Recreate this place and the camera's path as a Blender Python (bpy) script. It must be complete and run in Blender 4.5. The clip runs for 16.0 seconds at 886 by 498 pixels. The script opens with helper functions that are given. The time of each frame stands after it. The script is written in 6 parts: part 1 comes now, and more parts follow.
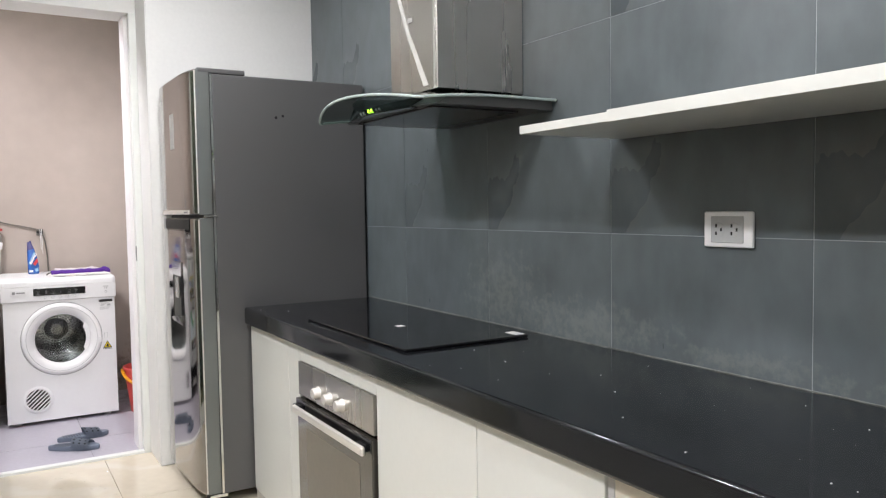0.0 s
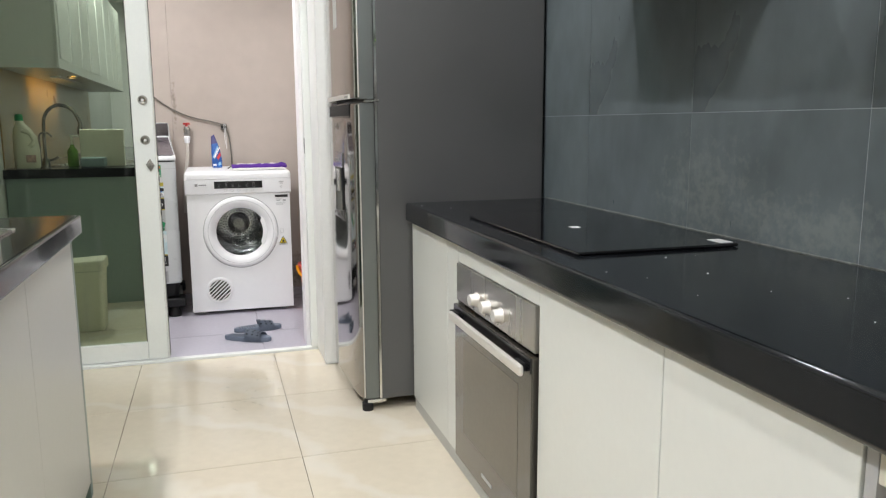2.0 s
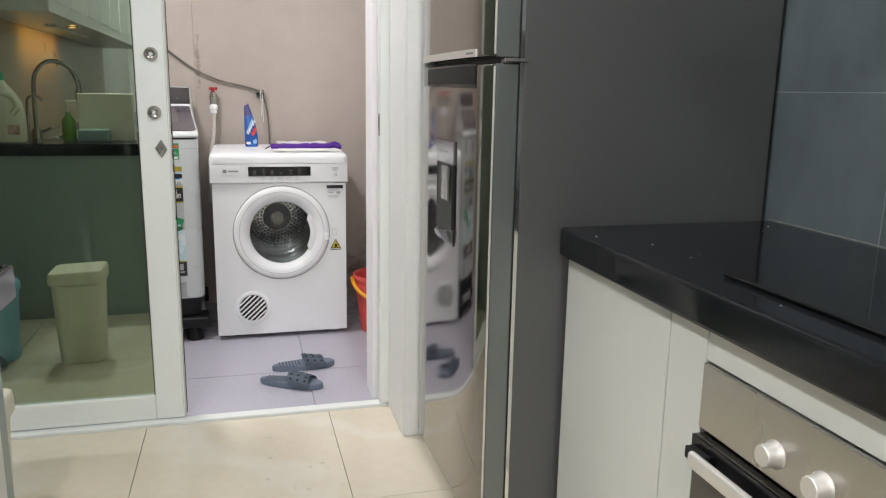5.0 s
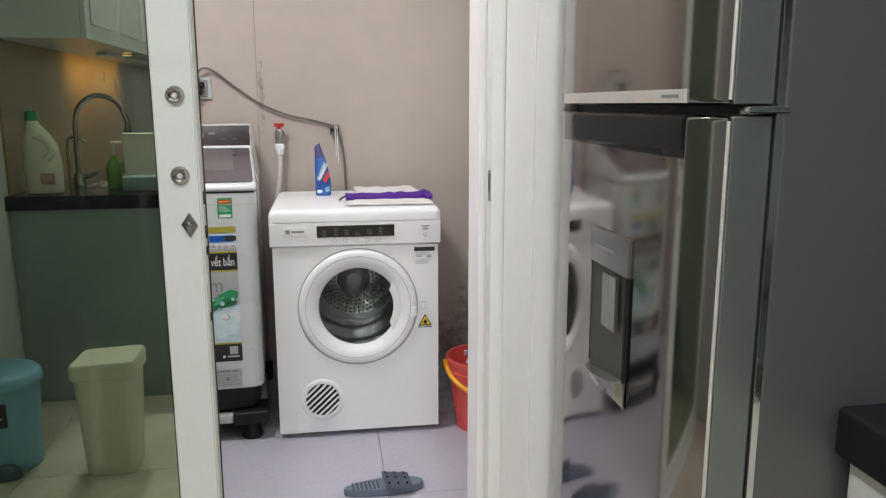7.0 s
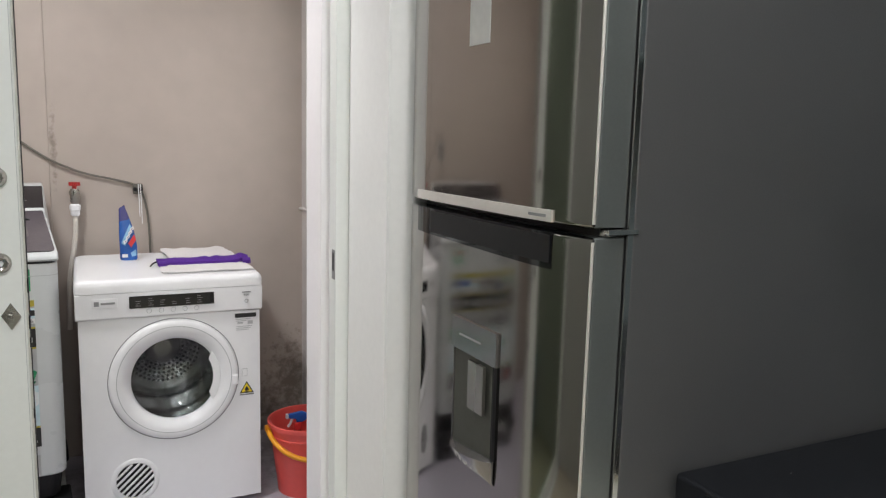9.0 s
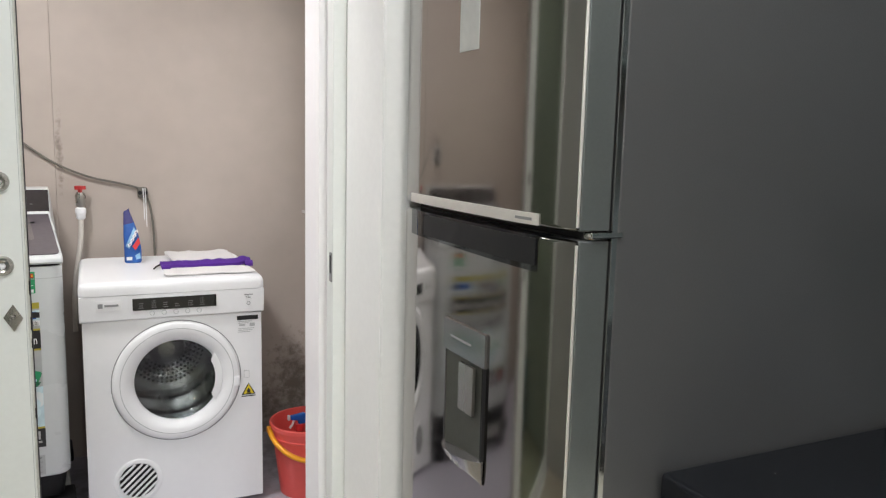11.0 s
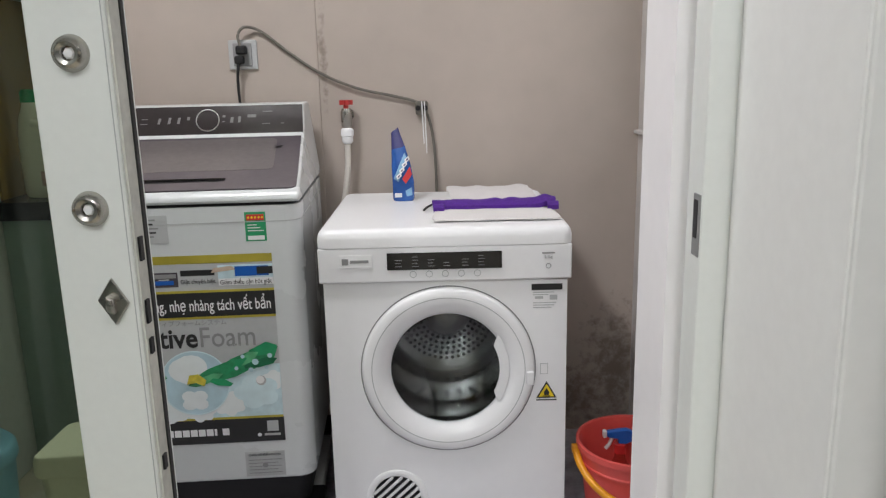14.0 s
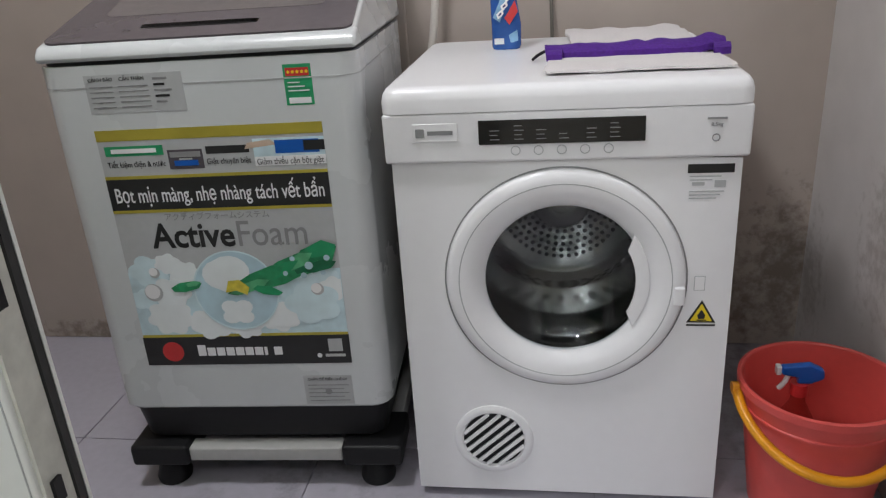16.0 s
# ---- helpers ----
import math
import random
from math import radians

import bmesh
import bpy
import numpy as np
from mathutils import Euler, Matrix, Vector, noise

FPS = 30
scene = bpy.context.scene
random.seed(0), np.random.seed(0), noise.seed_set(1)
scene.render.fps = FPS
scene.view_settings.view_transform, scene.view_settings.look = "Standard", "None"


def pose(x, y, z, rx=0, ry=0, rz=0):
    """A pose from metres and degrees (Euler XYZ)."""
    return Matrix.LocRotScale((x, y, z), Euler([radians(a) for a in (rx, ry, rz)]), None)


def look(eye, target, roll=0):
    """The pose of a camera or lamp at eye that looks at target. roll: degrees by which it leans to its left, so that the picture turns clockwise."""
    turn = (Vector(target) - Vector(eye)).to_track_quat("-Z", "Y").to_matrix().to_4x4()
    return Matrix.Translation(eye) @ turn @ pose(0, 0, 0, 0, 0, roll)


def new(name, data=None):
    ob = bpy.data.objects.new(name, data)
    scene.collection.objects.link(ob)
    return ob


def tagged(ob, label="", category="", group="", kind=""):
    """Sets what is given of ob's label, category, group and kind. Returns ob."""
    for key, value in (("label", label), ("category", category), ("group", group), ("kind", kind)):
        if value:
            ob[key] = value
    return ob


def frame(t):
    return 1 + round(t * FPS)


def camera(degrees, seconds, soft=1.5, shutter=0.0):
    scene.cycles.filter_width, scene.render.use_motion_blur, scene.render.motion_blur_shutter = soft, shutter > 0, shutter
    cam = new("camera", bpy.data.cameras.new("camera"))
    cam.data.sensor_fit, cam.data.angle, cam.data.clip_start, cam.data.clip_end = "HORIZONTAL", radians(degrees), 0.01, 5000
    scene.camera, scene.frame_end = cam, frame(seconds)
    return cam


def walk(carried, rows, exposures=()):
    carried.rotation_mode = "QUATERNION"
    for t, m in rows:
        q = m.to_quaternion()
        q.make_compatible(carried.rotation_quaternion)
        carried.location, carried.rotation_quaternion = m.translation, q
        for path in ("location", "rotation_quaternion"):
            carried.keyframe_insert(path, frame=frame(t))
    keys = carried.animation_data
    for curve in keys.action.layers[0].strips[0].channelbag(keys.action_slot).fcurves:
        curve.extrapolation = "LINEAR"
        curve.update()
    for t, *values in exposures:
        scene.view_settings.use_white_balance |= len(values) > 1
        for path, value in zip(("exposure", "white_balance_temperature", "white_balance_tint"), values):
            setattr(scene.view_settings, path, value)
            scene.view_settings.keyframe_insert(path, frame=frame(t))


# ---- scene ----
cam = camera(60.7, 16.0, 1.25)
PATH = [
    (0, (0.215, -0.333, 1.221), (1.243, 1.38, 1.111), -0.9),
    (0.5, (0.221, -0.321, 1.167), (1.218, 1.397, 0.939), -0.6),
    (1, (0.269, -0.268, 1.149), (1.16, 1.499, 0.864), -0.4),
    (1.5, (0.365, -0.16, 1.133), (1.082, 1.681, 0.825), -0.2),
    (2, (0.423, -0.006, 1.115), (0.992, 1.884, 0.788), -0.3),
    (2.5, (0.437, 0.194, 1.105), (0.92, 2.103, 0.76), -0.4),
    (3, (0.494, 0.449, 1.097), (0.88, 2.375, 0.722), -0.8),
    (3.2, (0.519, 0.547, 1.096), (0.873, 2.477, 0.707), -0.9),
    (5.3, (0.377, 1.256, 1.146), (0.897, 3.144, 0.739), 1.1),
    (5.5, (0.391, 1.342, 1.161), (0.866, 3.241, 0.752), 0.9),
    (6, (0.394, 1.549, 1.181), (0.787, 3.469, 0.781), 0.5),
    (6.5, (0.406, 1.753, 1.206), (0.732, 3.687, 0.811), 0.2),
    (7, (0.461, 1.928, 1.207), (0.758, 3.869, 0.831), -0.1),
    (7.5, (0.432, 1.983, 1.232), (0.887, 3.895, 0.863), 0.2),
    (8, (0.342, 1.966, 1.261), (1.016, 3.813, 0.896), 1.1),
    (8.5, (0.292, 1.948, 1.294), (1.109, 3.744, 0.968), 1.5),
    (8.7, (0.287, 1.937, 1.315), (1.134, 3.723, 1.007), 1.4),
    (10.8, (0.279, 1.861, 1.341), (1.164, 3.64, 1.116), 1.5),
    (11, (0.305, 1.887, 1.328), (1.145, 3.681, 1.053), 1.4),
    (11.5, (0.393, 1.955, 1.287), (1.076, 3.798, 0.917), 0.6),
    (12, (0.459, 2.022, 1.26), (0.988, 3.907, 0.853), 0.0),
    (12.5, (0.495, 2.177, 1.227), (0.886, 4.096, 0.821), -0.3),
    (13, (0.511, 2.381, 1.226), (0.777, 4.319, 0.81), -0.6),
    (13.5, (0.529, 2.617, 1.203), (0.662, 4.569, 0.787), -0.8),
    (14, (0.542, 2.831, 1.191), (0.553, 4.781, 0.749), -1.3),
    (14.5, (0.511, 3.06, 1.185), (0.445, 4.995, 0.684), -1.6),
    (15, (0.501, 3.232, 1.176), (0.347, 5.136, 0.581), -2.1),
    (15.5, (0.555, 3.312, 1.118), (0.271, 5.169, 0.445), -2.4),
    (16, (0.545, 3.33, 1.07), (0.2505, 5.158, 0.317), -3.87),
]
EXPOSURE = [(0, -0.1, 6500, 15.0), (0.5, 0.02, 6500, 14.0), (1, 0.07, 6500, 13.0), (1.6, -0.07, 6500, 11.8), (2.5, -0.33, 6500, 10.0), (3.2, -0.39, 6500, 10.1), (5.5, -0.42, 6500, 10.5), (6.2, -0.38, 6500, 10.6), (7, -0.55, 6500, 10.8), (8.5, -0.65, 6500, 11.0), (11, -0.42, 6500, 10.4), (11.5, -0.38, 6500, 10.3), (12.1, -0.62, 6500, 10.1), (12.5, -0.73, 6500, 10.0), (14.5, -0.74, 6414, 10.6), (15.2, -0.78, 6384, 10.8), (16, -0.94, 6350, 11.0)]
walk(cam, [(t, look(eye, target, roll)) for t, eye, target, roll in PATH], EXPOSURE)

# ---- world and lights ----
world = bpy.data.worlds.new("world")
scene.world = world
world.use_nodes = True
sky = world.node_tree.nodes.new("ShaderNodeTexSky")
sky.sky_type, sky.sun_disc = "NISHITA", False
sky.sun_elevation, sky.sun_rotation = radians(40), radians(90)
world.node_tree.links.new(sky.outputs[0], world.node_tree.nodes["Background"].inputs[0])
world.node_tree.nodes["Background"].inputs[1].default_value = 0.1


def area_lamp(name, m, power, size, colour, shape="DISK", size_y=None, spread=180):
    data = bpy.data.lights.new(name, "AREA")
    data.energy, data.size, data.color, data.shape = power, size, colour, shape
    if size_y:
        data.size_y = size_y
    data.spread = radians(spread)
    ob = new(name, data)
    ob.matrix_world = m
    return ob


KITCHEN_H, LAUNDRY_H = 2.62, 2.55
# fixtures out of view; the one at (0.85, 2.42) is added to brighten fridge and wall
DOWNLIGHTS = [(-0.36, 2.05, 30), (0.85, 2.42, 16), (-0.36, 0.75, 34), (0.45, 0.05, 18), (-0.36, -0.90, 22), (0.45, -1.70, 26)]
for dx, dy, watts in DOWNLIGHTS:
    area_lamp("downlight_lamp", pose(dx, dy, KITCHEN_H - 0.022), watts, 0.13, (0.975, 0.99, 1.0))
# unseen laundry lamp, added and placed to light the dryer front
area_lamp("laundry_lamp", pose(-0.15, 4.14, LAUNDRY_H - 0.095), 36, 0.30, (0.99, 0.98, 1.0))
area_lamp("window_daylight", pose(1.30, 4.66, 1.62, 0, 90, 0), 6, 0.9, (0.86, 0.90, 1.0), "RECTANGLE", 0.8)
area_lamp("cabinet_strip_lamp", pose(-0.60, 1.10, 1.430, 0, 62, 0), 3.5, 0.05, (1.0, 0.62, 0.25), "RECTANGLE", 0.9, 110)


# ---- materials ----
def nodes_of(name):
    m = bpy.data.materials.new(name)
    m.use_nodes = True
    return m, m.node_tree.nodes, m.node_tree.links, m.node_tree.nodes["Principled BSDF"]


def surface(name, base, rough=0.5, metal=0.0, vary=0.08, grain=60, blotch=3.0, bump=0.05, stretch=(1, 1, 1), coat=0.0, rough_vary=0.1,
            per_object=0.0, spec=0.5):
    """Principled surface, its colour varied by fine grain and by larger blotches, with a slight relief."""
    m, n, l, p = nodes_of(name)
    tc = n.new("ShaderNodeTexCoord")
    mp = n.new("ShaderNodeMapping")
    mp.inputs["Scale"].default_value = stretch
    l.new(tc.outputs["Object"], mp.inputs[0])
    fine, large = n.new("ShaderNodeTexNoise"), n.new("ShaderNodeTexNoise")
    fine.inputs["Scale"].default_value, large.inputs["Scale"].default_value = grain, blotch
    fine.inputs["Detail"].default_value, large.inputs["Detail"].default_value = 4, 5
    for q in (fine, large):
        l.new(mp.outputs[0], q.inputs["Vector"])
    add = n.new("ShaderNodeMath")
    add.operation = "ADD"
    l.new(fine.outputs[0], add.inputs[0])
    l.new(large.outputs[0], add.inputs[1])
    last = add
    if per_object:
        info, sc = n.new("ShaderNodeObjectInfo"), n.new("ShaderNodeMath")
        sc.operation = "MULTIPLY_ADD"
        l.new(info.outputs["Random"], sc.inputs[0])
        sc.inputs[1].default_value = per_object
        l.new(add.outputs[0], sc.inputs[2])
        last = sc
    ramp = n.new("ShaderNodeMapRange")
    ramp.inputs[1].default_value, ramp.inputs[2].default_value = 0.6, 1.4
    ramp.inputs[3].default_value, ramp.inputs[4].default_value = 1 - vary, 1 + vary
    l.new(last.outputs[0], ramp.inputs[0])
    mul = n.new("ShaderNodeVectorMath")
    mul.operation = "SCALE"
    mul.inputs[0].default_value = base
    l.new(ramp.outputs[0], mul.inputs["Scale"])
    l.new(mul.outputs[0], p.inputs["Base Color"])
    rr = n.new("ShaderNodeMapRange")
    rr.inputs[1].default_value, rr.inputs[2].default_value = 0.3, 0.7
    rr.inputs[3].default_value, rr.inputs[4].default_value = rough * (1 - rough_vary), rough * (1 + rough_vary)
    l.new(large.outputs[0], rr.inputs[0])
    l.new(rr.outputs[0], p.inputs["Roughness"])
    p.inputs["Metallic"].default_value = metal
    p.inputs["Specular IOR Level"].default_value = spec
    p.inputs["Coat Weight"].default_value = coat
    p.inputs["Coat Roughness"].default_value = 0.08
    if bump:
        b = n.new("ShaderNodeBump")
        b.inputs["Strength"].default_value, b.inputs["Distance"].default_value = bump, 0.004
        l.new(fine.outputs[0], b.inputs["Height"])
        l.new(b.outputs[0], p.inputs["Normal"])
    return m


def stained(m, spots, colour, amount=0.8, scale=14.0, low=0.45, high=0.62, sharp=1.0):
    """Lays blotchy stains and patches of a colour, round the given places (x, y, z, rx, ry, rz), over a material's
    colour. World places.
    """
    n, l = m.node_tree.nodes, m.node_tree.links
    p = n["Principled BSDF"]
    geo = n.new("ShaderNodeNewGeometry")
    total = None
    for x, y, z, rx, ry, rz in spots:
        sub, sc, ln = n.new("ShaderNodeVectorMath"), n.new("ShaderNodeVectorMath"), n.new("ShaderNodeVectorMath")
        sub.operation, sc.operation, ln.operation = "SUBTRACT", "MULTIPLY", "LENGTH"
        l.new(geo.outputs["Position"], sub.inputs[0])
        sub.inputs[1].default_value = (x, y, z)
        l.new(sub.outputs[0], sc.inputs[0])
        sc.inputs[1].default_value = (1 / rx, 1 / ry, 1 / rz)
        l.new(sc.outputs[0], ln.inputs[0])
        fall = n.new("ShaderNodeMapRange")
        fall.inputs[1].default_value, fall.inputs[2].default_value = 0.0, 1.0
        fall.inputs[3].default_value, fall.inputs[4].default_value = 1.0, 0.0
        l.new(ln.outputs["Value"], fall.inputs[0])
        if total is None:
            total = fall
        else:
            mx = n.new("ShaderNodeMath")
            mx.operation = "MAXIMUM"
            l.new(total.outputs[0], mx.inputs[0])
            l.new(fall.outputs[0], mx.inputs[1])
            total = mx
    noi = n.new("ShaderNodeTexNoise")
    noi.inputs["Scale"].default_value, noi.inputs["Detail"].default_value = scale, 8
    noi.inputs["Roughness"].default_value = 0.65
    l.new(geo.outputs["Position"], noi.inputs["Vector"])
    add = n.new("ShaderNodeMath")
    add.operation = "MULTIPLY_ADD"
    l.new(total.outputs[0], add.inputs[0])
    add.inputs[1].default_value = 0.35
    l.new(noi.outputs[0], add.inputs[2])
    edge = n.new("ShaderNodeMapRange")
    edge.inputs[1].default_value, edge.inputs[2].default_value = low + 0.18, high + 0.22
    edge.inputs[3].default_value, edge.inputs[4].default_value = 0.0, amount
    l.new(add.outputs[0], edge.inputs[0])
    gate = n.new("ShaderNodeMath")
    gate.operation = "MULTIPLY"
    l.new(edge.outputs[0], gate.inputs[0])
    soft = n.new("ShaderNodeMapRange")
    soft.inputs[1].default_value, soft.inputs[2].default_value = 0.0, 0.35
    l.new(total.outputs[0], soft.inputs[0])
    l.new(soft.outputs[0], gate.inputs[1])
    mix = n.new("ShaderNodeMix")
    mix.data_type = "RGBA"
    l.new(gate.outputs[0], mix.inputs["Factor"])
    l.new(p.inputs["Base Color"].links[0].from_socket, mix.inputs["A"])
    mix.inputs["B"].default_value = (*colour, 1)
    l.new(mix.outputs["Result"], p.inputs["Base Color"])
    return m


def marble(name, base, vein, rough):
    m = surface(name, base, rough, 0, 0.05, 25, 2.2, 0.0, per_object=0.12, rough_vary=0.3)
    n, l, p = m.node_tree.nodes, m.node_tree.links, m.node_tree.nodes["Principled BSDF"]
    geo, wave = n.new("ShaderNodeNewGeometry"), n.new("ShaderNodeTexWave")
    wave.inputs["Scale"].default_value, wave.inputs["Distortion"].default_value = 1.1, 9.0
    wave.inputs["Detail"].default_value, wave.inputs["Detail Scale"].default_value = 4, 1.3
    wave.bands_direction = "DIAGONAL"
    l.new(geo.outputs["Position"], wave.inputs[0])
    band = n.new("ShaderNodeMapRange")
    band.inputs[1].default_value, band.inputs[2].default_value = 0.80, 1.0
    band.inputs[4].default_value = 0.55
    l.new(wave.outputs["Fac"], band.inputs[0])
    mix = n.new("ShaderNodeMix")
    mix.data_type = "RGBA"
    l.new(band.outputs[0], mix.inputs["Factor"])
    l.new(p.inputs["Base Color"].links[0].from_socket, mix.inputs["A"])
    mix.inputs["B"].default_value = (*vein, 1)
    l.new(mix.outputs["Result"], p.inputs["Base Color"])
    return m


def tinted_glass(name, clear, back, mirror, smears=0.0):
    """Reflecting pane: a tinted see-through part and a tinted mirror part, with faint runs of dried water."""
    m, n, l, p = nodes_of(name)
    t, g, mix = n.new("ShaderNodeBsdfTransparent"), n.new("ShaderNodeBsdfGlossy"), n.new("ShaderNodeMixShader")
    t.inputs[0].default_value = (*clear, 1)
    g.inputs[0].default_value = (*back, 1)
    g.inputs["Roughness"].default_value = 0.004
    tc, mp, wave, bp = n.new("ShaderNodeTexCoord"), n.new("ShaderNodeMapping"), n.new("ShaderNodeTexNoise"), n.new("ShaderNodeBump")
    mp.inputs["Scale"].default_value = (1, 1, 0.12)
    wave.inputs["Scale"].default_value, wave.inputs["Detail"].default_value = 7.0, 1.0
    bp.inputs["Strength"].default_value, bp.inputs["Distance"].default_value = 0.05, 0.004
    l.new(tc.outputs["Object"], mp.inputs[0])
    l.new(mp.outputs[0], wave.inputs["Vector"])
    l.new(wave.outputs[0], bp.inputs["Height"])
    l.new(bp.outputs[0], g.inputs["Normal"])
    mix.inputs[0].default_value = mirror
    l.new(t.outputs[0], mix.inputs[1])
    l.new(g.outputs[0], mix.inputs[2])
    l.new(mix.outputs[0], n["Material Output"].inputs[0])
    if smears:
        dust, lay, rg, run, mp2 = (n.new("ShaderNodeBsdfDiffuse"), n.new("ShaderNodeMixShader"), n.new("ShaderNodeMapRange"), n.new("ShaderNodeTexNoise"), n.new("ShaderNodeMapping"))
        dust.inputs[0].default_value = (0.62, 0.66, 0.62, 1)
        mp2.inputs["Scale"].default_value = (1, 1, 0.05)
        run.inputs["Scale"].default_value, run.inputs["Detail"].default_value = 22.0, 3.0
        rg.inputs[1].default_value, rg.inputs[2].default_value, rg.inputs[3].default_value, rg.inputs[4].default_value = 0.56, 0.74, 0.008, smears
        l.new(tc.outputs["Object"], mp2.inputs[0])
        l.new(mp2.outputs[0], run.inputs["Vector"])
        l.new(run.outputs[0], rg.inputs[0])
        l.new(rg.outputs[0], lay.inputs[0])
        l.new(mix.outputs[0], lay.inputs[1])
        l.new(dust.outputs[0], lay.inputs[2])
        l.new(lay.outputs[0], n["Material Output"].inputs[0])
    return m


def clear_glass(name, tint, rough=0.01):
    m, n, l, p = nodes_of(name)
    t, g, mix, f = (n.new("ShaderNodeBsdfTransparent"), n.new("ShaderNodeBsdfGlossy"), n.new("ShaderNodeMixShader"), n.new("ShaderNodeLayerWeight"))
    t.inputs[0].default_value = (*tint, 1)
    g.inputs["Roughness"].default_value = rough
    pw = n.new("ShaderNodeMath")
    pw.operation = "POWER"
    pw.inputs[1].default_value = 3.5
    rg = n.new("ShaderNodeMapRange")
    rg.inputs[3].default_value, rg.inputs[4].default_value = 0.05, 0.8
    l.new(f.outputs["Facing"], pw.inputs[0])
    l.new(pw.outputs[0], rg.inputs[0])
    l.new(rg.outputs[0], mix.inputs[0])
    l.new(t.outputs[0], mix.inputs[1])
    l.new(g.outputs[0], mix.inputs[2])
    l.new(mix.outputs[0], n["Material Output"].inputs[0])
    return m


def glowing(name, colour, power):
    m, n, l, p = nodes_of(name)
    p.inputs["Base Color"].default_value = (*colour, 1)
    p.inputs["Emission Color"].default_value = (*colour, 1)
    p.inputs["Emission Strength"].default_value = power
    return m


M_PAINT = surface("white_wall_paint", (0.80, 0.80, 0.78), 0.55, vary=0.03, grain=60, blotch=1.5, bump=0.03)
M_LAUNDRY = surface("beige_laundry_paint", (0.43, 0.372, 0.325), 0.6, vary=0.07, grain=9, blotch=1.3, bump=0.012)
stained(M_LAUNDRY, [(1.13, 5.23, 0.22, 0.20, 0.3, 0.36), (0.98, 5.23, 0.12, 0.25, 0.2, 0.20), (0.20, 5.22, 1.25, 0.02, 0.15, 0.25),
                    (-0.75, 5.21, 0.02, 0.60, 0.2, 0.07)], (0.13, 0.10, 0.075), 0.62, 30)
M_LAUNDRY_GREY = surface("grey_laundry_paint", (0.62, 0.59, 0.57), 0.6, vary=0.08, grain=9, blotch=1.6, bump=0.012)
stained(M_LAUNDRY_GREY, [(1.18, 5.17, 0.22, 0.2, 0.16, 0.26), (1.18, 4.8, 0.45, 0.2, 0.2, 0.25)], (0.20, 0.16, 0.13), 0.4, 30)
M_REVEAL = surface("pinkish_white_reveal_paint", (0.92, 0.90, 0.91), 0.45, vary=0.02, grain=40, blotch=2, bump=0.02)
M_CEILING = surface("ceiling_paint", (0.82, 0.82, 0.80), 0.7, vary=0.02, bump=0.05)
M_SLATE = surface("slate_grey_wall_tile", (0.100, 0.119, 0.126), 0.33, vary=0.24, grain=14, blotch=2.4, bump=0.02, stretch=(1, 1, 0.6),
                  rough_vary=0.35, per_object=0.15, spec=0.45)
stained(M_SLATE, [(1.655, 1.75, 0.93, 0.2, 0.36, 0.24), (1.655, 1.35, 0.88, 0.2, 0.6, 0.12), (1.655, 0.75, 0.85, 0.2, 0.5, 0.05)],
        (0.26, 0.28, 0.25), 0.30, 34)
M_GROUT = surface("pale_grout", (0.36, 0.39, 0.40), 0.8, vary=0.2, grain=200)
M_SEAL = surface("dirty_sealant", (0.15, 0.16, 0.15), 0.8, vary=0.6, grain=40, blotch=9)
M_GRANITE = surface("black_granite", (0.010, 0.011, 0.013), 0.11, vary=0.5, grain=400, blotch=6, bump=0.0, rough_vary=0.5, spec=0.4)
M_LAM = surface("white_laminate", (0.65, 0.66, 0.625), 0.32, vary=0.02, grain=60, blotch=2, bump=0.02)
M_BEIGE = surface("beige_board", (0.62, 0.58, 0.50), 0.5, vary=0.05)
M_GREYLAM = surface("grey_laminate", (0.42, 0.42, 0.42), 0.4, vary=0.05)
M_CARCASS = surface("dark_green_grey_panel", (0.26, 0.33, 0.30), 0.4, vary=0.1)
M_PLINTH = surface("grey_plinth", (0.45, 0.45, 0.43), 0.5, vary=0.08)
M_STEEL = surface("brushed_steel", (0.56, 0.54, 0.51), 0.27, 1.0, vary=0.03, grain=70, blotch=1.5, bump=0.006, stretch=(8, 8, 0.5))
M_FRDOOR = surface("brushed_fridge_steel", (0.33, 0.312, 0.295), 0.085, 1.0, vary=0.02, grain=60, blotch=1.5, bump=0.002, stretch=(8, 8, 0.5), rough_vary=0.25)
M_DOORSIDE = surface("satin_grey_door_edge", (0.20, 0.215, 0.21), 0.34, 0.6, vary=0.05, grain=200, bump=0.02)
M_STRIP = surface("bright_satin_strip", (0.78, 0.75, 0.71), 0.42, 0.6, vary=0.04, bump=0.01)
M_FRSIDE = surface("grey_fridge_paint", (0.115, 0.115, 0.115), 0.40, 0.3, vary=0.06, grain=300, blotch=2, bump=0.06)
M_DISPENSER = surface("grey_dispenser_plastic", (0.30, 0.29, 0.29), 0.14, 0.8, vary=0.03, bump=0.0)
M_NICHE = surface("olive_grey_niche", (0.19, 0.19, 0.165), 0.30, 0.3, vary=0.08, bump=0.01)
M_CHROME = surface("chrome", (0.78, 0.78, 0.76), 0.10, 1.0, vary=0.04, bump=0.0)
M_NICKEL = surface("satin_nickel", (0.42, 0.405, 0.375), 0.26, 1.0, vary=0.1, bump=0.02)
M_BLACK = surface("black_plastic", (0.012, 0.012, 0.013), 0.5, vary=0.15, spec=0.3)
M_GLOSSBLACK = surface("black_glass", (0.008, 0.008, 0.009), 0.05, vary=0.1, bump=0.0)
M_OVENGLASS = surface("brown_oven_glass", (0.043, 0.038, 0.031), 0.12, vary=0.08, bump=0.0, coat=0.6)
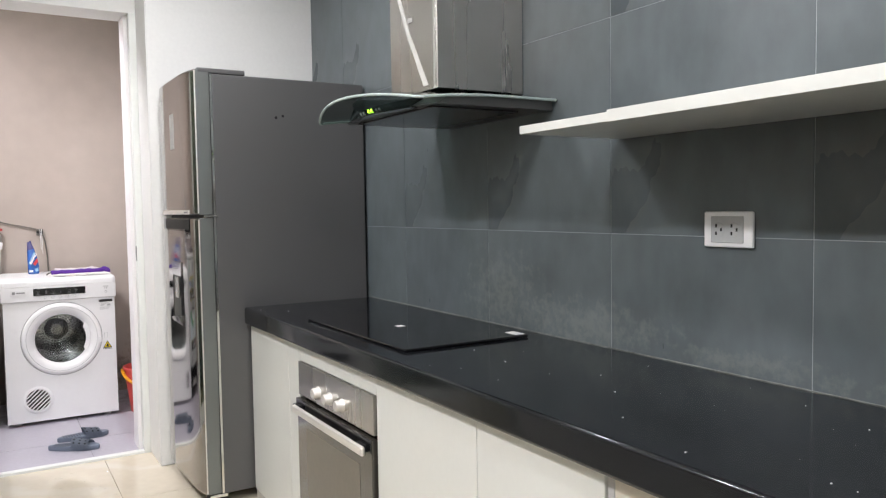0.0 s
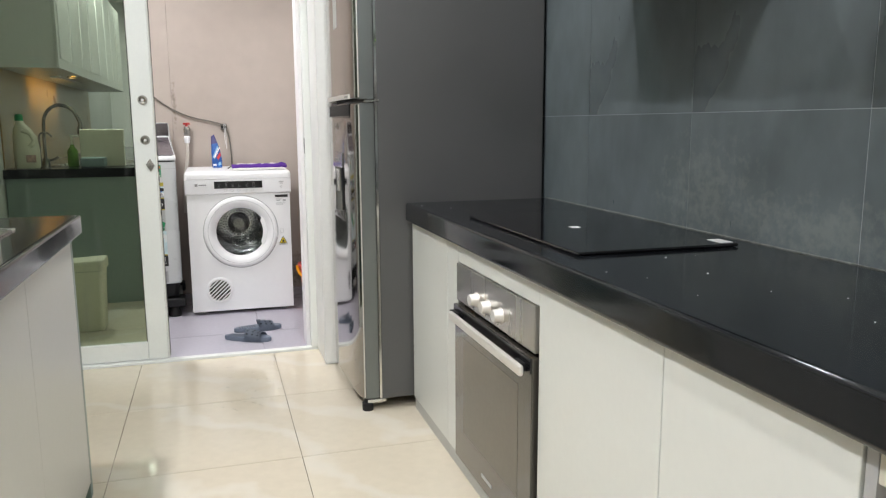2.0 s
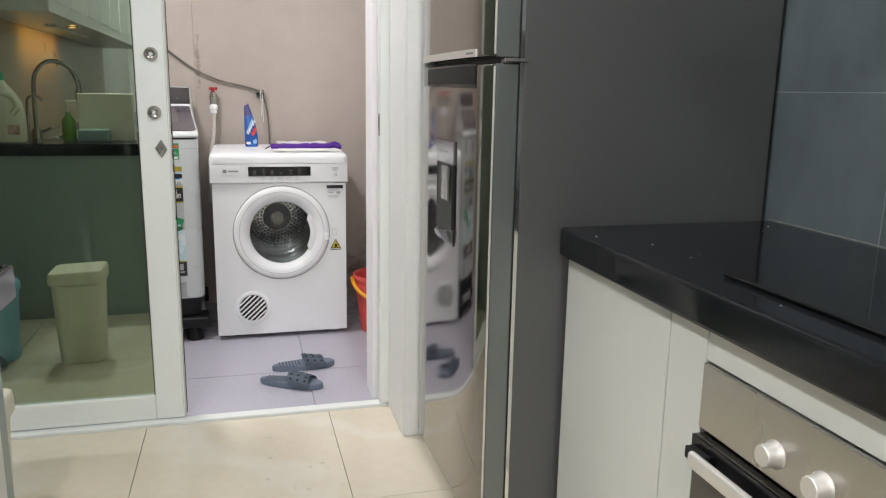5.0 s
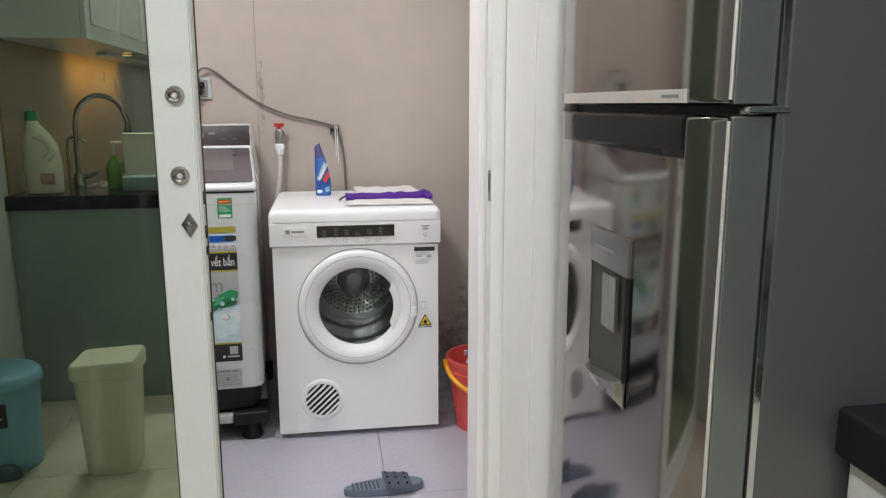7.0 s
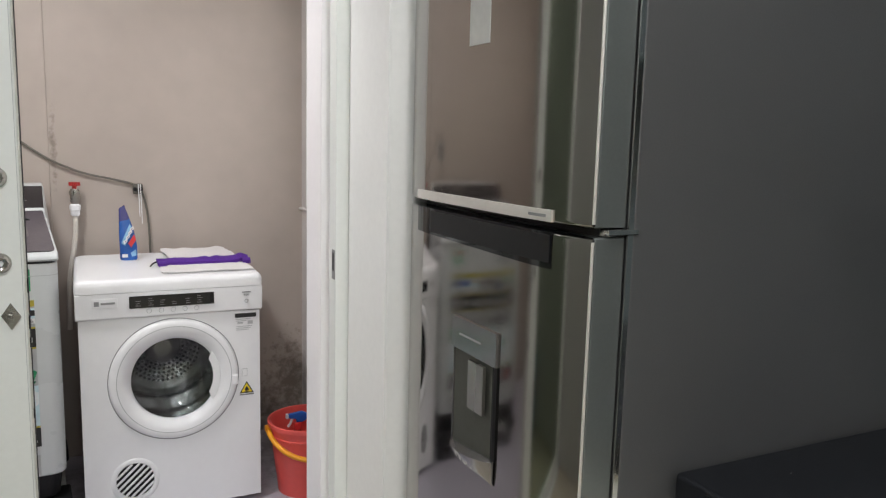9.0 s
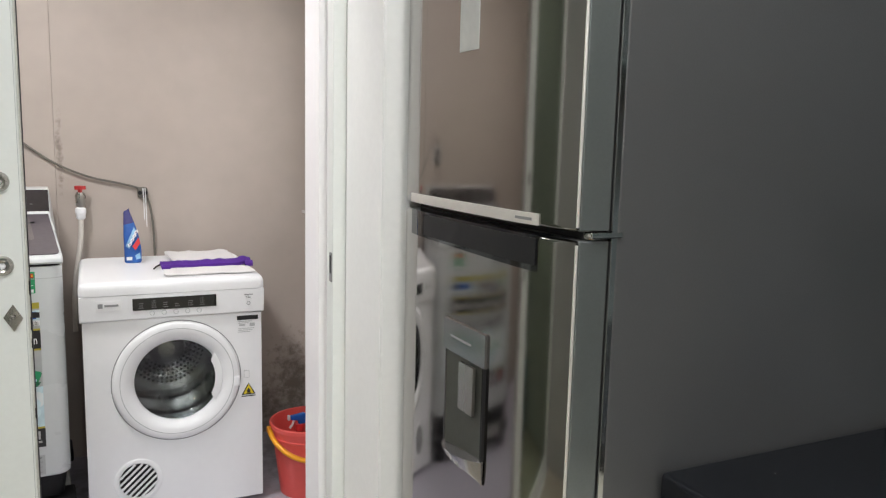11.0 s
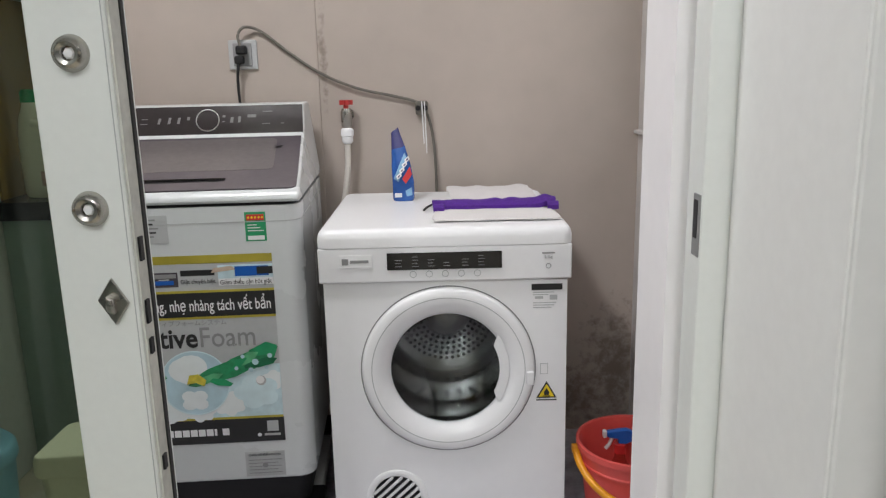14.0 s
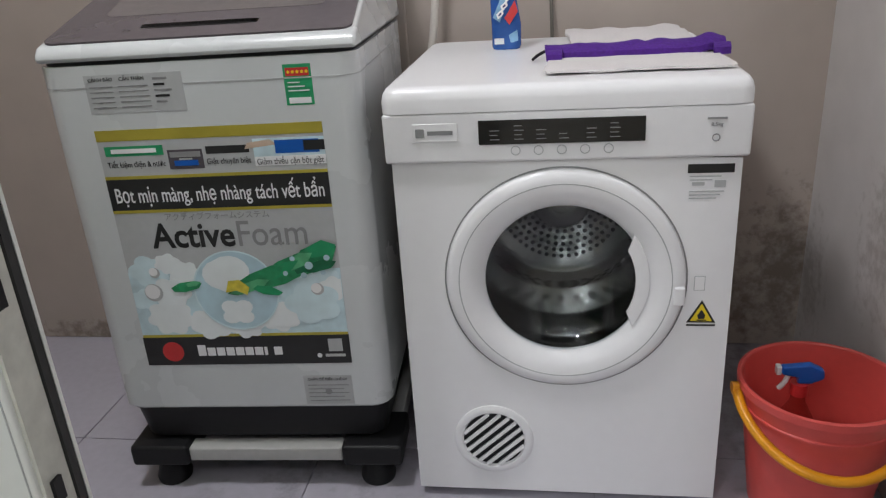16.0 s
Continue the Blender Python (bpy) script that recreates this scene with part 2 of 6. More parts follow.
M_OVENWIN = surface("oven_window_glass", (0.12, 0.107, 0.085), 0.14, vary=0.05, bump=0.0)
M_ALU = surface("white_powder_coated_aluminium", (0.76, 0.78, 0.75), 0.36, vary=0.025, grain=80, blotch=3, bump=0.02)
M_GASKET = surface("grey_gasket", (0.55, 0.55, 0.50), 0.6, vary=0.2)
M_DARKGASKET = surface("dark_gasket", (0.03, 0.03, 0.03), 0.7, vary=0.2)
M_GREENGLASS = tinted_glass("green_tinted_glass", (0.02, 0.035, 0.028), (0.47, 0.54, 0.435), 0.93, 0.07)
M_ENAMEL = surface("white_enamel", (0.84, 0.84, 0.845), 0.22, vary=0.015, grain=40, blotch=2, bump=0.01, coat=0.4)
M_ENAMEL2 = surface("white_plastic", (0.83, 0.83, 0.835), 0.30, vary=0.02, bump=0.01)
M_WASHER = surface("silver_white_enamel", (0.60, 0.62, 0.62), 0.28, vary=0.02, bump=0.01, coat=0.3)
M_LIDGREY = surface("dark_tinted_lid", (0.095, 0.082, 0.092), 0.22, vary=0.1, blotch=4, bump=0.0, coat=0.0)
M_LIDLIGHT = surface("lid_window", (0.135, 0.120, 0.120), 0.23, vary=0.1, bump=0.0)
M_CONSOLE = surface("console_panel", (0.036, 0.030, 0.030), 0.14, vary=0.1, bump=0.0, spec=0.25)
M_MARK = surface("pale_print", (0.45, 0.45, 0.43), 0.5, vary=0.1)
M_WHITEPRINT = surface("white_print", (0.80, 0.80, 0.80), 0.45, vary=0.02)
M_BLACKPRINT = surface("black_print", (0.02, 0.02, 0.02), 0.4, vary=0.1)
M_DIMPRINT = surface("dim_print", (0.15, 0.145, 0.14), 0.5, vary=0.1)
M_GREYPRINT = surface("grey_print", (0.25, 0.25, 0.25), 0.5, vary=0.1)
M_GREYLABEL = surface("grey_label", (0.44, 0.45, 0.45), 0.5, vary=0.06)
M_GOLD = surface("gold_band", (0.50, 0.42, 0.06), 0.35, 0.3, vary=0.2, grain=8, blotch=10)
M_GREENLABEL = surface("green_label", (0.02, 0.30, 0.12), 0.4, vary=0.1)
M_RED = surface("red_print", (0.55, 0.03, 0.03), 0.4, vary=0.1)
M_YELLOW = surface("yellow_warning", (0.80, 0.60, 0.02), 0.4, vary=0.05)
M_FOAM = surface("pale_blue_print", (0.55, 0.70, 0.74), 0.35, vary=0.25, grain=30, blotch=9, bump=0.0)
M_FOAMW = surface("foam_white_print", (0.76, 0.80, 0.80), 0.35, vary=0.06, grain=30, blotch=9, bump=0.0)
M_BUBBLE = surface("bubble_print", (0.46, 0.62, 0.68), 0.3, vary=0.2, grain=20, blotch=12, bump=0.0)
M_SKIN = surface("pale_tan_print", (0.55, 0.42, 0.32), 0.4, vary=0.2, grain=40, blotch=30)
M_FOAMB = surface("pale_sky_print", (0.62, 0.76, 0.79), 0.35, vary=0.12, grain=30, blotch=14, bump=0.0)
M_LEAFPALE = surface("pale_green_cloth_print", (0.10, 0.38, 0.18), 0.35, vary=0.5, grain=40, blotch=25, bump=0.0)
M_LEAFDARK = surface("dark_green_cloth_print", (0.012, 0.14, 0.06), 0.35, vary=0.5, grain=40, blotch=25, bump=0.0)
M_YELLOWPRINT = surface("yellow_cloth_print", (0.62, 0.52, 0.06), 0.4, vary=0.3, grain=60, blotch=30)
M_LEAF = surface("green_cloth_print", (0.025, 0.25, 0.10), 0.35, vary=0.6, grain=40, blotch=18, bump=0.0)
M_DRUM = surface("drum_steel", (0.60, 0.60, 0.59), 0.14, 1.0, vary=0.05, bump=0.0)
M_GLASS = clear_glass("clear_door_glass", (0.68, 0.71, 0.72))
M_WINGLASS = tinted_glass("window_glass", (0.85, 0.85, 0.82), (0.8, 0.8, 0.8), 0.07)
M_HOODGLASS = clear_glass("hood_glass", (0.48, 0.55, 0.53))
M_HOODBODY = surface("dark_hood_steel", (0.16, 0.155, 0.15), 0.3, 0.8, vary=0.06, bump=0.01)
M_FILM = surface("loose_white_film", (0.60, 0.59, 0.56), 0.3, vary=0.1, grain=30, bump=0.1)
M_HOODEDGE = surface("pale_glass_edge", (0.42, 0.50, 0.48), 0.2, vary=0.05, bump=0.0)
M_CLEAR = clear_glass("clear_plastic", (0.85, 0.75, 0.72), 0.08)
M_FLOOR = marble("cream_marble_tile", (0.66, 0.59, 0.47), (0.72, 0.68, 0.60), 0.075)
M_WATER = clear_glass("water", (0.95, 0.95, 0.93), 0.02)
M_JOINT = surface("floor_joint", (0.36, 0.31, 0.25), 0.8)
M_LFLOOR = surface("lavender_grey_tile", (0.43, 0.412, 0.468), 0.42, vary=0.08, grain=50, blotch=2.5, bump=0.03, per_object=0.1)
# blotchy darker floor centred under washer and dryer, and behind the bucket
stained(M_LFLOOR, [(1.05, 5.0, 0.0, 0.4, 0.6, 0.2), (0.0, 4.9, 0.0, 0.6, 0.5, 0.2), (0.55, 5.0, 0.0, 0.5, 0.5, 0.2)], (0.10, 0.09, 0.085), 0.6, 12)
M_LJOINT = surface("dark_joint", (0.36, 0.345, 0.38), 0.8)
M_PINK = surface("coral_plastic", (0.72, 0.10, 0.085), 0.35, vary=0.05, bump=0.02)
M_ORANGE = surface("yellow_orange_plastic", (0.85, 0.36, 0.01), 0.35, vary=0.05)
M_BLUE = surface("blue_plastic", (0.01, 0.10, 0.42), 0.3, vary=0.05)
M_BAGBLUE = surface("blue_glossy_film", (0.025, 0.10, 0.36), 0.22, vary=0.35, grain=20, blotch=14, bump=0.2)
M_BAGPALE = surface("pale_blue_film", (0.22, 0.42, 0.62), 0.25, vary=0.3, grain=20, blotch=20, bump=0.1)
M_BAGDARK = surface("dark_violet_film", (0.05, 0.05, 0.17), 0.25, vary=0.2, bump=0.2)
M_PURPLE = surface("purple_cloth", (0.07, 0.012, 0.22), 0.85, vary=0.3, grain=200, bump=0.4)
M_TOWEL = surface("white_towel", (0.72, 0.69, 0.68), 0.95, vary=0.08, grain=260, blotch=12, bump=0.9)
M_SLIP = surface("slate_blue_rubber", (0.15, 0.18, 0.235), 0.55, vary=0.15, grain=120, bump=0.3)
M_SLIPDARK = surface("dark_rubber", (0.05, 0.06, 0.08), 0.6, vary=0.2)
M_CABLE = surface("grey_cable", (0.13, 0.12, 0.10), 0.6, vary=0.15)
M_HOSE = surface("white_hose", (0.62, 0.58, 0.52), 0.5, vary=0.08)
M_TAPRED = surface("red_tap_handle", (0.45, 0.03, 0.03), 0.4, vary=0.1)
M_CREAMBIN = surface("cream_plastic", (0.62, 0.60, 0.46), 0.4, vary=0.05)
M_BLUEBIN = surface("light_blue_plastic", (0.20, 0.42, 0.55), 0.4, vary=0.05)
M_PEDAL = surface("dark_teal_pedal", (0.05, 0.09, 0.11), 0.45, vary=0.1)
M_TRAY = surface("grey_teal_plastic", (0.24, 0.33, 0.32), 0.4, vary=0.06)
M_SOAP = surface("yellow_green_soap", (0.16, 0.32, 0.06), 0.25, vary=0.15)
M_BROWN = surface("brown_backsplash", (0.30, 0.19, 0.06), 0.3, vary=0.1, blotch=3)
M_GREYWALL = surface("grey_green_wall_panel", (0.56, 0.57, 0.55), 0.45, vary=0.06)
M_MILK = surface("cream_bottle_plastic", (0.72, 0.70, 0.55), 0.35, vary=0.04)
M_PALEPINK = surface("pale_pink_print", (0.55, 0.36, 0.30), 0.4, vary=0.5, grain=60, blotch=40)
M_CAP = surface("green_cap", (0.02, 0.28, 0.10), 0.35)
M_WARM = glowing("warm_spot", (1.0, 0.62, 0.22), 14)
M_LAMP = glowing("lamp_diffuser", (1.0, 0.96, 0.9), 3)
M_LED = glowing("green_led", (0.45, 1.0, 0.05), 3)
# no lamp: emission puts the daylight on the outside wall into its colour
M_BEYOND = glowing("beige_glow_beyond_window", (0.40, 0.28, 0.15), 1.5)


# ---- mesh helpers ----
def box(bm, x0, x1, y0, y1, z0, z1, bevel=0.0, seg=2):
    ret = bmesh.ops.create_cube(bm, size=1.0, matrix=Matrix.Translation(((x0 + x1) / 2, (y0 + y1) / 2, (z0 + z1) / 2))
                                @ Matrix.Diagonal((x1 - x0, y1 - y0, z1 - z0, 1)))
    if bevel:
        edges = {e for v in ret["verts"] for e in v.link_edges}
        bmesh.ops.bevel(bm, geom=list(edges), offset=bevel, segments=seg, affect="EDGES", profile=0.5, clamp_overlap=True)
    return bm


def B(*args, **kw):
    return box(bmesh.new(), *args, **kw)


def rod(bm, p0, p1, r0, r1=None, seg=20, caps=True):
    p0, p1 = Vector(p0), Vector(p1)
    d = p1 - p0
    m = Matrix.Translation((p0 + p1) / 2) @ d.to_track_quat("Z", "Y").to_matrix().to_4x4()
    bmesh.ops.create_cone(bm, cap_ends=caps, segments=seg, radius1=r0, radius2=r0 if r1 is None else r1, depth=d.length, matrix=m)
    return bm


def R(*args, **kw):
    return rod(bmesh.new(), *args, **kw)


def tube(path, r, seg=8, smooth=4):
    """A round tube along a smooth curve through the points."""
    pts = [Vector(p) for p in path]
    dense = []
    for i in range(len(pts) - 1):
        a, b, c, d = pts[max(i - 1, 0)], pts[i], pts[i + 1], pts[min(i + 2, len(pts) - 1)]
        for k in range(smooth):
            t = k / smooth
            dense.append(0.5 * (2 * b + (c - a) * t + (2 * a - 5 * b + 4 * c - d) * t * t + (3 * b - a - 3 * c + d) * t ** 3))
    dense.append(pts[-1])
    bm = bmesh.new()
    rings = []
    side = Vector((0.31, 0.22, 0.93))
    for i, p in enumerate(dense):
        t = (dense[min(i + 1, len(dense) - 1)] - dense[max(i - 1, 0)]).normalized()
        u = t.cross(side).normalized()
        w = t.cross(u)
        rings.append([bm.verts.new(p + r * (math.cos(a) * u + math.sin(a) * w)) for a in [2 * math.pi * k / seg for k in range(seg)]])
    for a, b in zip(rings, rings[1:]):
        for k in range(seg):
            bm.faces.new((a[k], a[(k + 1) % seg], b[(k + 1) % seg], b[k]))
    bm.faces.new(rings[0][::-1])
    bm.faces.new(rings[-1])
    bmesh.ops.recalc_face_normals(bm, faces=bm.faces)
    return bm


def lathe(profile, m, seg=40, closed=False):
    """Turns a profile of (radius, height) round the z axis and places it by m."""
    bm = bmesh.new()
    rings = []
    for r, h in profile:
        rings.append([bm.verts.new((r * math.cos(2 * math.pi * k / seg), r * math.sin(2 * math.pi * k / seg), h)) for k in range(seg)]
                     if r > 1e-6 else [bm.verts.new((0, 0, h))])
    pairs = list(zip(rings, rings[1:])) + ([(rings[-1], rings[0])] if closed else [])
    for a, b in pairs:
        for k in range(seg):
            j = (k + 1) % seg
            if len(a) == 1 and len(b) == 1:
                continue
            if len(a) == 1:
                bm.faces.new((a[0], b[k], b[j]))
            elif len(b) == 1:
                bm.faces.new((a[k], a[j], b[0]))
            else:
                bm.faces.new((a[k], a[j], b[j], b[k]))
    bmesh.ops.recalc_face_normals(bm, faces=bm.faces)
    bmesh.ops.transform(bm, matrix=m, verts=bm.verts)
    return bm


def prism(outline, direction, bevel=0.0, seg=2):
    """A flat outline of 3D points pushed along a direction."""
    bm = bmesh.new()
    d = Vector(direction)
    a = [bm.verts.new(p) for p in outline]
    b = [bm.verts.new(Vector(p) + d) for p in outline]
    n = len(a)
    bm.faces.new(a[::-1])
    bm.faces.new(b)
    for k in range(n):
        bm.faces.new((a[k], a[(k + 1) % n], b[(k + 1) % n], b[k]))
    bmesh.ops.recalc_face_normals(bm, faces=bm.faces)
    if bevel:
        bmesh.ops.bevel(bm, geom=list(bm.edges), offset=bevel, segments=seg, affect="EDGES", profile=0.5, clamp_overlap=True)
    return bm


def rounded(x0, x1, y0, y1, r, n=6):
    """Corner points of a rounded rectangle."""
    pts = []
    for cx, cy, a0 in ((x1 - r, y1 - r, 0), (x0 + r, y1 - r, 90), (x0 + r, y0 + r, 180), (x1 - r, y0 + r, 270)):
        for k in range(n + 1):
            a = radians(a0 + 90 * k / n)
            pts.append((cx + r * math.cos(a), cy + r * math.sin(a)))
    return pts


def loft(levels, cap=True):
    """Skins a stack of outlines of equal length."""
    bm = bmesh.new()
    rings = [[bm.verts.new(p) for p in lev] for lev in levels]
    n = len(rings[0])
    for a, b in zip(rings, rings[1:]):
        for k in range(n):
            bm.faces.new((a[k], a[(k + 1) % n], b[(k + 1) % n], b[k]))
    if cap:
        bm.faces.new(rings[0][::-1])
        bm.faces.new(rings[-1])
    bmesh.ops.recalc_face_normals(bm, faces=bm.faces)
    return bm


def sheet(x0, x1, y0, y1, nx, ny, height, thick=0.004):
    """A lying cloth with a wavy surface and a closed underside."""
    bm = bmesh.new()
    top = [[bm.verts.new((x0 + (x1 - x0) * i / nx, y0 + (y1 - y0) * j / ny, height(i / nx, j / ny))) for i in range(nx + 1)] for j in range(ny + 1)]
    for row in top:
        for v in row:
            v.co.x += 0.008 * noise.noise(v.co * 18)
            v.co.y += 0.008 * noise.noise(v.co * 18 + Vector((7, 3, 1)))
    for j in range(ny):
        for i in range(nx):
            bm.faces.new((top[j][i], top[j][i + 1], top[j + 1][i + 1], top[j + 1][i]))
    ext = bmesh.ops.extrude_face_region(bm, geom=list(bm.faces))
    low = [v for v in ext["geom"] if isinstance(v, bmesh.types.BMVert)]
    bmesh.ops.translate(bm, vec=(0, 0, -thick), verts=low)
    bmesh.ops.recalc_face_normals(bm, faces=bm.faces)
    return bm


def merge(*bms):
    out = bms[0]
    for b in bms[1:]:
        me = bpy.data.meshes.new("tmp")
        b.to_mesh(me)
        b.free()
        out.from_mesh(me)
        bpy.data.meshes.remove(me)
    return out


def lettering(text, width, m, stretch=1.0, weight=0.0):
    """Raised letters, fitted to a width, as a mesh placed by m (text in its xy plane)."""
    cu = bpy.data.curves.new("tmp", "FONT")
    cu.body, cu.align_x, cu.align_y, cu.extrude = text, "CENTER", "CENTER", 0.002
    cu.resolution_u, cu.offset = 3, weight
    ob = new("tmp", cu)
    me = bpy.data.meshes.new_from_object(ob.evaluated_get(bpy.context.evaluated_depsgraph_get()))
    bm = bmesh.new()
    bm.from_mesh(me)
    bpy.data.objects.remove(ob)
    bpy.data.curves.remove(cu)
    bpy.data.meshes.remove(me)
    if bm.verts:
        xs = [v.co.x for v in bm.verts]
        ys = [v.co.y for v in bm.verts]
        k = width / (max(xs) - min(xs))
        c = Vector(((max(xs) + min(xs)) / 2, (max(ys) + min(ys)) / 2, 0))
        bmesh.ops.translate(bm, vec=-c, verts=bm.verts)
        bmesh.ops.transform(bm, matrix=m @ Matrix.Diagonal((k, k * stretch, 0.25, 1)), verts=bm.verts)
    return bm


def weigh_normals(me):
    """Corner normals weighed by area, so that flat faces stay flat beside their rounded edges."""
    faces = [[] for v in me.vertices]
    for p in me.polygons:
        n, a = p.normal.copy(), p.area
        for v in p.vertices:
            faces[v].append((n, a))
    out = []
    for p in me.polygons:
        for v in p.vertices:
            s = Vector((0, 0, 0))
            for n, a in faces[v]:
                if n.dot(p.normal) > 0.64:
                    s += n * a
            out.append(s.normalized() if s.length > 1e-12 else p.normal.copy())
    me.normals_split_custom_set(out)


def mesh_object(name, bm, material, smooth=True):
    me = bpy.data.meshes.new(name)
    bm.normal_update()
    bm.to_mesh(me)
    bm.free()
    me.materials.append(material)
    if smooth:
        me.polygons.foreach_set("use_smooth", [True] * len(me.polygons))
        me.set_sharp_from_angle(angle=radians(38))
        if len(me.polygons) < 1500:
            weigh_normals(me)
    return new(name, me)


def structure(name, bm, material, label="", category=""):
    return tagged(mesh_object(name, bm, material, smooth=False), label, category, kind="structure")


def thing(name, at, label, category, group=""):
    ob = new(name)
    ob.empty_display_size = 0.05
    ob.location = at
    return tagged(ob, label, category, group)


def part(name, bm, material, parent, label=""):
    """Links a bmesh, given in world places, as one mesh under a thing or under a part of it."""
    top = parent
    while top.parent:
        top = top.parent
    bmesh.ops.translate(bm, vec=-Vector(top.location), verts=bm.verts)
    ob = mesh_object(name, bm, material)
    ob.parent = parent
    return tagged(ob, label)


# facing the camera side: text plane with x to the right, y up, looking from -y
def front(x, y, z):
    return pose(x, y, z, 90, 0, 0)


# ---- structure ----
WX, LX = 1.695, -0.78                 # kitchen side walls
PY, PB = 3.70, 3.90                   # partition, kitchen face and laundry face
BLK = 3.43                            # return wall beside the refrigerator
LR, LL, LB = 1.18, -1.35, 5.235       # laundry side walls and back
OX0, OX1 = -0.72, 0.86                # door opening
HEAD = 2.20
NEAR = -3.0

structure("floor", B(LX - 0.12, WX + 0.12, NEAR, PY, -0.12, -0.006), M_JOINT, "cream floor bed with fine dark joints", "floor")
structure("floor_laundry", B(LL - 0.12, LR + 0.12, PY, LB + 0.12, -0.12, -0.006), M_LJOINT, "grey laundry floor bed with dark joints", "floor")
structure("threshold", B(OX0, 0.90, 3.694, 3.735, -0.006, 0.012, bevel=0.003), M_ALU, "white door threshold strip", "threshold")
structure("wall_right", B(WX + 0.0012, WX + 0.12, NEAR, BLK, 0, KITCHEN_H), M_GROUT, "slate tiled kitchen wall with pale joints", "wall")
structure("wall_left", B(LX - 0.12, LX, NEAR, PB, 0, KITCHEN_H), M_GREYWALL, "grey green painted kitchen wall", "wall")
structure("wall_near", B(LX - 0.12, WX + 0.12, NEAR - 0.12, NEAR, 0, KITCHEN_H), M_PAINT, "plain white kitchen wall", "wall")
structure("wall_return_end", B(0.905, WX + 0.12, 3.6905, PB, 0, KITCHEN_H), M_PAINT, "white painted wall end behind the door jamb", "wall")
structure("wall_return", B(0.878, WX + 0.12, BLK, 3.690, 0, KITCHEN_H, bevel=0.006), M_PAINT, "white painted wall beside the refrigerator", "wall")
structure("corner_bead", tube([(0.8785 + 0.0012 * noise.noise(Vector((0, 0, 9 * z))), BLK + 0.0006, z) for z in [0.02 + 0.05 * k for k in range(51)]], 0.0022, 6, 2), M_PAINT, "rough paint bead on the wall corner", "trim")
structure("wall_lintel", B(OX0, 0.905, PY, PB, HEAD, KITCHEN_H), M_PAINT, "white wall above the sliding door", "wall")
structure("wall_left_end", B(LX - 0.12, OX0, PB + 0.001, PB + 0.05, 0, LAUNDRY_H), M_LAUNDRY, "beige laundry wall strip", "wall")
structure("wall_laundry_near", B(LL - 0.12, LX - 0.12, PB - 0.1, PB, 0, LAUNDRY_H), M_LAUNDRY, "beige laundry wall", "wall")
structure("ceiling", B(LX - 0.12, WX + 0.12, NEAR, PB, KITCHEN_H, KITCHEN_H + 0.1), M_CEILING, "white kitchen ceiling", "ceiling")
structure("ceiling_laundry", B(LL - 0.12, LR + 0.12, PB, LB + 0.12, LAUNDRY_H, LAUNDRY_H + 0.1), M_CEILING, "white laundry ceiling", "ceiling")
structure("wall_back", B(0.185, LR + 0.12, LB, LB + 0.12, 0, LAUNDRY_H), M_LAUNDRY, "stained beige laundry wall behind the dryer", "wall")
structure("wall_back_pier", B(LL - 0.12, 0.185, LB - 0.007, LB + 0.12, 0, LAUNDRY_H, bevel=0.004), M_LAUNDRY, "stained beige wall behind the washing machine", "wall")
structure("wall_laundry_left", B(LL - 0.12, LL, PB, LB, 0, LAUNDRY_H), M_LAUNDRY, "beige laundry side wall", "wall")

# laundry window wall, round the opening
WY0, WY1, WZ0, WZ1 = 4.22, 5.13, 1.02, 2.05
for k, (y0, y1, z0, z1) in enumerate(((PB, WY0, 0, LAUNDRY_H), (WY1, LB, 0, LAUNDRY_H), (WY0, WY1, 0, WZ0), (WY0, WY1, WZ1, LAUNDRY_H))):
    structure("wall_laundry_right_%d" % (k + 1), B(LR, LR + 0.12, y0, y1, z0, z1), M_LAUNDRY_GREY, "grey painted laundry wall beside the window", "wall")
win = tagged(new("window_1"), "white framed laundry window with a beige pane", "window", kind="structure")
win.location = (LR, 4.67, WZ0)
part("window_sill", B(LR - 0.016, LR + 0.10, WY0 - 0.03, LB - 0.003, WZ0 - 0.014, WZ0 - 0.002, bevel=0.004), M_LAUNDRY_GREY, win, "painted plaster sill")
for nm, y0, y1, z0, z1 in (("window_frame", WY0, WY0 + 0.05, WZ0, WZ1), ("window_frame", WY1 - 0.05, WY1, WZ0, WZ1),
                           ("window_frame", WY0 + 0.05, WY1 - 0.05, WZ0, WZ0 + 0.06), ("window_frame", WY0 + 0.05, WY1 - 0.05, WZ1 - 0.06, WZ1)):
    part(nm, B(LR - 0.012, LR + 0.05, y0 + 0.001, y1 - 0.001, z0 + 0.001, z1, bevel=0.006), M_ALU, win)
pane = part("pane", B(LR + 0.016, LR + 0.022, WY0 + 0.052, WY1 - 0.052, WZ0 + 0.062, WZ1 - 0.062), M_WINGLASS, win)
pane.visible_shadow = False
structure("backdrop", B(LR + 0.9, LR + 0.92, WY0 - 1.5, WY1 + 1.5, 0.2, 3.2), M_BEYOND, "self-lit beige wall outside the window", "backdrop")

# right jamb of the sliding door
jamb = tagged(new("door_jamb"), "white aluminium door jamb with a latch slot", "door jamb", kind="structure")
jamb.location = (0.86, PY, 0)
part("reveal", B(0.832, 0.904, 3.765, PB - 0.002, 0.002, HEAD), M_REVEAL, jamb, "pinkish white plaster reveal")
part("channel", B(0.862, 0.904, 3.742, 3.765, 0.013, HEAD), M_GASKET, jamb)
part("jamb_profile", B(0.846, 0.904, 3.690, 3.742, 0.013, HEAD, bevel=0.003), M_ALU, jamb)
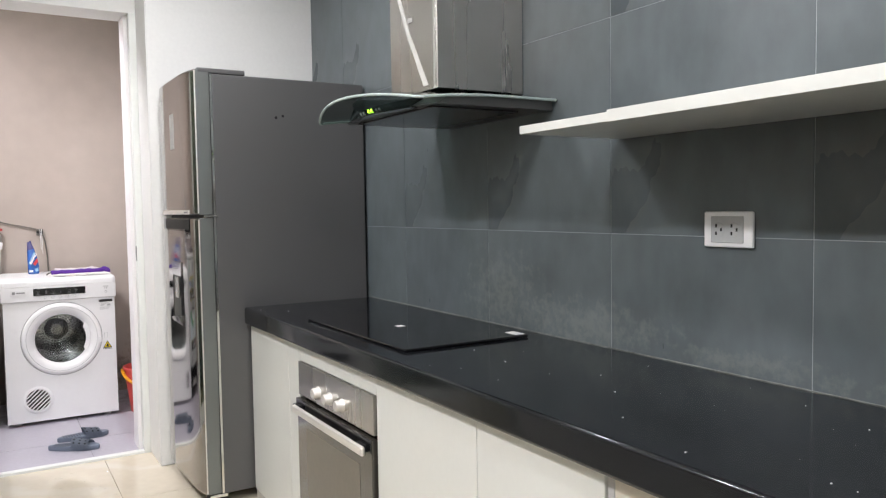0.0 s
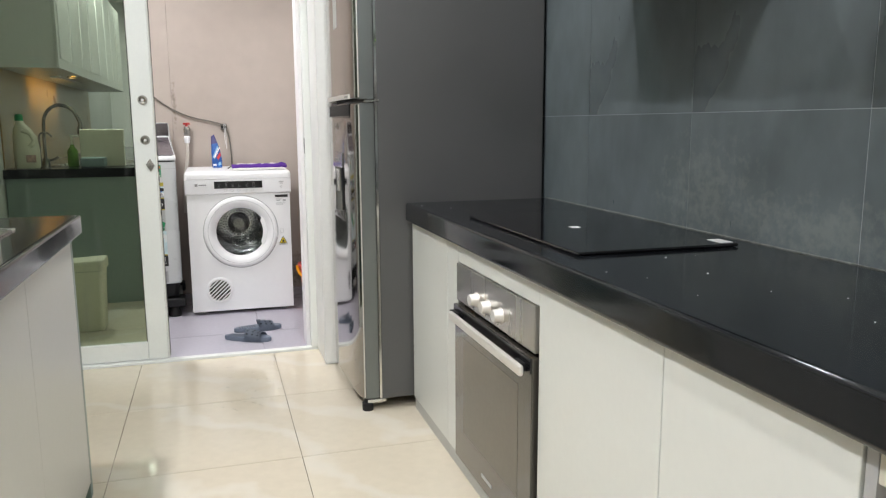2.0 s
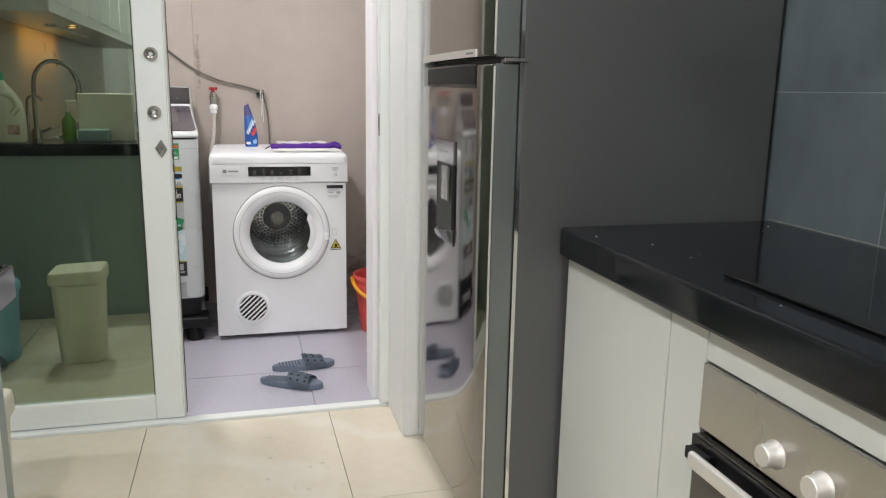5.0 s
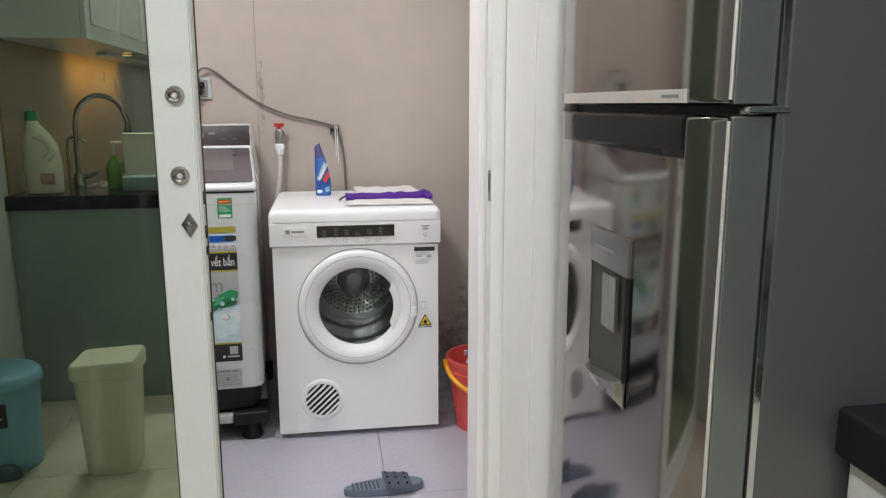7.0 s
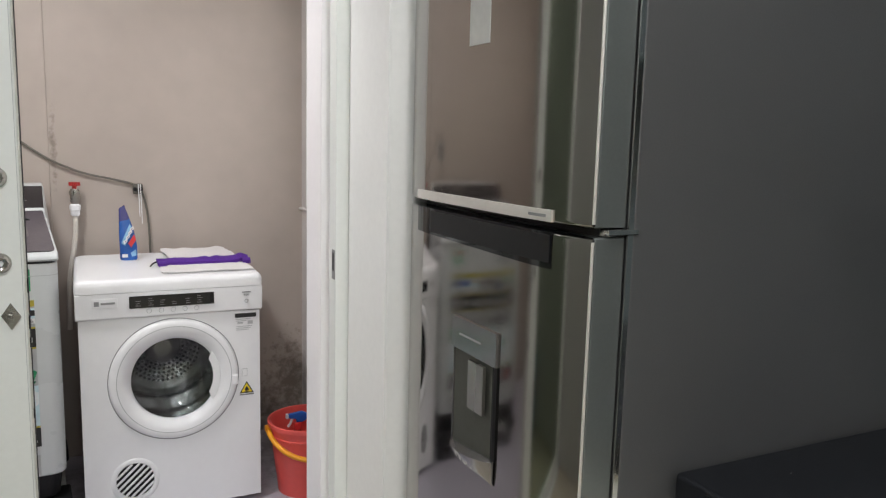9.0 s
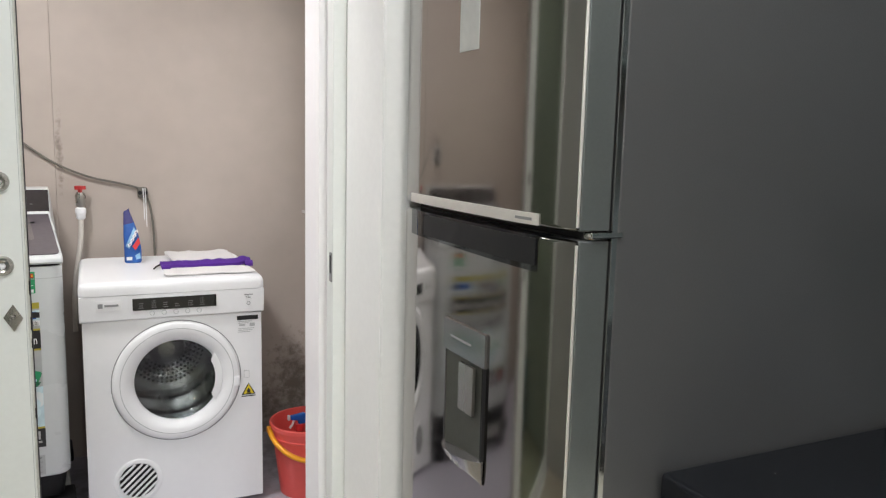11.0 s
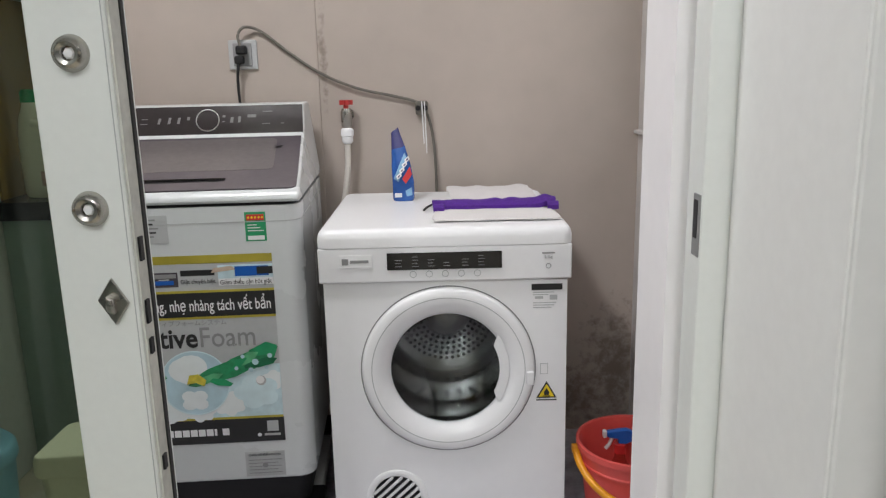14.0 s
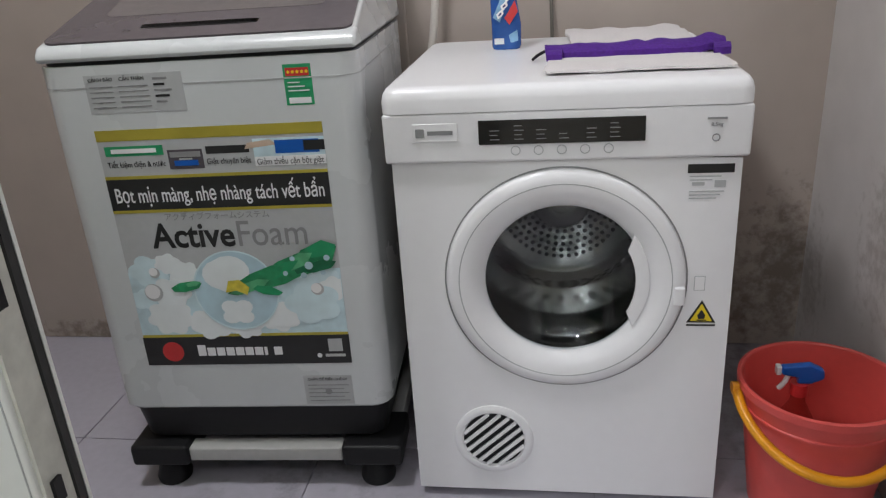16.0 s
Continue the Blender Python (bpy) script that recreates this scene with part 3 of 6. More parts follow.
slot = part("latch_slot", B(0.8445, 0.8475, 3.692, 3.714, 0.978, 1.052, bevel=0.001), M_GREYPRINT, jamb, "dark latch slot")
part("latch_hole", B(0.8438, 0.8446, 3.697, 3.709, 1.0, 1.045), M_BLACK, jamb)

# fixed and sliding glazed leaf
leaf = tagged(new("door_1"), "white framed sliding door with dark green reflecting glass", "door", kind="structure")
leaf.location = (-0.25, 3.745, 0)
SX0, SX1, DY0, DY1 = 0.080, 0.177, 3.722, 3.772
part("stile", B(SX0, SX1 - 0.004, DY0, DY1, 0.014, HEAD, bevel=0.004), M_ALU, leaf)
part("edge_lip", B(SX1 - 0.004, SX1, DY1 - 0.005, DY1 - 0.001, 0.016, HEAD), M_ALU, leaf)
part("stile", B(-0.72, -0.632, DY0, DY1, 0.014, HEAD, bevel=0.004), M_ALU, leaf)
part("bottom_rail", B(-0.632, SX0, DY0 + 0.001, DY1 - 0.001, 0.014, 0.098, bevel=0.004), M_ALU, leaf)
part("top_rail", B(-0.632, SX0, DY0 + 0.001, DY1 - 0.001, HEAD - 0.09, HEAD, bevel=0.004), M_ALU, leaf)
part("glazing_bead", B(SX0 - 0.004, SX0 + 0.001, DY0 + 0.012, DY1 - 0.012, 0.098, HEAD - 0.09), M_DARKGASKET, leaf)
gl = part("pane", B(-0.632, SX0 - 0.002, 3.742, 3.748, 0.098, HEAD - 0.09), M_GREENGLASS, leaf, "dark green reflecting glass pane")
part("edge_channel", B(SX1 - 0.004, SX1 - 0.001, DY0 + 0.006, DY1 - 0.016, 0.016, HEAD), M_GASKET, leaf, "worn grey edge channel")
part("edge_gasket", B(SX1 - 0.004, SX1 + 0.001, DY1 - 0.015, DY1 - 0.007, 0.016, HEAD), M_DARKGASKET, leaf, "dark brush gasket")
for z0, z1 in ((0.98, 1.01), (0.90, 0.93), (0.86, 0.88), (0.70, 0.72)):
    part("keeper", B(SX1 - 0.002, SX1 + 0.002, DY0 + 0.012, DY0 + 0.022, z0, z1), M_BLACK, leaf)
for kz in (1.227, 1.048):
    rose = part("rosette", lathe([(0.0, 0.004), (0.0075, 0.004), (0.0085, 0.010), (0.013, 0.012), (0.019, 0.008), (0.0215, 0.0)],
                                 pose(0.130, DY0, kz, 90), 32), M_NICKEL, leaf, "round satin nickel rosette")
    part("spindle_hole", lathe([(0.0, 0.006), (0.0055, 0.0065), (0.0072, 0.004)], pose(0.130, DY0 - 0.001, kz, 90), 6), M_WHITEPRINT, rose)
    for sx in (-0.015, 0.015):
        part("screw", R((0.130 + sx, DY0 - 0.0125, kz), (0.130 + sx, DY0 - 0.009, kz), 0.002, seg=10), M_STEEL, rose)
part("stile_groove", B(0.1685, 0.1695, DY0 - 0.0006, DY0 + 0.001, 0.02, HEAD - 0.01), M_GREYLABEL, leaf)
dia = part("key_plate", prism([(0.145, DY0, 0.964), (0.126, DY0, 0.936), (0.145, DY0, 0.904), (0.164, DY0, 0.932)], (0, -0.005, 0), 0.0015), M_NICKEL, leaf,
           "diamond shaped key plate")
part("thumb_turn", prism([(0.140, DY0 - 0.005, 0.944), (0.140, DY0 - 0.005, 0.924), (0.150, DY0 - 0.005, 0.920), (0.150, DY0 - 0.005, 0.940)], (0, -0.012, 0), 0.003), M_NICKEL, dia)

# tile pieces of floors and wall
TF = 0.61


def tile_field(parent, name, material, cells, make):
    shared = {}
    for key, at in cells:
        if key not in shared:
            bm = make(*key)
            me = bpy.data.meshes.new(name)
            bm.to_mesh(me)
            bm.free()
            me.materials.append(material)
            shared[key] = me
        ob = new(name, shared[key])
        ob.location = Vector(at) - Vector(parent.location)
        ob.parent = parent


def spans(lo, hi, start, step):
    """Stretches between joints, cut to lo..hi."""
    k = math.floor((lo - start) / step)
    out = []
    while start + k * step < hi - 1e-4:
        a, b = max(lo, start + k * step), min(hi, start + (k + 1) * step)
        if b - a > 0.01:
            out.append((a, b))
        k += 1
    return out


# ---- refrigerator ----
FY0, FY1 = 2.790, 3.422
fridge = thing("refrigerator", (1.30, 3.1, 0), "tall grey two-door refrigerator with brushed steel doors", "refrigerator")
part("cabinet", B(1.012, WX - 0.012, FY0, FY1, 0.045, 1.775, bevel=0.006), M_FRSIDE, fridge, "dark grey painted cabinet side")
part("hinge_cover", B(0.955, 1.15, FY0 + 0.003, FY1 - 0.003, 1.776, 1.797, bevel=0.005), M_FRSIDE, fridge)


def door_x(y):
    """Front of the bowed doors, fullest in the middle."""
    u = min(max((y - FY0 - 0.004) / (FY1 - FY0 - 0.008), 0.0), 1.0)
    return 0.943 - 0.024 * (1 - abs(2 * u - 1) ** 4.5) - 0.012 * u


def door_outline(z, inset=0.0):
    """Plan of the steel front sheet of a door."""
    n, y0, y1 = 36, FY0 + 0.004 + inset, FY1 - 0.004 - inset
    pts = [(door_x(y0 + (y1 - y0) * k / n) + inset * 0.6, y0 + (y1 - y0) * k / n, z) for k in range(n + 1)]
    return pts + [(0.9475 + inset * 0.3, y1, z), (0.9475 + inset * 0.3, y0, z)]


def door_body(z0, z1):
    return B(0.9478, 1.002, FY0 + 0.0035, FY1 - 0.004, z0, z1, bevel=0.003)


lower = part("door", loft([door_outline(0.05, 0.006), door_outline(0.056, 0.001), door_outline(0.060), door_outline(1.184), door_outline(1.189, 0.001), door_outline(1.192, 0.006)]), M_FRDOOR, fridge, "brushed steel lower door")
upper = part("door", loft([door_outline(1.206, 0.006), door_outline(1.209, 0.001), door_outline(1.214), door_outline(1.780), door_outline(1.786, 0.001), door_outline(1.790, 0.008)]), M_FRDOOR, fridge, "brushed steel freezer door")
for leaf, z0, z1 in ((lower, 0.05, 1.192), (upper, 1.206, 1.790)):
    part("door_edge", door_body(z0, z1), M_DOORSIDE, leaf, "satin grey door edge")
    # the corner's highlight is put into the shape as a thin pale rod
    part("corner_highlight", R((0.9445, FY0 + 0.0042, z0 + 0.006), (0.9445, FY0 + 0.0042, z1 - 0.006), 0.0026, seg=10), M_STRIP, leaf, "pale rod drawn as the highlight on the door corner")
part("gasket", B(1.0025, 1.0115, FY0 + 0.008, FY1 - 0.008, 0.055, 1.77), M_DARKGASKET, fridge)
part("door_gap", B(0.962, 1.01, FY0 + 0.012, FY1 - 0.012, 1.1925, 1.2055), M_BLACK, fridge)


def front_band(y0, y1, z0, z1, proud, n=14, back=0.03):
    """A strip that follows the bow of the doors. z0 and z1 may be pairs (at y0, at y1)."""
    bm = bmesh.new()
    za, zb = (z0 if isinstance(z0, tuple) else (z0, z0)), (z1 if isinstance(z1, tuple) else (z1, z1))
    rows = []
    for k in range(n + 1):
        u = k / n
        y = y0 + (y1 - y0) * u
        x = door_x(y) - proud
        lo, hi = za[0] + (za[1] - za[0]) * u, zb[0] + (zb[1] - zb[0]) * u
        rows.append([bm.verts.new(p) for p in ((x, y, lo), (x, y, hi), (x + back, y, hi), (x + back, y, lo))])
    for a, b in zip(rows, rows[1:]):
        for k in range(4):
            bm.faces.new((a[k], a[(k + 1) % 4], b[(k + 1) % 4], b[k]))
    bm.faces.new(rows[0])
    bm.faces.new(rows[-1][::-1])
    bmesh.ops.recalc_face_normals(bm, faces=bm.faces)
    return bm


strip = part("handle_strip", front_band(2.868, 3.345, 1.208, 1.226, 0.004), M_STRIP, upper, "bright steel handle strip")
part("badge", front_band(2.880, 2.922, 1.2145, 1.2190, 0.0046, 4), M_GREYPRINT, strip, "small unreadable grey badge")
pocket = part("handle_pocket", front_band(2.868, 3.345, (1.136, 1.142), 1.1925, 0.0015), M_GLOSSBLACK, lower, "black recessed handle pocket")
part("pocket_lining", front_band(2.871, 3.27, 1.146, 1.188, 0.0035), M_BLACK, pocket)
part("hinge", lathe([(0.0, 0.010), (0.010, 0.010), (0.013, 0.006), (0.013, 0.0), (0.0, 0.0)], pose(0.975, FY0 + 0.012, 1.194), 20), M_NICKEL, fridge, "chrome middle hinge")
part("hinge_arm", B(0.965, 1.022, FY0 - 0.003, FY0 + 0.010, 1.195, 1.204, bevel=0.002), M_CHROME, fridge)
part("trim_edge", B(1.003, 1.012, FY0 - 0.0015, FY0 + 0.002, 0.05, 1.775), M_CHROME, fridge, "thin bright edge trim")
disp = part("dispenser_panel", front_band(3.000, 3.160, 0.944, 1.003, 0.005), M_DISPENSER, lower, "grey water dispenser panel")
part("maker_mark", front_band(3.050, 3.130, 0.972, 0.976, 0.0056, 6), M_GREYPRINT, disp)
niche = bmesh.new()
rows = []
for k in range(13):
    a = math.pi * k / 12
    yy = 3.078 - 0.074 * math.cos(a)
    rows.append([niche.verts.new((door_x(yy) - 0.0025 + 0.0022 * math.sin(a), yy, z)) for z in (0.762 - 0.03 * math.sin(a), 0.943)])
for a, b in zip(rows, rows[1:]):
    niche.faces.new((a[0], a[1], b[1], b[0]))
bmesh.ops.solidify(niche, geom=list(niche.faces), thickness=0.001)
bmesh.ops.recalc_face_normals(niche, faces=niche.faces)
part("dispenser_niche", niche, M_NICHE, lower, "olive grey dispenser niche")
part("niche_edge", front_band(3.001, 3.006, 0.775, 0.944, 0.006, 2), M_BLACK, lower, "dark niche edge")
part("niche_edge", front_band(3.150, 3.153, 0.765, 0.944, 0.005, 2), M_DISPENSER, lower)
part("dispenser_lever", front_band(3.028, 3.082, 0.850, 0.938, 0.012, 6, 0.006), M_STEEL, disp, "steel dispenser lever")
tray = bmesh.new()
rows = []
for k in range(15):
    u = k / 14
    yy = 3.155 - 0.155 * u
    out = 0.006 + 0.020 * math.sin(math.pi * u) ** 0.8
    rows.append([tray.verts.new(p) for p in ((door_x(yy) - 0.002, yy, 0.760 + 0.018 * u), (door_x(yy) - out, yy, 0.758 + 0.016 * u), (door_x(yy) - out * 0.8, yy, 0.752 - 0.008 * u), (door_x(yy) - 0.002, yy, 0.750 - 0.020 * u))])
for a, b in zip(rows, rows[1:]):
    for k in range(4):
        tray.faces.new((a[k], a[(k + 1) % 4], b[(k + 1) % 4], b[k]))
tray.faces.new(rows[0])
tray.faces.new(rows[-1][::-1])
bmesh.ops.recalc_face_normals(tray, faces=tray.faces)
part("drip_tray", tray, M_DISPENSER, lower, "curved steel drip tray lip")
part("sticker", front_band(3.062, 3.132, 1.49, 1.64, 0.0012, 4), M_MARK, upper, "pale paper sticker")
part("badge", front_band(3.30, 3.33, 1.70, 1.725, 0.002, 3), M_CHROME, upper)
for fx, fy in ((0.958, FY0 + 0.022), (0.985, FY1 - 0.05), (1.58, FY0 + 0.06), (1.58, FY1 - 0.06)):
    part("foot", lathe([(0.0, 0.0), (0.022, 0.0), (0.022, 0.03), (0.014, 0.034), (0.014, 0.052), (0.0, 0.052)], pose(fx, fy, 0), 20), M_BLACK, fridge, "black levelling foot")
part("lower_hinge", B(0.955, 1.03, FY0 + 0.006, FY0 + 0.04, 0.030, 0.046, bevel=0.003), M_CHROME, fridge)
for sx, sz in ((1.276, 1.61), (1.306, 1.618)):
    part("screw_hole", R((sx, FY0 + 0.001, sz), (sx, FY0 - 0.0015, sz), 0.006, seg=14), M_BLACK, fridge)

# ---- kitchen run along the slate wall ----
CX, EX, TOPR, TOPZ = 1.137, 1.111, 0.820, 0.856     # worktop heights: this run, sink run
rail_z, base_z = 0.750, 0.062
top = thing("worktop", (1.36, 1.0, 0.76), "polished black granite worktop", "worktop")
part("slab", B(EX, WX - 0.001, NEAR + 0.01, 2.775, rail_z, TOPR, bevel=0.010, seg=4), M_GRANITE, top)
part("sealant", tube([(WX - 0.004, 2.77, TOPR + 0.001), (WX - 0.004, 1.0, TOPR + 0.001), (WX - 0.004, NEAR + 0.05, TOPR + 0.001)], 0.0022, 6, 30), M_SEAL, top, "rough dark grey sealant bead")

specks = bmesh.new()
rs = random.Random(11)
for k in range(70):
    px, py, pr = 1.12 + 0.5 * rs.random(), -0.6 + 3.3 * rs.random(), 0.0006 + 0.0013 * rs.random() ** 3
    if not (1.18 < px < 1.63 and 1.49 < py < 2.27):
        bmesh.ops.create_icosphere(specks, subdivisions=1, radius=pr, matrix=Matrix.Translation((px, py, TOPR + pr * 0.4)) @ Matrix.Diagonal((1.6, 1, 0.5, 1)))
tagged(part("dust_specks", specks, M_WHITEPRINT, top, "scattered pale dust specks"), kind="stuff")

hob = thing("cooker_hob", (1.40, 1.88, TOPR), "black glass electric hob set in the worktop", "hob")
part("glass", B(1.190, 1.617, 1.503, 2.252, TOPR + 0.001, TOPR + 0.009, bevel=0.003), M_GLOSSBLACK, hob)
part("label", B(1.578, 1.612, 1.518, 1.572, TOPR + 0.0092, TOPR + 0.0102), M_WHITEPRINT, hob, "small white paper label")
part("marking", B(1.362, 1.388, 1.872, 1.898, TOPR + 0.0092, TOPR + 0.0098), M_WHITEPRINT, hob)



def cabinet(name, y0, y1, label, doors=1, gap=0.003, door_mat=None):
    c = thing(name, ((CX + WX) / 2, (y0 + y1) / 2, 0.0), label, "kitchen cabinet", "kitchen cabinets under the worktop")
    part("body", B(CX + 0.022, WX - 0.005, y0 + 0.001, y1 - 0.001, base_z, rail_z - 0.001), M_LAM, c)
    part("plinth", B(CX + 0.006, CX + 0.021, y0 + 0.001, y1 - 0.001, 0.0, base_z - 0.013), M_PLINTH, c)
    w = (y1 - y0) / doors
    for k in range(doors):
        part("door", B(CX, CX + 0.02, y0 + k * w + gap / 2, y0 + (k + 1) * w - gap / 2, base_z - 0.012, 0.745, bevel=0.002), door_mat or M_LAM, c)
    part("top_rail", B(CX + 0.004, CX + 0.021, y0 + 0.001, y1 - 0.001, 0.7455, rail_z - 0.001), M_BEIGE, c, "beige rail under the worktop")
    return c


cabinet("base_cabinet", 2.318, 2.772, "white flat-fronted base cabinet beside the refrigerator")
cabinet("base_cabinet", 1.070, 1.584, "white flat-fronted base cabinet beside the oven")
cabinet("base_cabinet", 0.655, 1.070, "white flat-fronted base cabinet with a rounded door edge")
OY0, OY1 = 1.594, 2.200
oven_box = thing("oven_cabinet", (1.40, 1.95, 0.0), "white cabinet housing the built-in oven", "kitchen cabinet", "kitchen cabinets under the worktop")
part("stile", B(CX, CX + 0.02, OY1 + 0.003, 2.316, base_z - 0.012, 0.745, bevel=0.002), M_LAM, oven_box)
part("rail", B(CX + 0.001, CX + 0.02, 1.5855, OY1 + 0.002, 0.690, 0.745, bevel=0.002), M_LAM, oven_box)
part("top_rail", B(CX + 0.004, CX + 0.021, 1.5855, 2.316, 0.7455, rail_z - 0.001), M_BEIGE, oven_box)
part("body", B(CX + 0.16, WX - 0.005, 1.5855, 2.316, base_z, rail_z - 0.001), M_LAM, oven_box)
part("plinth", B(CX + 0.006, CX + 0.0185, 1.5855, 2.316, 0.0, base_z - 0.013), M_PLINTH, oven_box)

oven = thing("oven", (CX, 1.904, base_z), "built-in stainless steel oven with brown glass door", "oven")
part("casing", B(CX + 0.02, CX + 0.158, OY0 + 0.004, OY1 - 0.004, base_z + 0.004, 0.686), M_BLACK, oven)
panel = part("control_panel", B(CX - 0.006, CX + 0.019, OY0 + 0.001, OY1 - 0.001, 0.572, 0.688, bevel=0.002), M_STEEL, oven, "steel control panel")
odoor = part("door", B(CX - 0.012, CX + 0.019, OY0 + 0.001, OY1 - 0.001, 0.060, 0.561, bevel=0.003), M_OVENGLASS, oven, "brown glass oven door")
part("viewing_window", B(CX - 0.0128, CX - 0.0119, OY0 + 0.085, OY1 - 0.085, 0.165, 0.47), M_OVENWIN, odoor)
part("trim", B(CX - 0.0165, CX - 0.0118, OY0 + 0.001, OY1 - 0.001, 0.522, 0.560, bevel=0.001), M_GLOSSBLACK, odoor)
part("handle", B(CX - 0.044, CX - 0.030, OY0 + 0.006, OY1 - 0.03, 0.517, 0.545, bevel=0.006, seg=3), M_STRIP, odoor, "flat steel handle bar")
for hy in (OY0 + 0.03, OY1 - 0.055):
    part("handle_post", B(CX - 0.032, CX - 0.012, hy, hy + 0.05, 0.520, 0.542, bevel=0.003), M_BLACK, odoor)
part("maker_mark", B(CX - 0.0135, CX - 0.0118, 1.865, 1.945, 0.098, 0.108), M_MARK, odoor)
for ky in (2.008, 1.912, 1.816):
    kn = part("knob", lathe([(0.0, 0.024), (0.0155, 0.024), (0.0175, 0.0215), (0.018, 0.008), (0.022, 0.003), (0.022, 0.0)], pose(CX - 0.006, ky, 0.613, 0, -90, 0), 28),
              M_STRIP, panel, "ribbed silver knob")

# open bay
bay = thing("open_cabinet_bay", (1.40, -0.1, 0.0), "open cabinet bay with beige rail and grey inside", "kitchen cabinet")
part("side_panel", B(CX + 0.004, WX - 0.005, 0.636, 0.653, 0.0, rail_z - 0.001), M_GREYLAM, bay)
part("side_panel", B(CX + 0.004, WX - 0.005, -0.95, -0.932, 0.0, rail_z - 0.001), M_GREYLAM, bay)
part("top_rail", B(CX + 0.004, CX + 0.022, -0.93, 0.635, 0.700, rail_z - 0.001, bevel=0.002), M_BEIGE, bay, "beige front rail")
part("back_panel", B(WX - 0.03, WX - 0.006, -0.93, 0.635, 0.0, rail_z - 0.001), M_GREYLAM, bay)
cabinet("base_cabinet", -2.95, -0.952, "white flat-fronted base cabinets", doors=4)

sock = thing("wall_socket", (WX, 0.831, 1.16), "white twin power socket on the slate tiles", "socket")
part("plate", B(WX - 0.010, WX - 0.0005, 0.764, 0.900, 1.117, 1.201, bevel=0.004), M_ENAMEL2, sock)
part("insert", B(WX - 0.0125, WX - 0.009, 0.788, 0.878, 1.128, 1.190, bevel=0.002), M_GREYLABEL, sock)
for oy in (0.812, 0.855):
    outlet = part("outlet", lathe([(0.0, 0.0012), (0.0150, 0.0012), (0.0165, 0.0)], pose(WX - 0.0125, oy, 1.159, 0, -90, 0), 24), M_GREYLABEL, sock)
    for py, pz in ((-0.008, 0.0), (0.006, 0.009), (0.006, -0.009)):
        part("slot", B(WX - 0.0145, WX - 0.0130, oy + py - 0.0022, oy + py + 0.0022, 1.159 + pz - 0.004, 1.159 + pz + 0.004), M_BLACK, outlet)

shelf = thing("wall_shelf", (1.50, 0.3, 1.40), "white floating wall shelf with a stepped end", "shelf")
part("board", B(1.352, WX - 0.001, 0.872, 1.185, 1.398, 1.418, bevel=0.001), M_LAM, shelf)
part("board", B(1.346, WX - 0.001, NEAR + 0.3, 0.871, 1.396, 1.422, bevel=0.001), M_LAM, shelf)

# cooker hood
hood = thing("cooker_hood", (1.45, 1.77, 1.50), "steel chimney cooker hood with a curved glass canopy", "cooker hood")
part("chimney", B(1.377, WX - 0.001, 1.62, 1.92, 1.576, KITCHEN_H - 0.002, bevel=0.003), M_STEEL, hood, "brushed steel chimney")
part("chimney_seam", B(1.374, 1.3775, 1.628, 1.638, 1.577, KITCHEN_H - 0.003), M_CHROME, hood)
part("film_strip", prism([(1.3745, 1.905, 1.98), (1.3745, 1.885, 1.98), (1.3745, 1.790, 1.78), (1.3745, 1.672, 1.592), (1.3745, 1.700, 1.592), (1.3745, 1.815, 1.79)], (0.0022, 0, 0)), M_FILM, hood, "loose white protective film strip")
part("film_mark", B(1.3742, 1.3766, 1.765, 1.80, 1.80, 1.815), M_MARK, hood)
canopy = bmesh.new()
NU, NV = 22, 12
grid = []
for j in range(NV + 1):
    row = []
    v = j / NV
    for i in range(NU + 1):
        u = i / NU
        y = 1.455 + 0.715 * u
        fx = 1.225 - 0.075 * (1 - (2 * u - 1) ** 2)
        x = WX - 0.004 + (fx - WX + 0.004) * v
        z = 1.540 + 0.034 * (1 - (2 * u - 1) ** 2) - 0.018 * max(0.0, (v - 0.40) / 0.60) ** 2
        row.append(canopy.verts.new((x, y, z)))
    grid.append(row)
for j in range(NV):
    for i in range(NU):
        canopy.faces.new((grid[j][i], grid[j][i + 1], grid[j + 1][i + 1], grid[j + 1][i]))
ext = bmesh.ops.extrude_face_region(canopy, geom=list(canopy.faces))
bmesh.ops.translate(canopy, vec=(0, 0, -0.007), verts=[v for v in ext["geom"] if isinstance(v, bmesh.types.BMVert)])
bmesh.ops.recalc_face_normals(canopy, faces=canopy.faces)
rim_path = [(WX - 0.004 + (1.225 - WX + 0.004) * v, 1.455, 1.537 - 0.018 * max(0.0, (v - 0.40) / 0.60) ** 2) for v in (0.0, 0.2, 0.4, 0.6, 0.8, 0.95)]
rim_path += [(1.225 - 0.075 * (1 - (2 * u - 1) ** 2), 1.455 + 0.715 * u, 1.519 + 0.034 * (1 - (2 * u - 1) ** 2)) for u in [k / 10 for k in range(11)]]
rim_path += [(WX - 0.004 + (1.225 - WX + 0.004) * v, 2.17, 1.537 - 0.018 * max(0.0, (v - 0.40) / 0.60) ** 2) for v in (0.95, 0.8, 0.6, 0.4, 0.2, 0.0)]
part("glass_edge", tube(rim_path, 0.0045, 8, 3), M_HOODEDGE, hood, "pale green polished glass edge")
part("canopy", canopy, M_HOODGLASS, hood, "curved grey glass canopy")
body = [(WX - 0.005, 1.47), (WX - 0.005, 2.07)] + [(1.285 - 0.06 * (1 - (2 * k / 12 - 1) ** 2), 2.07 - 0.60 * k / 12) for k in range(13)]
part("body", loft([[(x, y, 1.508) for x, y in body], [(x + 0.045 if x < 1.6 else x, y, 1.536) for x, y in body]]), M_HOODBODY, hood, "dark steel hood body")
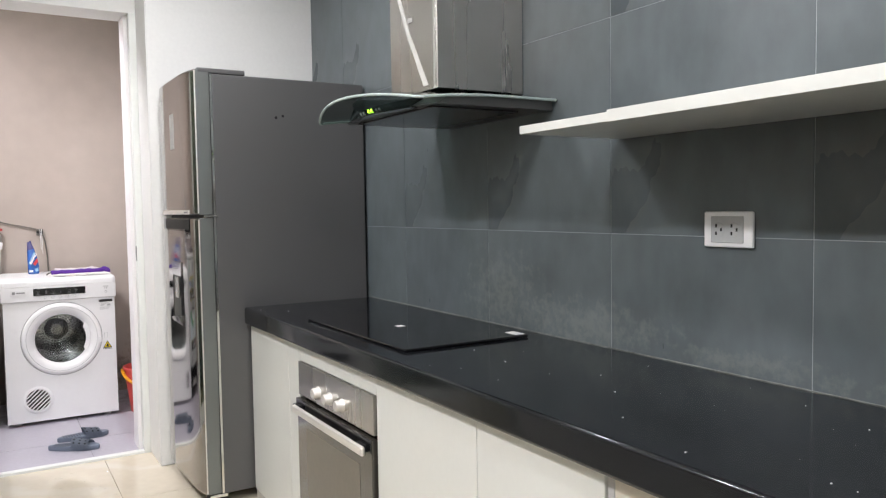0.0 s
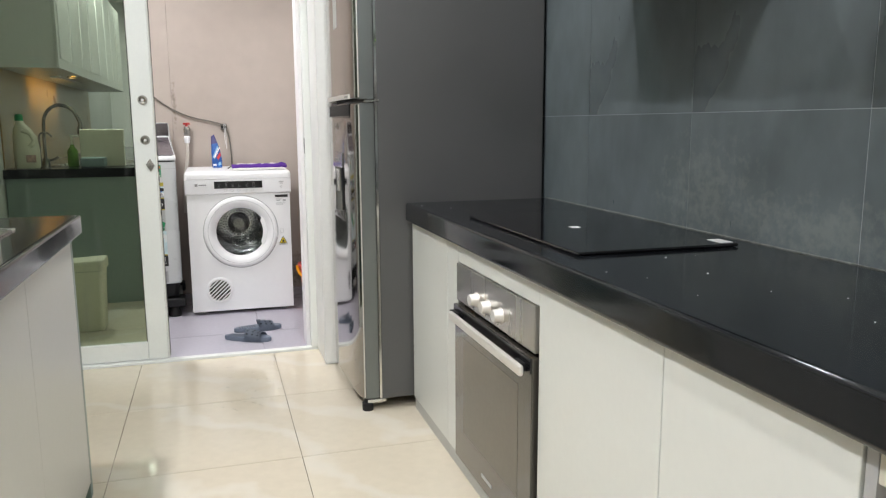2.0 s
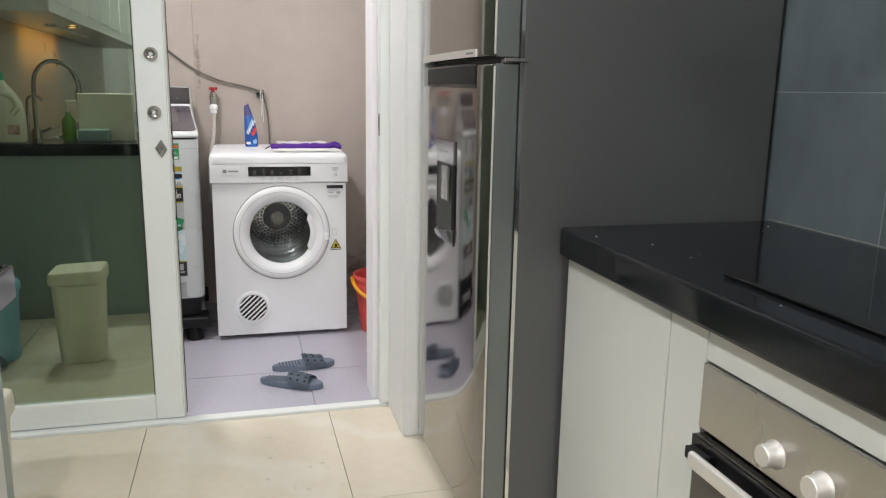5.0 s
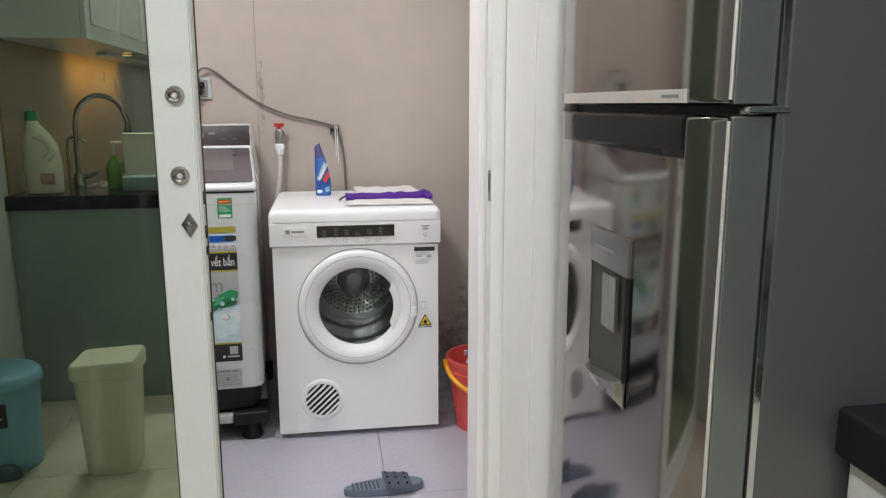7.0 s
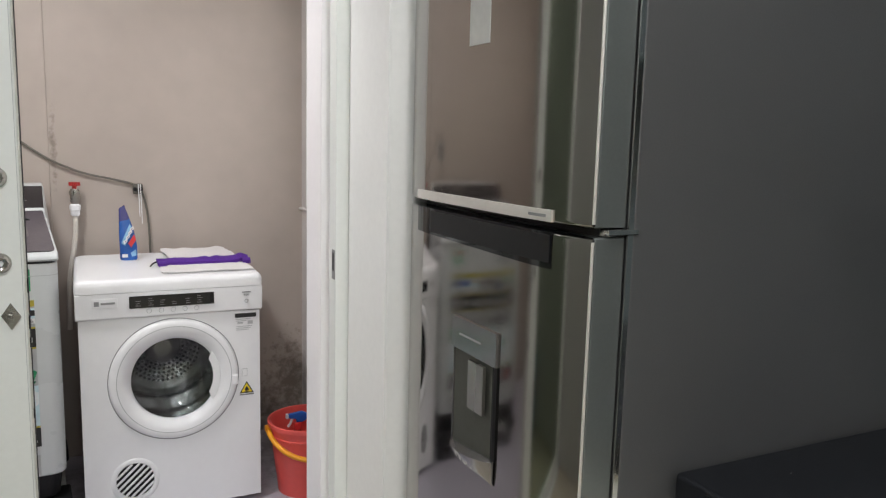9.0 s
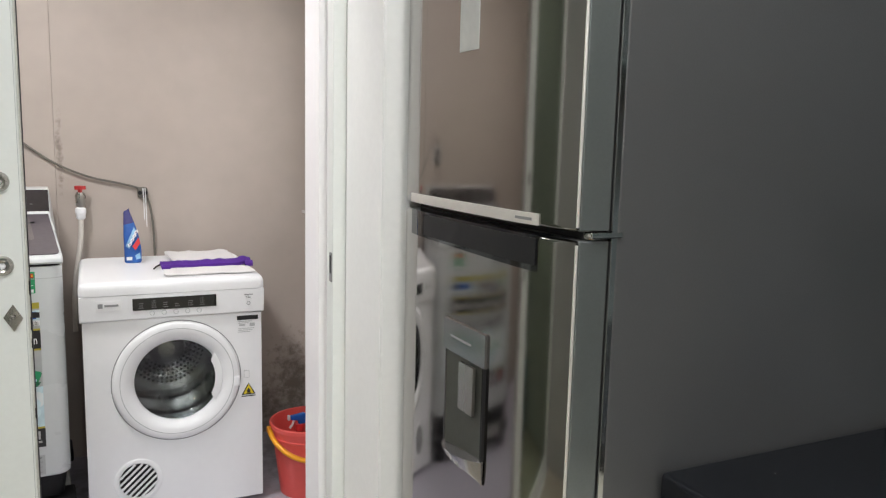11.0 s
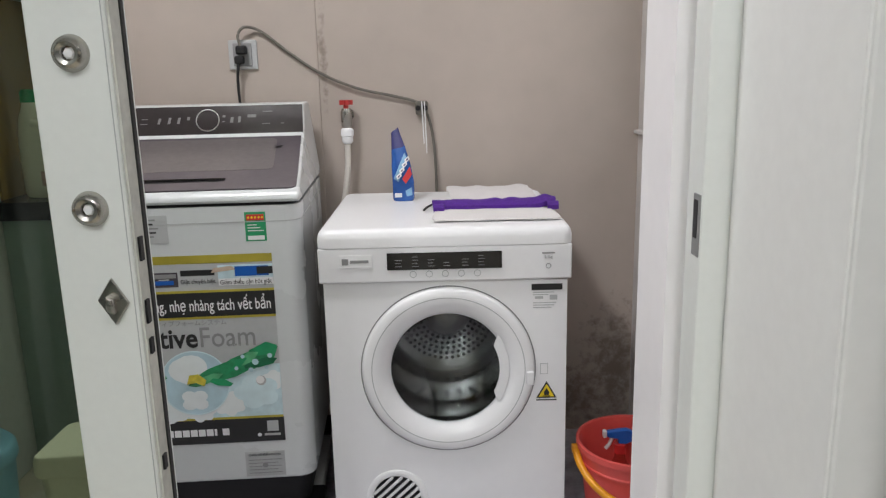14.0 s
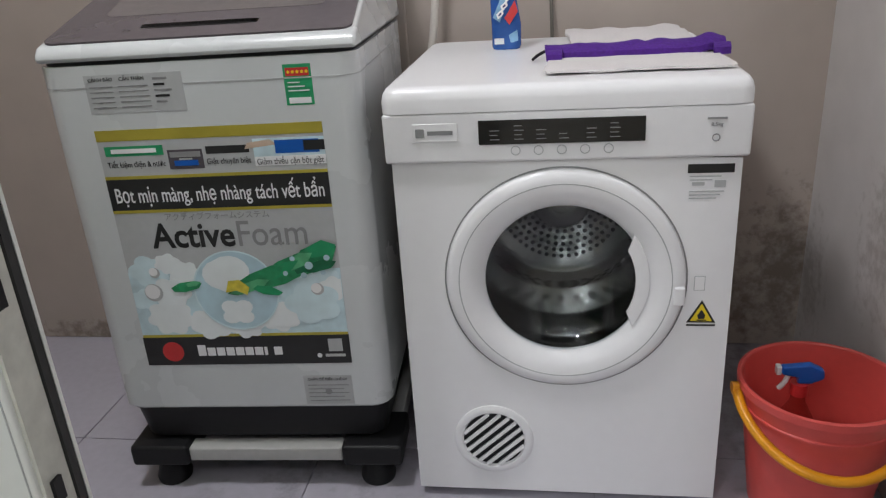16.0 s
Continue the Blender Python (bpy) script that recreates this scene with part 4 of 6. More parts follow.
part("filter", B(1.30, 1.60, 1.52, 2.02, 1.503, 1.5075, bevel=0.002), M_CONSOLE, hood, "dark grease filter")
fas = [(1.285 - 0.06 * (1 - (2 * k / 12 - 1) ** 2), 1.98 - 0.42 * (k - 2) / 8) for k in range(2, 11)]
fascia = part("fascia", loft([[(x - 0.004, y, 1.504) for x, y in fas] + [(x + 0.02, y, 1.504) for x, y in fas[::-1]],
                              [(x + 0.028, y, 1.535) for x, y in fas] + [(x + 0.05, y, 1.535) for x, y in fas[::-1]]]), M_GLOSSBLACK, hood, "black control fascia")
for k, gy in enumerate((1.802, 1.782)):
    part("display_digit", B(1.236, 1.2385, gy, gy + 0.008, 1.514, 1.526), M_LED, fascia, "green lit digit")
for gy in (1.86, 1.84, 1.75, 1.73):
    part("button", B(1.2365, 1.2395, gy, gy + 0.006, 1.516, 1.523), M_MARK, fascia)

# ---- kitchen run on the opposite side, with the sink ----
IX, IE = 0.018, 0.042
sideboard = thing("sink_cabinet", (-0.4, 0.5, 0.0), "white fronted sink cabinets with a dark end panel", "kitchen cabinet")
part("body", B(LX + 0.002, IX - 0.022, NEAR + 0.3, 2.352, 0.06, 0.8005), M_GREYLAM, sideboard)
part("end_panel", B(LX + 0.002, IX - 0.001, 2.353, 2.385, 0.0, 0.8005, bevel=0.001), M_CARCASS, sideboard, "dark green grey end panel")
part("plinth", B(IX - 0.06, IX - 0.045, NEAR + 0.3, 2.352, 0.0, 0.06), M_PLINTH, sideboard)
for k in range(9):
    y1 = 2.351 - 0.56 * k
    part("door", B(IX - 0.021, IX, y1 - 0.5585, y1, 0.05, 0.795, bevel=0.002), M_LAM, sideboard)
counter = thing("sink_worktop", (-0.4, 0.5, 0.785), "polished black granite worktop with an inset sink", "worktop")
SY0, SY1, SKX0, SKX1 = 1.40, 2.11, -0.56, -0.075
for nm, x0, x1, y0, y1 in (("slab", LX + 0.002, IE - 0.014, SY1, 2.415), ("slab", LX + 0.002, IE - 0.014, NEAR + 0.3, SY0), ("slab", LX + 0.002, SKX0, SY0, SY1), ("slab", SKX1, IE - 0.014, SY0, SY1)):
    part(nm, B(x0, x1, y0, y1, 0.801, TOPZ), M_GRANITE, counter)
part("nosing", B(IE - 0.0138, IE, NEAR + 0.3, 2.415, 0.801, TOPZ + 0.0002, bevel=0.006, seg=3), M_GRANITE, counter, "rounded polished front edge")
sink = thing("kitchen_sink", (-0.32, 1.75, 0.84), "stainless steel inset sink in black granite", "sink")
bowl = bmesh.new()
box(bowl, SKX0 + 0.02, SKX1 - 0.02, SY0 + 0.02, SY1 - 0.02, 0.66, 0.665)
for x0, x1, y0, y1 in ((SKX0 + 0.015, SKX0 + 0.02, SY0 + 0.015, SY1 - 0.015), (SKX1 - 0.02, SKX1 - 0.015, SY0 + 0.015, SY1 - 0.015),
                       (SKX0 + 0.015, SKX1 - 0.015, SY0 + 0.015, SY0 + 0.02), (SKX0 + 0.015, SKX1 - 0.015, SY1 - 0.02, SY1 - 0.015)):
    box(bowl, x0, x1, y0, y1, 0.66, TOPZ + 0.003)
part("bowl", bowl, M_STEEL, sink)
rim = bmesh.new()
for x0, x1, y0, y1 in ((SKX0 - 0.01, SKX0 + 0.02, SY0 - 0.01, SY1 + 0.01), (SKX1 - 0.02, SKX1 + 0.01, SY0 - 0.01, SY1 + 0.01),
                       (SKX0 + 0.02, SKX1 - 0.02, SY0 - 0.01, SY0 + 0.02), (SKX0 + 0.02, SKX1 - 0.02, SY1 - 0.02, SY1 + 0.01)):
    box(rim, x0, x1, y0, y1, TOPZ + 0.0005, TOPZ + 0.005)
part("rim", rim, M_STEEL, sink)
part("drain", lathe([(0.0, 0.0), (0.035, 0.0), (0.04, 0.003), (0.045, 0.001)], pose(-0.32, 1.75, 0.666), 24), M_CHROME, sink)

tap = thing("kitchen_tap", (-0.615, 2.02, TOPZ), "tall gooseneck chrome kitchen tap", "tap")
part("base", lathe([(0.0, 0.05), (0.02, 0.05), (0.024, 0.03), (0.028, 0.0), (0.0, 0.0)], pose(-0.615, 2.02, TOPZ + 0.002), 24), M_NICKEL, tap)
part("spout", tube([(-0.615, 2.02, 0.88), (-0.615, 2.02, 1.06), (-0.60, 2.02, 1.18), (-0.53, 2.02, 1.245), (-0.44, 2.02, 1.22), (-0.40, 2.02, 1.14), (-0.40, 2.02, 1.10)], 0.011, 10, 6), M_NICKEL, tap)
part("nozzle", R((-0.40, 2.02, 1.105), (-0.40, 2.02, 1.06), 0.014, 0.016), M_NICKEL, tap)
part("lever", tube([(-0.60, 2.02, 0.89), (-0.565, 2.03, 0.90), (-0.54, 2.03, 0.915)], 0.007, 8), M_NICKEL, tap)
part("filter_spout", tube([(-0.635, 2.08, TOPZ + 0.002), (-0.635, 2.08, 1.02), (-0.625, 2.08, 1.065), (-0.585, 2.08, 1.07), (-0.56, 2.08, 1.045)], 0.006, 8, 6), M_NICKEL, tap, "thin filter spout")

bottle = thing("detergent_bottle", (-0.665, 2.30, TOPZ), "cream plastic detergent bottle with a green cap", "bottle")
lev = []
for z, sx, sy, ox in ((0.002, 0.058, 0.036, 0), (0.012, 0.064, 0.04, 0), (0.10, 0.066, 0.041, 0), (0.17, 0.060, 0.038, -0.004), (0.215, 0.044, 0.03, -0.014),
                      (0.245, 0.024, 0.022, -0.022), (0.262, 0.019, 0.019, -0.024)):
    lev.append([(-0.665 + ox + sx * math.cos(2 * math.pi * k / 24), 2.30 + sy * math.sin(2 * math.pi * k / 24), TOPZ + z) for k in range(24)])
part("body", loft(lev), M_MILK, bottle)
part("grip", tube([(-0.675, 2.30 + 0.030, TOPZ + 0.205), (-0.635, 2.30 + 0.034, TOPZ + 0.19), (-0.618, 2.30 + 0.036, TOPZ + 0.15), (-0.640, 2.30 + 0.038, TOPZ + 0.12)], 0.012, 8, 5), M_MILK, bottle)
part("cap", lathe([(0.0, 0.035), (0.016, 0.035), (0.021, 0.028), (0.022, 0.0), (0.0, 0.0)], pose(-0.689, 2.30, TOPZ + 0.258), 24), M_CAP, bottle, "green screw cap")
part("label", B(-0.662, -0.615, 2.3395, 2.3425, TOPZ + 0.035, TOPZ + 0.075, bevel=0.001), M_PALEPINK, bottle, "pale pink flower print")

bottle.scale = (1.12, 1.12, 1.12)
soap = thing("soap_bottle", (-0.43, 2.17, TOPZ), "green dish soap pump bottle", "bottle")
part("body", lathe([(0.0, 0.002), (0.030, 0.002), (0.033, 0.01), (0.032, 0.10), (0.014, 0.125), (0.012, 0.14), (0.0, 0.14)], pose(-0.43, 2.17, TOPZ), 24), M_SOAP, soap)
part("pump", merge(R((-0.43, 2.17, TOPZ + 0.14), (-0.43, 2.17, TOPZ + 0.19), 0.006), B(-0.44, -0.39, 2.163, 2.177, TOPZ + 0.188, TOPZ + 0.20, bevel=0.003)), M_MILK, soap)
rack = thing("dish_rack", (-0.30, 2.24, TOPZ), "cream dish rack box with a grey teal tray", "dish rack")
part("box", B(-0.38, -0.12, 2.17, 2.20, TOPZ + 0.002, TOPZ + 0.235, bevel=0.006), M_MILK, rack)
part("tray", B(-0.37, -0.23, 2.21, 2.30, TOPZ + 0.002, TOPZ + 0.062, bevel=0.008), M_TRAY, rack, "grey teal plastic tray")

upcab = thing("wall_cabinet", (-0.6, 0.9, 1.46), "white panelled wall cabinets over the sink", "kitchen cabinet")
part("body", B(LX + 0.002, -0.452, -1.2, 2.388, 1.457, 2.25), M_LAM, upcab)
for k in range(8):
    y1 = 2.386 - 0.44 * k
    d = part("door", B(-0.451, -0.432, y1 - 0.436, y1, 1.457, 2.25, bevel=0.002), M_LAM, upcab)
    part("moulding", B(-0.4325, -0.4275, y1 - 0.375, y1 - 0.061, 1.515, 2.19, bevel=0.002), M_LAM, d)
splash = thing("backsplash", (LX, 0.8, TOPZ), "brown glass backsplash under the wall cabinets", "backsplash")
part("sheet", B(LX + 0.0005, LX + 0.008, -1.2, 2.372, TOPZ + 0.001, 1.456), M_BROWN, splash)
spot = thing("cabinet_spotlight", (-0.47, 1.50, 1.45), "small warm spotlight under the wall cabinet", "lamp")
part("ring", lathe([(0.024, 0.0), (0.032, 0.0), (0.032, 0.010), (0.024, 0.010)], pose(-0.50, 1.50, 1.446), 24, True), M_NICKEL, spot)
part("bulb", lathe([(0.0, 0.0), (0.023, 0.002), (0.023, 0.008), (0.0, 0.008)], pose(-0.50, 1.50, 1.447), 24), M_WARM, spot)
light_bar = thing("under_cabinet_light", (-0.60, 1.10, 1.45), "slim warm light bar under the wall cabinets", "lamp")
part("housing", B(-0.63, -0.57, 0.63, 1.57, 1.441, 1.4565, bevel=0.003), M_ALU, light_bar)

switch = thing("light_switch", (LX, 3.12, 1.22), "grey wall switch plate", "switch")
part("plate", B(LX + 0.0005, LX + 0.010, 3.05, 3.17, 1.18, 1.26, bevel=0.003), M_GREYLABEL, switch)
part("rocker", B(LX + 0.009, LX + 0.014, 3.09, 3.13, 1.195, 1.245, bevel=0.002), M_ENAMEL2, switch)


def pedal_bin(at, w, d, h, material, label, lid_label):
    x, y = at
    b = thing("waste_bin", (x, y, 0), label, "waste bin")
    lv = []
    for z, k in ((0.002, 0.80), (0.02, 0.83), (h - 0.055, 0.97), (h - 0.052, 0.97)):
        lv.append([(x + px * k, y + py * k, z) for px, py in rounded(-w / 2, w / 2, -d / 2, d / 2, 0.03)])
    part("body", loft(lv), material, b)
    lid = []
    for z, k in ((-0.050, 1.03), (-0.044, 1.06), (-0.016, 1.06), (-0.004, 1.03), (0.0, 0.98)):
        lid.append([(x + px * k, y + py * k, h + z + (0.05 * (px + w / 2) if z > -0.03 else 0.0)) for px, py in rounded(-w / 2, w / 2, -d / 2, d / 2, 0.022)])
    part("lid", loft(lid), material, b, lid_label)
    part("lid_gap", loft([[(x + px * 0.985, y + py * 0.985, h - 0.0518 + dz) for px, py in rounded(-w / 2, w / 2, -d / 2, d / 2, 0.028)] for dz in (0.0, 0.0016)]), M_BLACK, b)
    return b


def round_bin(at, r, h, material, label):
    x, y = at
    b = thing("waste_bin", (x, y, 0), label, "waste bin")
    part("body", lathe([(0.0, 0.0), (r * 0.86, 0.0), (r * 0.90, 0.008), (r * 0.90, 0.03), (r * 0.88, 0.034), (r * 0.97, h - 0.062), (r * 0.97, h - 0.055), (0.0, h - 0.055)], pose(x, y, 0), 48), material, b)
    part("lid", lathe([(r * 0.9, h - 0.053), (r * 1.03, h - 0.053), (r * 1.05, h - 0.046), (r * 1.03, h - 0.022), (r * 0.93, h - 0.008), (r * 0.55, h - 0.001), (0.0, h)], pose(x, y, 0), 48), material, b, "domed pale blue lid")
    a0, a1 = radians(62), radians(92)
    arc = [(x + (r * 0.945) * math.cos(a0 + (a1 - a0) * k / 8), y + (r * 0.945) * math.sin(a0 + (a1 - a0) * k / 8)) for k in range(9)]
    arc2 = [(x + (r * 0.985) * math.cos(a1 + (a0 - a1) * k / 8), y + (r * 0.985) * math.sin(a1 + (a0 - a1) * k / 8)) for k in range(9)]
    part("sticker", loft([[(u, w, z) for u, w in arc + arc2] for z in (0.175, 0.255)]), M_BLACKPRINT, b, "dark printed sticker")
    part("sticker_print", B(x + 0.012, x + 0.046, y + r * 0.955, y + r * 1.005, 0.205, 0.212), M_MARK, b)
    part("pedal", lathe([(0.0, 0.05), (0.022, 0.046), (0.040, 0.030), (0.046, 0.006), (0.0, 0.006)], pose(x + 0.045, y + r * 0.93, 0) @ Matrix.Diagonal((1, 0.7, 1, 1)), 28), M_PEDAL, b, "dark grey foot pedal")
    return b


b1 = pedal_bin((-0.275, 3.02), 0.195, 0.18, 0.388, M_CREAMBIN, "cream plastic waste bin with a closed lid", "flat sloping cream lid")
b2 = round_bin((-0.648, 2.95), 0.125, 0.345, M_BLUEBIN, "round light blue plastic pedal bin")

for dx, dy, watts in DOWNLIGHTS:
    dl = thing("downlight", (dx, dy, KITCHEN_H), "small round recessed ceiling downlight, out of view", "lamp", "kitchen ceiling downlights")
    part("ring", lathe([(0.068, -0.001), (0.085, -0.001), (0.088, -0.010), (0.068, -0.016)], pose(dx, dy, KITCHEN_H), 32, True), M_ALU, dl)
    part("diffuser", lathe([(0.0, -0.004), (0.067, -0.004), (0.067, -0.001), (0.0, -0.001)], pose(dx, dy, KITCHEN_H), 32), M_LAMP, dl)
ll = thing("laundry_ceiling_lamp", (-0.15, 4.14, LAUNDRY_H), "round white laundry ceiling lamp, added out of view", "lamp")
part("housing", lathe([(0.0, -0.001), (0.16, -0.001), (0.165, -0.02), (0.155, -0.06), (0.0, -0.06)], pose(-0.15, 4.14, LAUNDRY_H), 32), M_ALU, ll)
part("diffuser", lathe([(0.0, -0.061), (0.15, -0.061), (0.14, -0.075), (0.0, -0.082)], pose(-0.15, 4.14, LAUNDRY_H), 32), M_LAMP, ll)

# ---- tumble dryer ----
DX0, DX1, DF, DBK = 0.256, 0.856, 4.578, 5.15
DCX, DCZ = 0.5585, 0.491
dry = thing("tumble_dryer", (0.556, 4.86, 0), "white front-loading tumble dryer with a round glass door", "tumble dryer")
# front sheet with a round hole
shell = bmesh.new()
box(shell, DX0 + 0.010, DX1 - 0.010, DF + 0.02, DBK, 0.022, 0.028)
box(shell, DX0 + 0.010, DX0 + 0.014, DF + 0.02, DBK, 0.022, 0.716)
box(shell, DX1 - 0.014, DX1 - 0.010, DF + 0.02, DBK, 0.022, 0.716)
box(shell, DX0 + 0.010, DX1 - 0.010, DBK - 0.005, DBK, 0.022, 0.83)
part("cabinet", shell, M_ENAMEL, dry)
fr = bmesh.new()
NSEG = 48
hole = [fr.verts.new((DCX + 0.165 * math.cos(2 * math.pi * k / NSEG), DF, DCZ + 0.165 * math.sin(2 * math.pi * k / NSEG))) for k in range(NSEG)]
x0, x1, z0, z1 = DX0 + 0.008, DX1 - 0.008, 0.022, 0.716


def on_edge(a):
    c, s = math.cos(a), math.sin(a)
    k = min(((x1 - DCX) / c if c > 0 else (x0 - DCX) / c) if abs(c) > 1e-9 else 1e9, ((z1 - DCZ) / s if s > 0 else (z0 - DCZ) / s) if abs(s) > 1e-9 else 1e9)
    return DCX + k * c, DCZ + k * s


angles = [2 * math.pi * k / NSEG for k in range(NSEG)]
outer = [fr.verts.new((on_edge(a)[0], DF, on_edge(a)[1])) for a in angles]
for k in range(NSEG):
    fr.faces.new((hole[k], hole[(k + 1) % NSEG], outer[(k + 1) % NSEG], outer[k]))
for cx, cz in ((x0, z0), (x1, z0), (x1, z1), (x0, z1)):
    near = sorted(range(NSEG), key=lambda k: (outer[k].co.x - cx) ** 2 + (outer[k].co.z - cz) ** 2)[:2]
    a, b = sorted(near)
    if b - a == 1 and abs(outer[a].co.x - outer[b].co.x) > 1e-6 and abs(outer[a].co.z - outer[b].co.z) > 1e-6:
        fr.faces.new((outer[a], outer[b], fr.verts.new((cx, DF, cz))))
ext = bmesh.ops.extrude_face_region(fr, geom=list(fr.faces))
bmesh.ops.translate(fr, vec=(0, 0.021, 0), verts=[v for v in ext["geom"] if isinstance(v, bmesh.types.BMVert)])
bmesh.ops.recalc_face_normals(fr, faces=fr.faces)
part("front_panel", fr, M_ENAMEL, dry)
cpan = part("control_panel", prism([(DX0, DF - 0.012, 0.720), (DX0, DF - 0.016, 0.8045), (DX0, DF + 0.05, 0.8045), (DX0, DF + 0.05, 0.718), (DX0, DF, 0.716)],
                                   (DX1 - DX0, 0, 0), 0.004), M_ENAMEL2, dry, "white control panel")
lidp = rounded(DX0 - 0.001, DX1 + 0.001, DF - 0.0165, DBK + 0.004, 0.022)
part("top", loft([[(x, y, 0.8055) for x, y in lidp], [(x, y, 0.826) for x, y in lidp],
                  [(0.556 + (x - 0.556) * 0.992, 4.864 + (y - 4.864) * 0.991, 0.837) for x, y in lidp],
                  [(0.556 + (x - 0.556) * 0.975, 4.864 + (y - 4.864) * 0.972, 0.845) for x, y in lidp],
                  [(0.556 + (x - 0.556) * 0.945, 4.864 + (y - 4.864) * 0.940, 0.849) for x, y in lidp]]), M_ENAMEL2, dry, "white top cover")
PF = DF - 0.0165
dsp = part("display", B(0.419, 0.690, PF - 0.0005, PF + 0.006, 0.750, 0.791, bevel=0.001), M_GLOSSBLACK, cpan, "black display strip")
for k, (ax, rows) in enumerate(((0.438, 3), (0.478, 4), (0.515, 3), (0.552, 2), (0.596, 3), (0.634, 4))):
    for r in range(rows):
        part("marking", B(ax, ax + 0.016 - 0.003 * (r % 2), PF - 0.0012, PF + 0.001, 0.758 + 0.0075 * r, 0.7592 + 0.0075 * r), M_GREYPRINT, dsp)
for bx in (0.480, 0.518, 0.556, 0.594, 0.632):
    part("button", lathe([(0.0068, 0.0), (0.0082, 0.0), (0.0082, 0.0012), (0.0068, 0.0012)], pose(bx, PF + 0.001, 0.739, 90), 20, True), M_GREYLABEL, cpan)
part("maker_plate", B(0.307, 0.384, PF - 0.0002, PF + 0.004, 0.757, 0.788, bevel=0.001), M_WHITEPRINT, cpan)
part("maker_mark", merge(B(0.313, 0.328, PF - 0.0014, PF + 0.001, 0.765, 0.780), B(0.333, 0.376, PF - 0.0014, PF + 0.001, 0.769, 0.776)), M_GREYPRINT, cpan)
part("capacity_text", lettering("8.5kg", 0.018, front(0.800, PF - 0.0006, 0.773)), M_GREYPRINT, cpan)
part("power_button", lathe([(0.005, 0.0), (0.0064, 0.0), (0.0064, 0.0012), (0.005, 0.0012)], pose(0.800, PF + 0.001, 0.752, 90), 20, True), M_GREYPRINT, cpan)
part("marking", B(0.785, 0.815, PF - 0.001, PF + 0.001, 0.782, 0.785), M_GREYPRINT, cpan)

ring = part("door_ring", lathe([(0.141, -0.010), (0.143, -0.007), (0.153, 0.001), (0.164, 0.008), (0.175, 0.0125), (0.190, 0.0145), (0.203, 0.013), (0.2100, 0.007), (0.212, 0.0)],
                               pose(DCX, DF, DCZ, 90), 72), M_ENAMEL2, dry, "thick white door ring")
part("gap", lathe([(0.2122, 0.0), (0.2122, 0.0022), (0.2148, 0.0016), (0.2148, 0.0)], pose(DCX, DF, DCZ, 90), 72), M_GREYPRINT, dry, "dark gap round the door")
part("groove", lathe([(0.186, 0.0140), (0.1872, 0.0146), (0.1885, 0.0141)], pose(DCX, DF, DCZ, 90), 64), M_GREYLABEL, ring)
part("glass", lathe([(0.1415, -0.004), (0.13, -0.008), (0.10, -0.026), (0.06, -0.035), (0.0, -0.040)], pose(DCX, DF, DCZ, 90), 48), M_GLASS, ring, "bowl shaped door glass")
def sector(r0, r1, a0, a1, y, n=16):
    """A flat ring sector facing the room, from angle a0 to a1."""
    arc0 = [(DCX + r1 * math.cos(radians(a0 + (a1 - a0) * k / n)), y, DCZ + r1 * math.sin(radians(a0 + (a1 - a0) * k / n))) for k in range(n + 1)]
    arc1 = [(DCX + r0 * math.cos(radians(a1 - 8 + (a0 - a1 + 16) * k / n)), y, DCZ + r0 * math.sin(radians(a1 - 8 + (a0 - a1 + 16) * k / n))) for k in range(n + 1)]
    return prism(arc0 + arc1, (0, 0.006, 0), 0.0012)


part("hinge_plate", sector(0.126, 0.150, -36, 36, DF - 0.004), M_ENAMEL2, ring, "white inner hinge plate")
part("catch", B(0.748, 0.768, DF - 0.018, DF - 0.008, 0.451, 0.487, bevel=0.004), M_ENAMEL2, ring)
DB = 0.455                            # depth of the drum's rear plate
prof_d = [(0.152, 0.0), (0.160, -0.03), (0.170, -0.045), (0.196, -0.055), (0.201, -0.065), (0.201, -0.13), (0.196, -0.136), (0.193, -0.145), (0.196, -0.154), (0.201, -0.16), (0.201, -0.235),
          (0.196, -0.241), (0.193, -0.25), (0.196, -0.259), (0.201, -0.265), (0.201, -0.39), (0.194, -0.402), (0.190, -0.43), (0.186, -DB), (0.0, -DB)]
drum = part("drum", lathe(prof_d, pose(DCX, DF, DCZ, 90), 72), M_DRUM, dry, "shiny ribbed steel drum")
holes = bmesh.new()
for rr in range(5, 10):
    n = int(rr * 5.6)
    for k in range(n):
        a = 2 * math.pi * (k + 0.5 * (rr % 2)) / n
        px, pz = DCX + 0.0158 * rr * math.cos(a), DCZ + 0.0158 * rr * math.sin(a)
        rod(holes, (px, DF + DB - 0.0012, pz), (px, DF + DB + 0.004, pz), 0.0054, seg=6)
tagged(part("perforations", holes, M_BLACK, drum, "rows of round drum perforations"), kind="stuff")
part("drum_hub", lathe([(0.0, 0.034), (0.008, 0.034), (0.010, 0.030), (0.020, 0.030), (0.022, 0.036), (0.032, 0.036), (0.036, 0.028), (0.058, 0.022), (0.068, 0.010), (0.070, 0.0)], pose(DCX, DF + DB - 0.0005, DCZ, 90), 40), M_NICKEL, drum, "round domed drum hub")
for k in range(3):
    a = radians(120 * k)
    fin = prism([(-0.022, 0.09, 0.203), (0.022, 0.09, 0.203), (0.006, 0.09, 0.182), (-0.006, 0.09, 0.182)], (0, 0.29, 0), 0.004)
    bmesh.ops.transform(fin, matrix=Matrix.Translation((DCX, DF, DCZ)) @ Matrix.Rotation(a, 4, "Y"), verts=fin.verts)
    part("drum_paddle", fin, M_DRUM, drum)
VX, VZ = 0.421, 0.147
